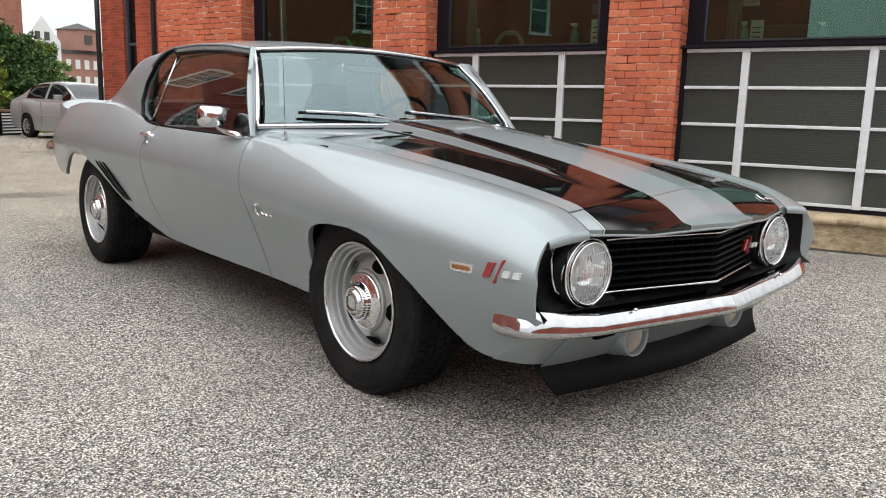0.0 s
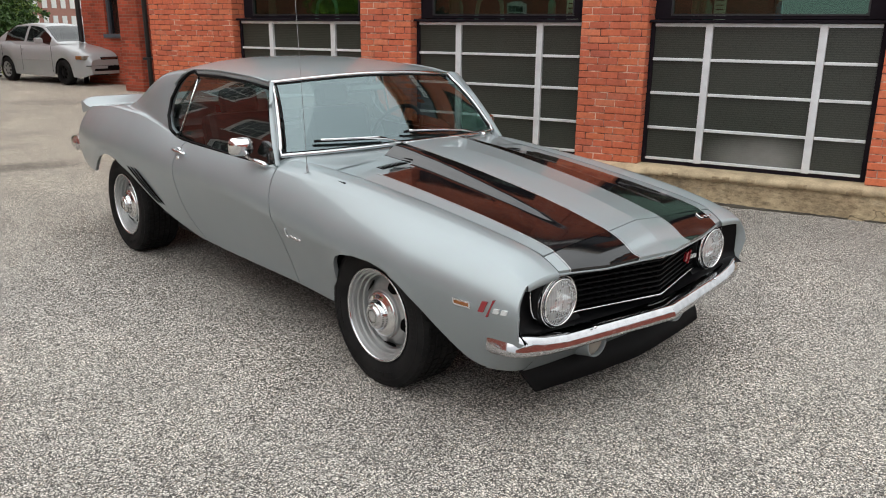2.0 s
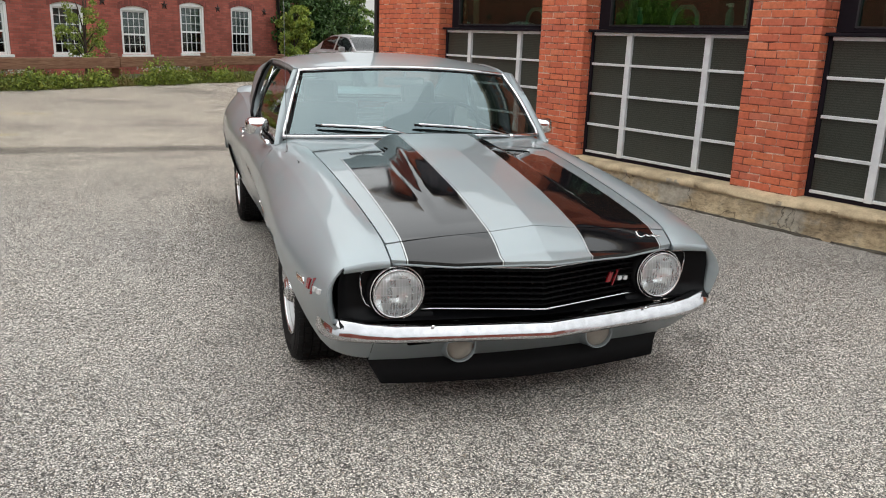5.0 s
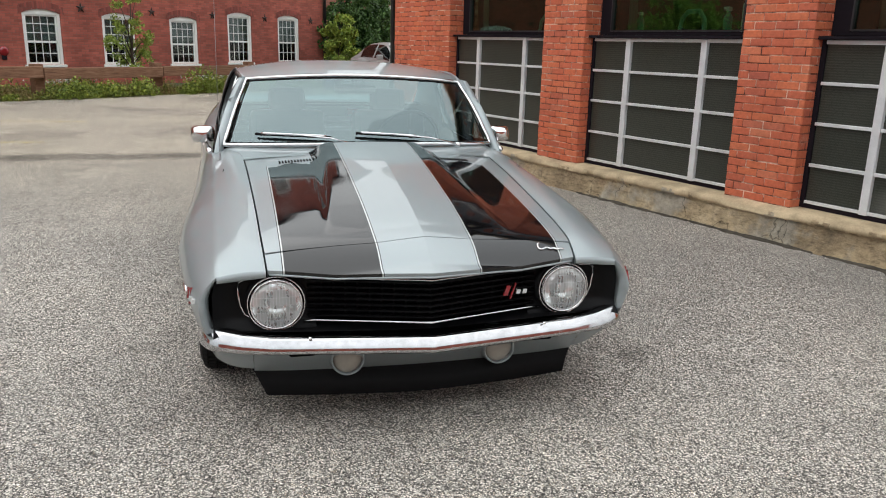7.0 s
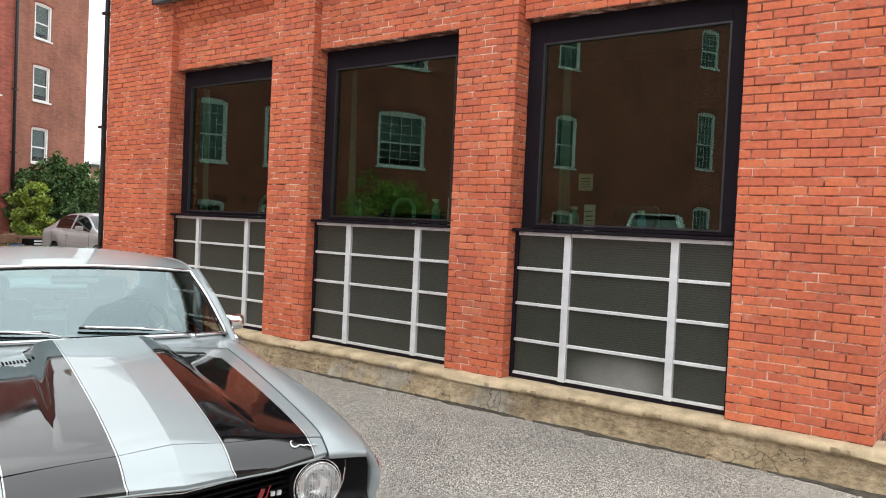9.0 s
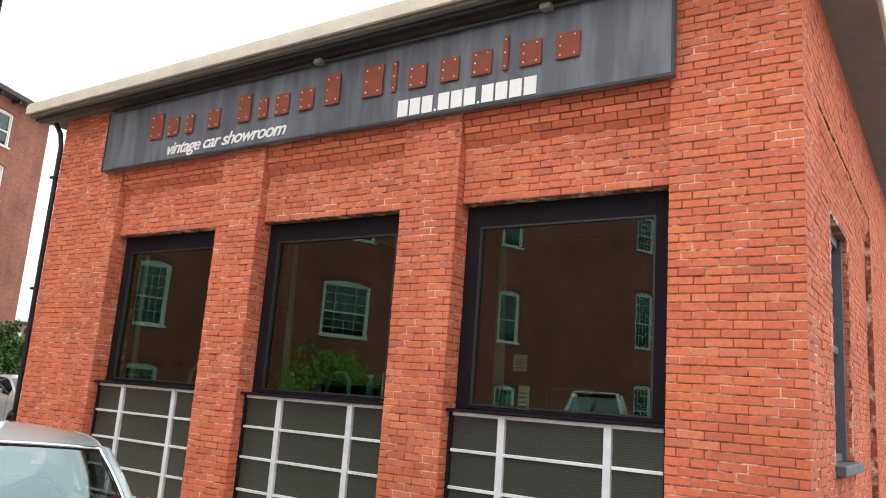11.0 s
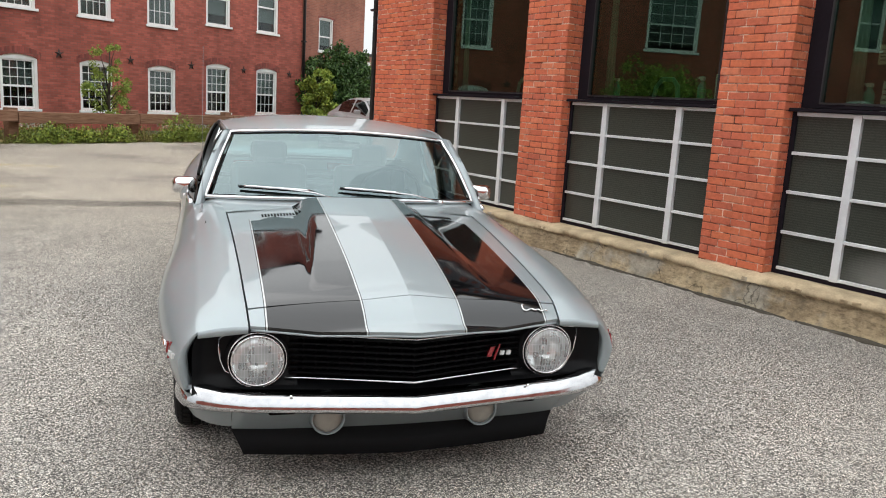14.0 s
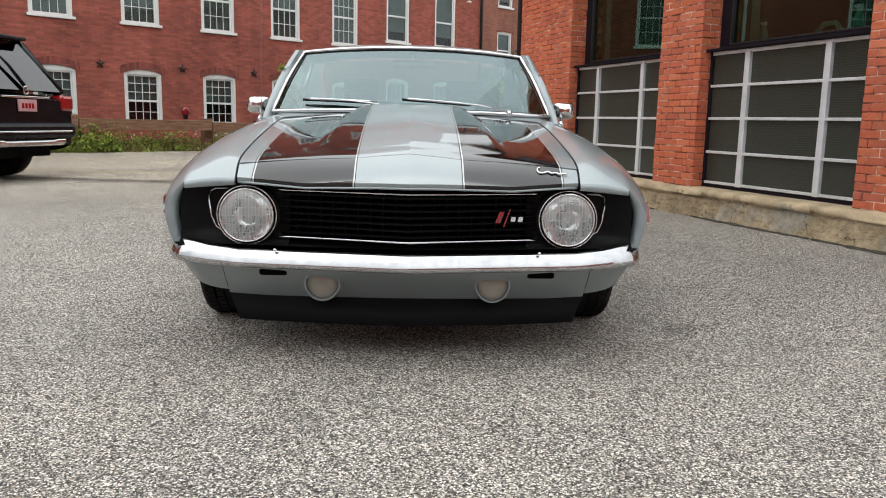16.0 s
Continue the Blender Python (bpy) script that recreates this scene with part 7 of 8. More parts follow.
rows_z = [3.35, 5.85, 8.35, 10.6]
z = 0.0
for zs in rows_z:
    add_box(bm, (-15, 0, z), (0, 0.3, zs))
    x = -15
    for c in sorted(cols):
        add_box(bm, (x, 0, zs), (c, 0.3, zs + 1.45))
        x = c + 0.95
    add_box(bm, (x, 0, zs), (0, 0.3, zs + 1.45))
    z = zs + 1.45
add_box(bm, (-15, 0, z), (0, 0.3, 12.6))
add_box(bm, (-0.3, 0.3, 0), (0, 9, 12.6))
part("wall", bm, PALEBRICK, tower)
bm = bmesh.new()
add_box(bm, (-15.3, -0.5, 12.602), (0.5, 9.3, 12.80))
for k in range(14):
    add_box(bm, (-14.6 + 1.1 * k, -0.42, 12.45), (-14.5 + 1.1 * k, -0.01, 12.60))
part("roof", bm, SLATE, tower)
first = None
for c in cols:
    for zs in rows_z:
        if first is None:
            first = sash(tower, 0.95, 1.45, 0.06, (1, 1), ring=0.07)
            first.matrix_basis = pose(c, 0, zs)
        else:
            copy_thing(first, pose(c, 0, zs))

# ---- far mill on the skyline ----
FAR = Matrix(((0.97, -0.24, 0, 24.6), (0.24, 0.97, 0, 110.0), (0, 0, 1, 0), (0, 0, 0, 1)))
far = thing("far_mill", "long distant red brick mill with many pale windows", "building", FAR)
FARBRICK = plain("far_brick", (0.30, 0.155, 0.125), 0.9, wear=0.15, scale=0.6)
FARWHITE = plain("far_white", (0.62, 0.63, 0.62), 0.8, wear=0.05)
part("wall", box((-9, 0, -6), (30, 12, 7.3)), FARBRICK, far)
part("parapet", box((-9.2, -0.25, 7.302), (30.2, 12.2, 7.7)), SLATE, far)
w0 = part("window", box((1.2, -0.12, 5.3), (1.85, -0.004, 6.5)), FARWHITE, far)
for r in range(5):
    for k in range(-8, 22):
        if r or k:
            o = w0.copy()
            scene.collection.objects.link(o)
            o.matrix_basis = pose(1.27 * k, 0, -2.15 * r)
tow = thing("far_stair_tower", "octagonal brick stair tower of the distant mill", "tower", FAR @ pose(5.2, 1.5, 0))
bm = bmesh.new()
rows = [[Vector((2.6 * math.cos(math.pi * k / 4 + 0.39), 2.6 * math.sin(math.pi * k / 4 + 0.39), z)) for z in (7.71, 10.4)] for k in range(9)]
add_grid(bm, rows)
bm.normal_update()
part("wall", bm, FARBRICK, tow)
bm = bmesh.new()
apex = Vector((0, 0, 11.4))
for k in range(8):
    a, b = [Vector((2.9 * math.cos(math.pi * q / 4 + 0.39), 2.9 * math.sin(math.pi * q / 4 + 0.39), 10.4)) for q in (k, k + 1)]
    bm.faces.new([bm.verts.new(p) for p in (a, b, apex)])
part("roof", bm, SLATE, tow)
part("window", box((-0.5, -2.6, 8.6), (0.5, -2.38, 9.7)), SLATE, tow)
gab = thing("far_gabled_house", "distant white gabled house front", "house", pose(20.8, 104, 0, 0, 0, 8))
bm = bmesh.new()
pts = [(0, 5.5), (4.2, 5.5), (4.2, 8.2), (2.1, 11.2), (0, 8.2)]
f = [bm.verts.new((x, 0, z - 6 if z == 5.5 else z)) for x, z in pts]
b = [bm.verts.new((x, 8, z - 6 if z == 5.5 else z)) for x, z in pts]
bm.faces.new(f)
for k in range(5):
    j = (k + 1) % 5
    bm.faces.new([f[j], f[k], b[k], b[j]])
part("wall", bm, FARWHITE, gab)
for x, z in ((1.2, 8.3), (2.3, 8.3)):
    part("window", box((x, -0.08, z), (x + 0.6, -0.004, z + 1.0)), SLATE, gab)

# a low brick block behind the camera closes the yard
back = thing("yard_building", "plain brick building closing the yard", "building", pose(-14, -22, 0, 0, 0, 12))
part("wall", box((-16, -6, 0), (30, 0, 6.5)), MILLBRICK, back)
part("roof", box((-16.3, -6.2, 6.502), (30.3, 0.3, 6.7)), SLATE, back)

# ---- verge, timber rail, plants ----
def leaf_mat(name, lo, hi):
    m = Mat(name, lo, 0.55, spec=0.3)
    c = m.ramp(m.island(), [(0.0, lo), (0.55, tuple((a + b) / 2 for a, b in zip(lo, hi))), (1.0, hi)])
    m.color(c)
    m.b.inputs["Subsurface Weight"].default_value = 0.0
    return m.m


LEAF_DARK = leaf_mat("dark_leaves", (0.018, 0.046, 0.012), (0.085, 0.165, 0.040))
LEAF_MID = leaf_mat("mid_leaves", (0.050, 0.095, 0.020), (0.250, 0.360, 0.080))
LEAF_LIGHT = leaf_mat("yellow_green_leaves", (0.110, 0.180, 0.028), (0.400, 0.490, 0.095))
GRASSM = leaf_mat("verge_weeds", (0.065, 0.100, 0.022), (0.380, 0.410, 0.095))
BUSHM = leaf_mat("bushy_leaves", (0.075, 0.120, 0.020), (0.370, 0.440, 0.075))
DRYM = leaf_mat("dry_weeds", (0.16, 0.12, 0.035), (0.34, 0.28, 0.11))
FLOWER = leaf_mat("white_flowers", (0.55, 0.55, 0.50), (0.75, 0.75, 0.70))
SOIL = plain("verge_soil", (0.055, 0.060, 0.025), 0.95, wear=0.4, scale=3)
BARK = plain("bark", (0.06, 0.045, 0.032), 0.9, wear=0.3, scale=12)
TIMBER = Mat("weathered_timber", (0.15, 0.085, 0.05), 0.85)
_g = TIMBER.noise(9, 6, 0.65, TIMBER.stretch(0.35, 4.0, 4.0))
TIMBER.color(TIMBER.ramp(_g, [(0.25, (0.085, 0.042, 0.025)), (0.5, (0.210, 0.108, 0.062)), (0.75, (0.30, 0.185, 0.12))]))
TIMBER.bump(_g, 0.4, 0.01)
TIMBER = TIMBER.m

verge = tagged(part("verge", box((-36, -4.15, -0.03), (16.5, -0.0, 0.012)), SOIL), "weedy soil verge under the mill wall", "ground", kind="structure")
verge.matrix_basis = MILL
lrng = random.Random(11)


def leaf_quads(V, F, centre, size, up=0.3):
    """One folded leaf: two quads."""
    d = Vector((lrng.gauss(0, 1), lrng.gauss(0, 1), lrng.gauss(0, 1) * 0.8 + up)).normalized()
    s = d.cross(Vector((lrng.gauss(0, 1), lrng.gauss(0, 1), lrng.gauss(0, 1)))).normalized()
    n = d.cross(s)
    L, W = size * (0.7 + 0.6 * lrng.random()), size * (0.32 + 0.2 * lrng.random())
    a = Vector(centre)
    k = len(V)
    V += [tuple(a), tuple(a + d * L * 0.5 + s * W + n * W * 0.3), tuple(a + d * L), tuple(a + d * L * 0.5 - s * W + n * W * 0.3)]
    F += [(k, k + 1, k + 2), (k, k + 2, k + 3)]


def mesh_of(name, V, F, mat, parent, kind=""):
    me = bpy.data.meshes.new(name)
    me.from_pydata(V, [], F)
    me.materials.append(mat)
    ob = new(name, me)
    ob.parent = parent
    if kind:
        ob["kind"] = kind
    return ob


def make_tree(name, at, height, spread, mat, n, label, base=0.25, leaf=0.12):
    t = thing(name, label, "tree" if name == "tree" else "shrub", pose(*at))
    bm = bmesh.new()
    top = Vector((spread * 0.1, 0, height * 0.8))
    add_tube(bm, [Vector((0, 0, -0.05)), Vector((spread * 0.03, 0, height * 0.4)), top], [0.05 * height / 3, 0.035 * height / 3, 0.01], 8)
    tips = []
    for k in range(14):
        a = 2.4 * k
        z = height * (base + 0.6 * (k / 14))
        r = spread * (0.5 + 0.4 * lrng.random()) * math.sin(math.pi * min(0.95, 0.25 + 0.65 * k / 14))
        tip = Vector((r * math.cos(a), r * math.sin(a), z + height * 0.16 * lrng.random()))
        add_tube(bm, [Vector((0, 0, z * 0.7)), tip * 0.5 + Vector((0, 0, z * 0.42)), tip], [0.02 * height / 3, 0.012 * height / 3, 0.004], 5)
        tips.append(tip)
    part("trunk", bm, BARK, t)
    V, F = [], []
    clumps = []
    for k in range(int(n / 60)):
        tip = lrng.choice(tips)
        c = tip + Vector((lrng.gauss(0, 0.24), lrng.gauss(0, 0.24), lrng.gauss(0, 0.20))) * spread * 0.9
        c.z = max(height * base * 0.55, min(height, c.z))
        clumps.append((c, spread * (0.10 + 0.14 * lrng.random())))
    for c, r in clumps:
        for k in range(60):
            p = Vector((lrng.gauss(0, 1), lrng.gauss(0, 1), lrng.gauss(0, 0.8)))
            leaf_quads(V, F, c + p.normalized() * r * (0.45 + 0.6 * lrng.random()), leaf)
    mesh_of("crown", V, F, mat, t)
    return t


def at_mill(x, y, z=0.0):
    p = MILL @ Vector((x, y, z))
    return (p.x, p.y, p.z)


make_tree("tree", (3.2, 28.3, 0), 3.9, 1.3, LEAF_DARK, 11000, "dense dark green tree beyond the mill corner", base=0.14)
make_tree("tree", (4.6, 30.8, 0), 3.5, 1.3, LEAF_DARK, 9000, "dense dark green tree behind the parked sedan", base=0.14)
make_tree("tree", (7.0, 37.5, 0), 4.2, 1.1, LEAF_MID, 7000, "bushy green tree behind the parked sedan", base=0.14)
make_tree("tree", (6.0, 34.8, 0), 2.9, 1.2, LEAF_MID, 7000, "low bushy tree behind the parked sedan", base=0.12)
make_tree("shrub", (2.45, 25.4, 0), 2.6, 0.6, LEAF_LIGHT, 6000, "yellow-green shrub by the mill corner", base=0.12)
make_tree("shrub", (4.2, 26.0, 0), 1.7, 1.0, LEAF_DARK, 5000, "low dark shrub behind the parked sedan", base=0.10)
make_tree("shrub", (8.6, 43.0, 0), 2.2, 1.0, LEAF_MID, 5000, "green shrub behind the parked sedan", base=0.10)
make_tree("shrub", at_mill(4.6, -2.6), 2.9, 0.58, LEAF_LIGHT, 4200, "thin yellow-green sapling on the verge", base=0.10, leaf=0.052)

# weeds along the verge
V, F = [], []
V2, F2 = [], []
V3, F3 = [], []
for k in range(15000):
    x = -12 + 28.0 * lrng.random()
    edge = -4.30 + 0.16 * noise.noise((x * 1.1, 2, 6)) + 0.08 * noise.noise((x * 4.0, 5, 1))
    y = edge + 1.6 * lrng.random() ** 1.6
    dens = noise.noise((x * 0.7, y * 0.7, 4))
    if dens < -0.05 and lrng.random() < 0.7:
        continue
    h = (0.05 + 0.26 * lrng.random() ** 1.5) * (1.0 + 1.0 * dens) * (0.35 + 0.8 * min(1, (y - edge) / 0.5))
    a = lrng.random() * 6.283
    lean = Vector((math.cos(a), math.sin(a), 0)) * h * 0.8 * lrng.random()
    w = 0.006 + 0.007 * lrng.random()
    s = Vector((-math.sin(a), math.cos(a), 0)) * w
    p = Vector((x, y, 0.0))
    dry = noise.noise((x * 0.5, 7, 2)) > 0.12 and lrng.random() < 0.6
    VV, FF = (V2, F2) if dry else (V, F)
    i = len(VV)
    VV += [tuple(p - s), tuple(p + s), tuple(p + lean * 0.5 + s * 0.8 + Vector((0, 0, h * 0.6))), tuple(p + lean * 0.5 - s * 0.8 + Vector((0, 0, h * 0.6))), tuple(p + lean + Vector((0, 0, h)))]
    FF += [(i, i + 1, i + 2, i + 3), (i + 3, i + 2, i + 4)]
    if k % 2 == 0:
        leaf_quads(VV, FF, p + lean * 0.6 + Vector((0, 0, h * (0.3 + 0.6 * lrng.random()))), 0.06)
# low leafy mounds: most small, a few tall bushy ones under and behind the rail
V4, F4 = [], []
for k in range(170):
    tall = k % 9 == 0
    x, y = -12 + 28.0 * lrng.random(), -4.30 + 0.9 * lrng.random() ** 1.3
    r = 0.34 + 0.20 * lrng.random() if tall else 0.10 + 0.20 * lrng.random()
    VV, FF = ((V2, F2), (V, F), (V, F), (V4, F4))[lrng.randrange(4)] if not tall else (V4, F4)
    for i in range(int(420 * r / 0.3)):
        d = Vector((lrng.gauss(0, 1), lrng.gauss(0, 0.8), abs(lrng.gauss(0, 0.9)))).normalized() * r * (0.35 + 0.75 * lrng.random())
        leaf_quads(VV, FF, (x + d.x * 1.5, y + d.y * 0.8, 0.02 + d.z * (1.25 if tall else 0.9)), 0.055)
for x, y, r in ((5.35, -4.46, 0.50), (5.95, -4.42, 0.30), (3.6, -4.42, 0.33), (2.7, -4.44, 0.28), (1.9, -4.42, 0.34), (7.6, -4.42, 0.27), (-1.4, -4.42, 0.33), (-3.2, -4.42, 0.28)):
    for i in range(int(1900 * r)):
        d = Vector((lrng.gauss(0, 1), lrng.gauss(0, 0.8), abs(lrng.gauss(0, 0.9)))).normalized() * r * (0.35 + 0.75 * lrng.random())
        leaf_quads(V4, F4, (x + d.x * 1.4, y + d.y * 0.6, 0.02 + d.z * 1.25), 0.06)
for k in range(900):
    x = lrng.choice((1.9, 5.9, 6.4, -5.6)) + lrng.gauss(0, 0.35)
    leaf_quads(V3, F3, (x, -3.75 + lrng.gauss(0, 0.15), 0.32 + 0.20 * lrng.random()), 0.05)
for nm, vv, ff, mt, lab in (("bushy_weed", V4, F4, BUSHM, "bushy green weeds under the timber rail"), ("verge_weed", V, F, GRASSM, "tangled green weeds along the verge"), ("dry_weed", V2, F2, DRYM, "dry brown weeds along the verge"), ("flower", V3, F3, FLOWER, "small white flowers among the weeds")):
    o = mesh_of(nm, vv, ff, mt, None)
    o.matrix_basis = MILL
    tagged(o, lab, "weeds", kind="stuff")

# timber guard rail
fence = thing("timber_rail", "weathered brown timber guard rail on short posts", "fence", MILL)
for k in range(9):
    x = -14.0 + 3.05 * k
    jit = 0.02 * math.sin(k * 2.1)
    part("post", box((x - 0.11, -4.10, -0.03), (x + 0.11, -3.88, 0.78 + jit), 0.015), TIMBER, fence)
    part("rail", box((x + 0.012, -4.30 + jit * 0.2, 0.46 + jit), (x + 3.04, -4.105 + jit * 0.2, 0.70 + jit), 0.012), TIMBER, fence)
# far stretch by the mill corner
for k in range(2):
    x = 13.6 + 2.6 * k
    part("post", box((x - 0.09, -4.10, -0.03), (x + 0.09, -3.92, 0.62), 0.012), TIMBER, fence)
part("rail", box((13.47, -4.26, 0.44), (17.5, -4.105, 0.60), 0.01), TIMBER, fence)
# blue bin and louvred unit by the corner
bin_ = thing("blue_bin", "small blue plastic bin on the verge", "bin", MILL @ pose(10.0, -4.62, 0.0, 0, 0, 10))
bm = bmesh.new()
add_lathe(bm, [(0.0005, 0.0), (0.14, 0.0), (0.17, 0.44), (0.19, 0.44), (0.19, 0.48), (0.16, 0.48)], 20, m=Matrix.Rotation(-math.pi / 2, 4, "Y"))
part("bin_body", bm, plain("blue_bin_plastic", (0.03, 0.06, 0.16), 0.5), bin_)
unit = thing("louvred_unit", "dark louvred outdoor unit with white slats", "air conditioner", MILL @ pose(10.75, -4.60, 0.0, 0, 0, 0))
part("unit_case", box((-0.32, -0.2, 0), (0.45, 0.2, 0.62), 0.02), MATTBLACK, unit)
for k in range(7):
    part("slat", box((-0.30, -0.225, 0.06 + 0.08 * k), (0.44, -0.203, 0.10 + 0.08 * k)), FRAMEWHITE, unit)
# faded yellow stall lines
YELLOW = Mat("faded_yellow_paint", (0.55, 0.37, 0.10), 0.8)
YELLOW.color(YELLOW.mix(YELLOW.ramp(YELLOW.noise(14, 5, 0.7), [(0.38, 0.0), (0.56, 1.0)]), (0.24, 0.22, 0.18), (0.50, 0.38, 0.13)))
for a, b in (((-7.6, 8.15), (-3.3, 7.98)), ((-7.4, 11.1), (-3.3, 10.75))):
    d = Vector((b[0] - a[0], b[1] - a[1], 0)).normalized()
    s = Vector((-d.y, d.x, 0)) * 0.05
    bm = bmesh.new()
    p, q = Vector((*a, 0.004)), Vector((*b, 0.004))
    bm.faces.new([bm.verts.new(v) for v in (p - s, q - s, q + s, p + s)])
    tagged(part("stall_line", bm, YELLOW.m), "faded yellow parking stall line on asphalt", "marking", kind="structure")
make_tree("shrub", (-11.4, 9.6, 0), 3.1, 1.5, LEAF_LIGHT, 9000, "tall yellow-green bush beside the yard", 0.1, 0.11)

# ---- other parked cars ----
def loft_body(c, name, ys, top, low, half, mat, arches, crown=0.05):
    bm = bmesh.new()
    rows = []
    for y in ys:
        y = float(y)
        h, zt, zl = half(y), top(y), low(y)
        for yc, r in arches:
            d = abs(y - yc)
            if d < r:
                zl = max(zl, math.sqrt(max(0, r * r - d * d)) + 0.86 * r)
        row = []
        sec = [(0.0, 1.0), (0.55, 0.99), (0.82, 0.955), (0.93, 0.89), (0.975, 0.78), (1.0, 0.60), (1.0, 0.42), (0.985, 0.22), (0.96, 0.0)]
        for u, v in sec:
            row.append(Vector((h * u, y, zl + (zt - zl) * v)))
        full = [Vector((-p.x, p.y, p.z)) for p in row[:0:-1]] + row
        rows.append(full)
    add_grid(bm, rows, flip=True)
    bm.faces.new([bm.verts.new(p) for p in rows[0]])
    bm.faces.new([bm.verts.new(p) for p in rows[-1][::-1]])
    return part(name, bm, mat, c)


def cabin_mesh(y_pts, w_belt, w_roof, z_belt, z_roof):
    """Pillars-and-glass box: foot front, head front, head rear, foot rear."""
    yf0, yf1, yr1, yr0 = y_pts
    P = {}
    for sx in (-1, 1):
        P[sx] = [Vector((sx * w_belt, yf0, z_belt)), Vector((sx * w_roof, yf1, z_roof)), Vector((sx * w_roof, yr1, z_roof)), Vector((sx * w_belt, yr0, z_belt))]
    return P


def quad_part(name, pts, mat, parent, thick=0.0, label=""):
    bm = bmesh.new()
    bm.faces.new([bm.verts.new(p) for p in pts])
    if thick:
        bmesh.ops.solidify(bm, geom=bm.faces[:], thickness=thick)
    return part(name, bm, mat, parent, label)


def road_wheel(parent, x, y, r, rim_mat, cover=True):
    w = new("wheel")
    w.parent = parent
    sgn = 1 if x > 0 else -1
    w.matrix_basis = pose(x, y, r, 0, 0, 0 if sgn > 0 else 180)
    bm = bmesh.new()
    add_lathe(bm, [(r * 0.62, -0.18), (r * 0.95, -0.19), (r, -0.17), (r, -0.02), (r * 0.95, 0.0), (r * 0.70, 0.012), (r * 0.62, 0.0)], 36)
    part("tyre", bm, TYRE, w)
    bm = bmesh.new()
    add_lathe(bm, [(r * 0.64, 0.004), (r * 0.58, 0.0), (r * 0.5, -0.03), (r * 0.25, -0.012), (0.0005, -0.004)], 36)
    rim = part("rim", bm, rim_mat, w)
    for k in range(7):
        a = 2 * math.pi * k / 7
        bm = bmesh.new()
        m2 = Matrix.Rotation(a, 4, "X")
        vs = [m2 @ Vector(p) for p in ((-0.010, -0.020, r * 0.30), (-0.010, 0.020, r * 0.30), (-0.022, 0.034, r * 0.50), (-0.022, -0.034, r * 0.50))]
        bm.faces.new([bm.verts.new(p) for p in vs])
        part("slot", bm, GAPSHADE, w)
    return w


# silver sedan by the wing: nose towards the yard
SEDANGLASS = glass_mat("sedan_glass", (0.15, 0.17, 0.165), 0.06)
SEDANPAINT = car_paint("sedan_silver", (0.40, 0.415, 0.42), 0.22)
sm = Matrix(((-0.966, -0.26, 0, 4.17), (-0.26, 0.966, 0, 17.23), (0, 0, 1, 0), (0, 0, 0, 1)))
sedan = thing("sedan", "silver four-door compact sedan parked beside the brick wing", "car", sm @ Matrix.Diagonal((1, 1, 1, 1)))
# local: x to its left flank side, y back from the nose
s_top = curve_of([0, 0.05, 0.25, 0.9, 1.25, 1.6, 2.8, 3.6, 4.25, 4.38], [0.62, 0.71, 0.80, 0.92, 0.955, 0.958, 0.965, 1.000, 1.010, 0.90])
s_low = curve_of([0, 0.2, 0.8, 3.6, 4.38], [0.27, 0.20, 0.19, 0.20, 0.34])
s_half = curve_of([0, 0.15, 0.5, 1.2, 3.4, 4.1, 4.38], [0.62, 0.74, 0.82, 0.845, 0.845, 0.80, 0.68])
loft_body(sedan, "body", np.linspace(0, 4.38, 90), s_top, s_low, s_half, SEDANPAINT, ((0.86, 0.34), (3.33, 0.34)))
# cabin shell with its window openings
gh_top = curve_of([1.08, 1.30, 1.65, 1.98, 2.25, 2.7, 3.12, 3.45, 3.75, 3.98], [0.945, 1.03, 1.22, 1.365, 1.405, 1.415, 1.385, 1.255, 1.07, 0.990])
gh_rows = []
for y in np.linspace(1.08, 3.98, 59):
    y = float(y)
    zt, zb = gh_top(y), s_top(y) - 0.070
    k = max(0.0, (zt - zb)) / 0.45
    wr = 0.745 - 0.185 * k
    row = [(0.745, zb), (0.745 - 0.03 * k, zb + 0.08 * k), (wr + 0.055 * k, zt - 0.145 * k), (wr, zt - 0.045 * k), (wr - 0.05, zt - 0.012 * k), (wr * 0.55, zt + 0.012 * k), (0.0, zt + 0.02 * k)]
    gh_rows.append([Vector((-x, y, z)) for x, z in row] + [Vector((x, y, z)) for x, z in row[-2::-1]])


def gh_kind(i, j):
    """1 windshield, 2 side window, 3 rear window, 0 painted shell."""
    y = gh_rows[i][0].y
    if j in (4, 5, 6, 7) and 1.18 < y < 1.92:
        return 1
    if j in (4, 5, 6, 7) and 3.18 < y < 3.80:
        return 3
    if j in (1, 2, 9, 10) and (1.42 < y < 2.46 or 2.54 < y < 3.40):
        return 2
    return 0


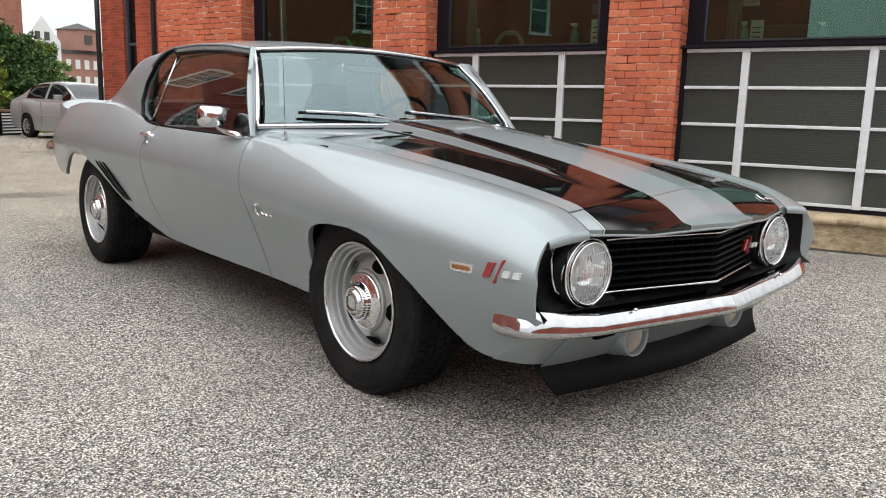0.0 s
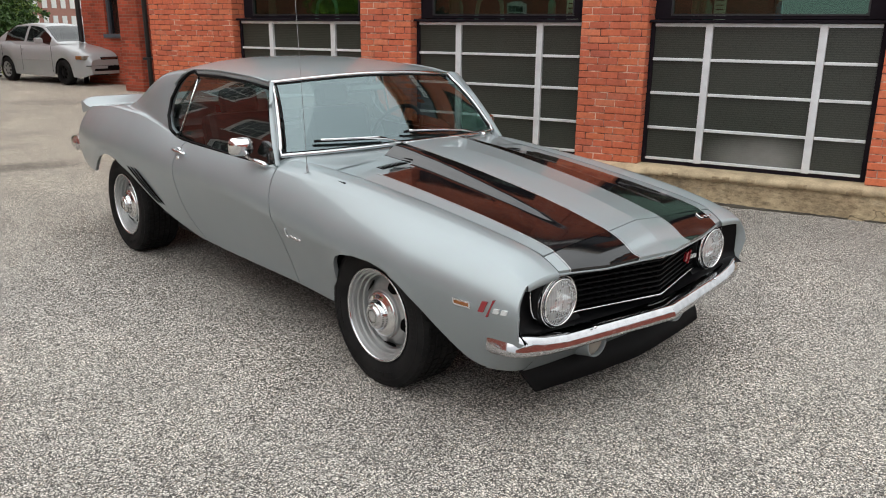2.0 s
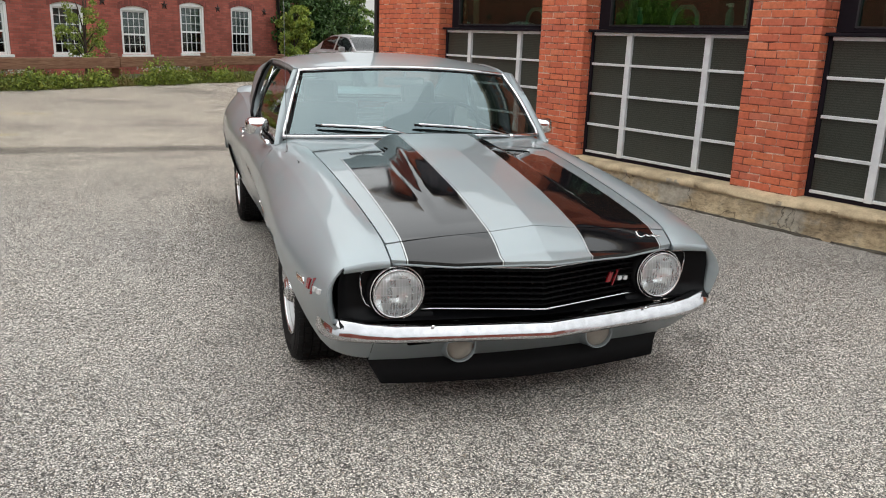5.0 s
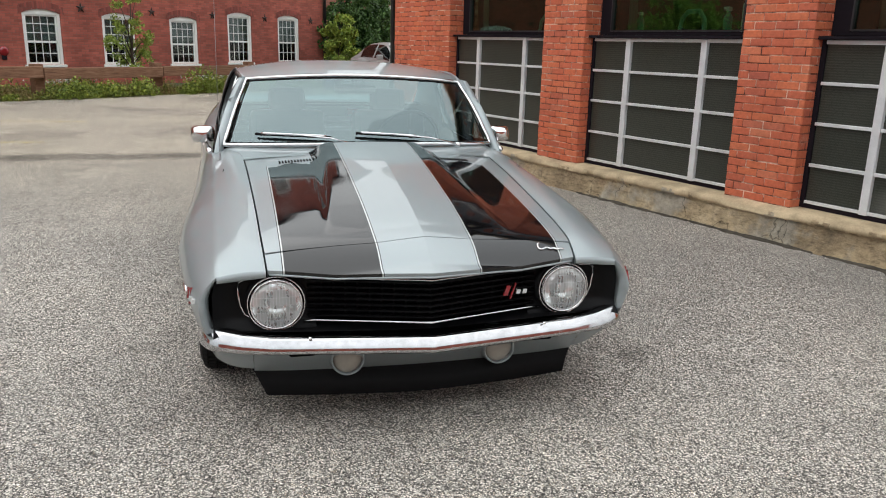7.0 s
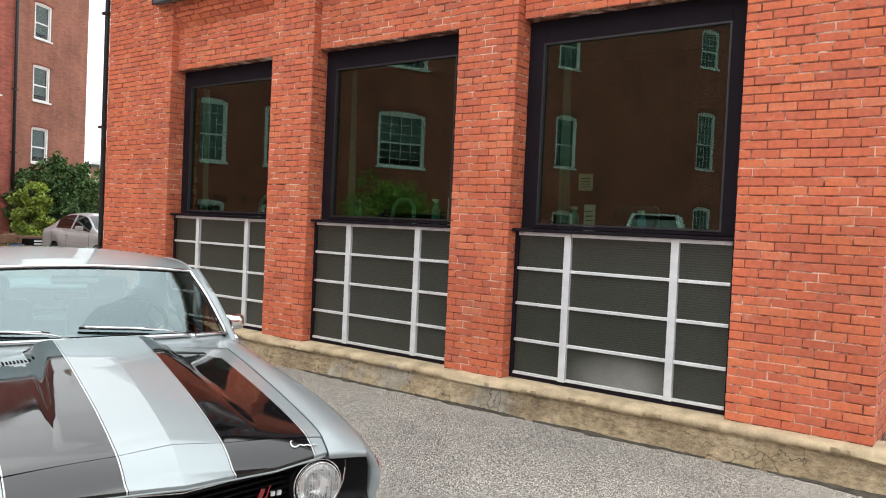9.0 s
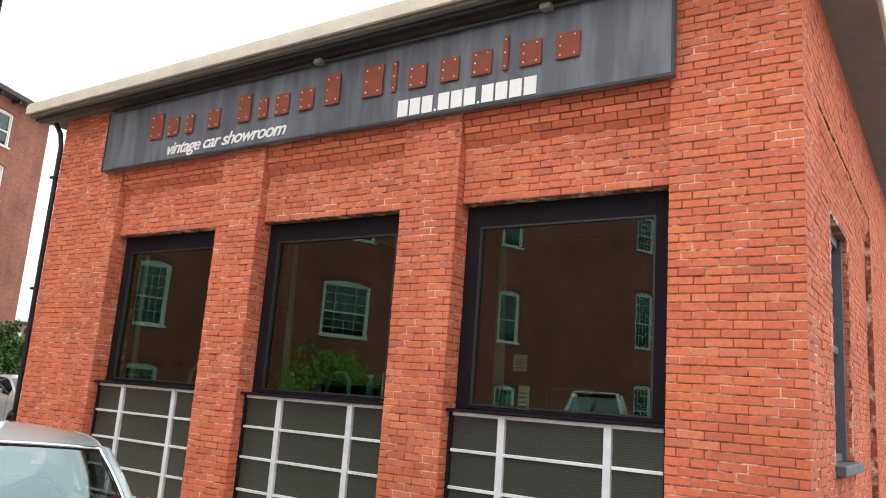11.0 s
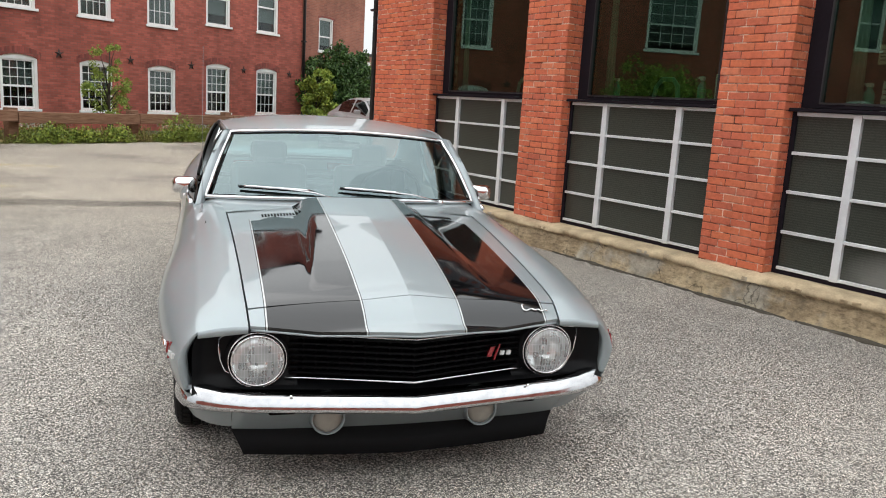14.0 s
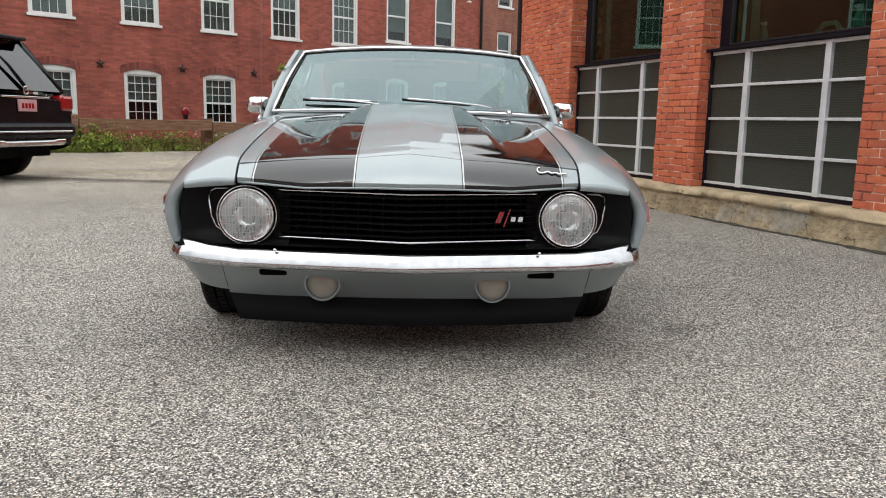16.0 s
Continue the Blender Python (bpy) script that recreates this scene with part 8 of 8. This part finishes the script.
bm = bmesh.new()
add_grid(bm, gh_rows, skip=lambda i, j: gh_kind(i, j) != 0)
part("cabin_shell", bm, SEDANPAINT, sedan)
for nm, kd, jj in (("windshield", 1, range(12)), ("rear_window", 3, range(12)), ("side_window", 2, range(0, 6)), ("side_window", 2, range(6, 12))):
    bm = bmesh.new()
    add_grid(bm, gh_rows, skip=lambda i, j: gh_kind(i, j) != kd or j not in jj)
    bmesh.ops.delete(bm, geom=[v for v in bm.verts if not v.link_faces], context="VERTS")
    part(nm, bm, SEDANGLASS, sedan).visible_shadow = False
for sx in (-1, 1):
    part("side_mirror", box((sx * 0.98 - 0.09, 1.42, 0.96), (sx * 0.98 + 0.09, 1.54, 1.09), 0.03), SEDANPAINT, sedan)
    part("head_lamp", box((sx * 0.60 - 0.16, 0.02 + 0.05, 0.60), (sx * 0.60 + 0.17, 0.26, 0.70), 0.03), MILKY, sedan, "clear sedan head lamp")
    part("turn_lamp", box((sx * 0.775 - 0.03, 0.13, 0.605), (sx * 0.775 + 0.028, 0.34, 0.695), 0.02), AMBER, sedan, "amber corner lamp")
    for yy in (2.45, 3.25):
        part("door_handle", box((sx * 0.852 - 0.012, yy, 0.80), (sx * 0.852 + 0.012, yy + 0.14, 0.83), 0.006), SEDANPAINT, sedan)
    # thin black strips drawn on the flank for the shade in the door gaps
    for yy in (1.22, 2.53, 3.42):
        part("door_gap", box((sx * 0.8455 - 0.002, yy, 0.30), (sx * 0.8455 + 0.002, yy + 0.008, 0.90)), GAPSHADE, sedan)
    part("rub_strip", box((sx * 0.848 - 0.008, 1.25, 0.555), (sx * 0.848 + 0.008, 3.0, 0.585), 0.004), SEDANPAINT, sedan)
part("cabin_trim", box((-0.70, 1.35, 0.80), (0.70, 3.6, 0.945)), CABIN, sedan)
for x in (-0.35, 0.35):
    part("seat", box((x - 0.22, 2.3, 0.94), (x + 0.22, 2.42, 1.28), 0.05), CABIN, sedan)
part("underbody", box((-0.60, 0.35, 0.22), (0.60, 3.95, 0.66)), UNDER, sedan)
grl = part("grille", box((-0.36, -0.005, 0.60), (0.36, 0.10, 0.665), 0.012), BLACKTRIM, sedan)
part("grille_bar", box((-0.33, -0.014, 0.628), (0.33, 0.02, 0.642), 0.004), CHROME, sedan)
part("lower_intake", box((-0.55, -0.010, 0.34), (0.55, 0.10, 0.40), 0.015), BLACKTRIM, sedan)
part("bumper_strip", box((-0.70, 0.000, 0.455), (0.70, 0.12, 0.475), 0.006), BLACKTRIM, sedan)
part("plate_mount", box((-0.20, -0.022, 0.36), (0.20, 0.0, 0.46), 0.006), MATTBLACK, sedan)
for x in (-0.68, 0.68):
    sgn = 1 if x > 0 else -1
    road_wheel(sedan, sgn * 0.815, 0.86, 0.295, MATTBLACK)
    road_wheel(sedan, sgn * 0.815, 3.33, 0.295, RIMSILVER)

# black sport utility, tail towards the yard
SUVPAINT = plain("black_car_paint", (0.005, 0.005, 0.007), 0.22, coat=0.08, wear=0.1, spec=0.2)
DARKGLASS = glass_mat("privacy_glass", (0.05, 0.055, 0.055), 0.10)


def make_suv(name, label, m, paint):
    c = thing(name, label, "car", m)
    tp = curve_of([0, 0.06, 0.35, 1.5, 3.2, 3.6, 4.5, 4.8], [0.98, 1.02, 1.06, 1.10, 1.10, 1.06, 0.98, 0.72])
    lw = curve_of([0, 0.3, 4.4, 4.8], [0.42, 0.34, 0.30, 0.36])
    hf = curve_of([0, 0.10, 0.4, 2.5, 4.2, 4.8], [0.86, 0.92, 0.96, 0.965, 0.94, 0.78])
    loft_body(c, "body", np.linspace(0, 4.8, 90), tp, lw, hf, paint, ((0.95, 0.42), (3.85, 0.42)))
    P = cabin_mesh((3.65, 2.75, 0.55, 0.10), 0.84, 0.66, 1.08, 1.70)
    bm = bmesh.new()
    rows = [[Vector(((0.62 + 0.08 * min(1, 3 * v)) * u, 0.46 + 2.41 * v, 1.70 + 0.07 * (1 - abs(u) ** 2.5) * (0.6 + 0.4 * math.sin(math.pi * v)))) for v in np.linspace(0, 1, 9)] for u in np.linspace(-1, 1, 9)]
    add_grid(bm, rows, flip=True)
    bmesh.ops.solidify(bm, geom=bm.faces[:], thickness=-0.04)
    part("roof", bm, paint, c)
    for sx in (-1, 1):
        for foot, head, r in ((Vector((sx * 0.84, 0.12, 1.04)), Vector((sx * 0.62, 0.56, 1.70)), 0.07), (P[sx][0], P[sx][1], 0.045), (Vector((sx * 0.84, 1.9, 1.06)), Vector((sx * 0.68, 1.9, 1.70)), 0.05)):
            bm = bmesh.new()
            add_tube(bm, [foot, head], r, 8)
            part("pillar", bm, paint, c)
        for q in ([(0.34, 0.66), (1.85, 1.85)], [(1.95, 1.95), (3.45, 2.72)]):
            (a0, a1), (b0, b1) = q
            o = quad_part("side_window", [Vector((sx * 0.835, a0, 1.08)), Vector((sx * 0.675, a1, 1.68)), Vector((sx * 0.675, b1, 1.68)), Vector((sx * 0.835, b0, 1.08))], DARKGLASS, c)
        quad_part("rear_pillar", [Vector((sx * 0.755, 0.075, 1.06)), Vector((sx * 0.575, 0.49, 1.70)), Vector((sx * 0.68, 0.68, 1.70)), Vector((sx * 0.845, 0.36, 1.06))], paint, c, 0.01)
        lamp = part("tail_lamp", box((sx * 0.775 - 0.125, -0.03, 0.84), (sx * 0.775 + 0.115, 0.16, 1.04), 0.04), REDLENS, c, "red wrap-round tail lamp")
        bm = bmesh.new()
        add_tube(bm, [(sx * 0.60, 0.75, 1.77), (sx * 0.63, 1.2, 1.82), (sx * 0.62, 2.5, 1.80)], 0.022, 8)
        part("roof_rail", bm, BLACKTRIM, c)
        part("exhaust_tip", box((sx * 0.55 - 0.10, -0.06, 0.44), (sx * 0.55 + 0.10, 0.06, 0.50), 0.015), CHROME, c)
        road_wheel(c, sx * 0.90, 0.95, 0.375, RIMSILVER)
        road_wheel(c, sx * 0.90, 3.85, 0.375, RIMSILVER)
    part("underbody", box((-0.68, 0.2, 0.28), (0.68, 4.5, 0.80)), UNDER, c)
    quad_part("rear_window", [Vector((-0.76, 0.07, 1.08)), Vector((0.76, 0.07, 1.08)), Vector((0.58, 0.49, 1.68)), Vector((-0.58, 0.49, 1.68))], DARKGLASS, c)
    part("tailgate_inner", box((-0.62, 0.60, 0.95), (0.62, 0.64, 1.64)), GAPSHADE, c)
    part("roof_spoiler", box((-0.585, 0.36, 1.690), (0.585, 0.66, 1.740), 0.02), paint, c)
    quad_part("windshield", [P[1][0], P[-1][0], P[-1][1], P[1][1]], WINDSHIELD, c)
    part("cabin_trim", box((-0.78, 0.5, 0.95), (0.78, 3.4, 1.075)), CABIN, c)
    part("tailgate_strip", box((-0.42, -0.022, 0.985), (0.42, 0.02, 1.010), 0.006), CHROME, c)
    part("bumper_strip", box((-0.80, -0.055, 0.58), (0.80, 0.05, 0.605), 0.01), CHROME, c)
    part("rear_bumper", box((-0.90, -0.045, 0.50), (0.90, 0.30, 0.70), 0.05), paint, c)
    part("skid_plate", box((-0.62, -0.058, 0.42), (0.62, 0.10, 0.49), 0.02), BRIGHT, c)
    pl = part("number_plate", box((-0.16, -0.030, 0.83), (0.16, -0.012, 0.97), 0.004), plain("pink_plate", (0.55, 0.30, 0.32), 0.5), c, "pale red number plate with plain bars")
    for k in range(4):
        part("plate_bar", box((-0.11 + 0.058 * k, -0.0335, 0.865), (-0.07 + 0.058 * k, -0.0305, 0.925)), REDLENS, pl)
    bm = bmesh.new()
    add_lathe(bm, [(0.035, 0.0), (0.045, 0.008), (0.055, 0.0)], 20, m=pose(0, -0.02, 1.075, 0, 0, -90))
    part("round_emblem", bm, CHROME, c)
    bm = bmesh.new()
    add_tube(bm, [(0.10, 0.05, 1.10), (0.02, 0.22, 1.38), (-0.06, 0.36, 1.56)], [0.026, 0.018, 0.010], 6)
    part("rear_wiper", bm, BLACKTRIM, c)
    return c


# local y runs forward from the tail here, so x is mirrored by the turn
sx_, sy_ = -0.985, 0.172
suv_m = Matrix(((sy_, sx_, 0, -4.68), (-sx_, sy_, 0, 6.20), (0, 0, 1, 0), (0, 0, 0, 1)))
make_suv("sport_utility", "glossy black sport utility parked tail-out by the timber rail", suv_m, SUVPAINT)
make_suv("sport_utility", "white sport utility parked across the yard", pose(-13.4, 1.95, ground_z(-15, 1.95), 0, 0, 90), plain("white_car_paint", (0.72, 0.73, 0.73), 0.2, coat=1.0, wear=0.05))
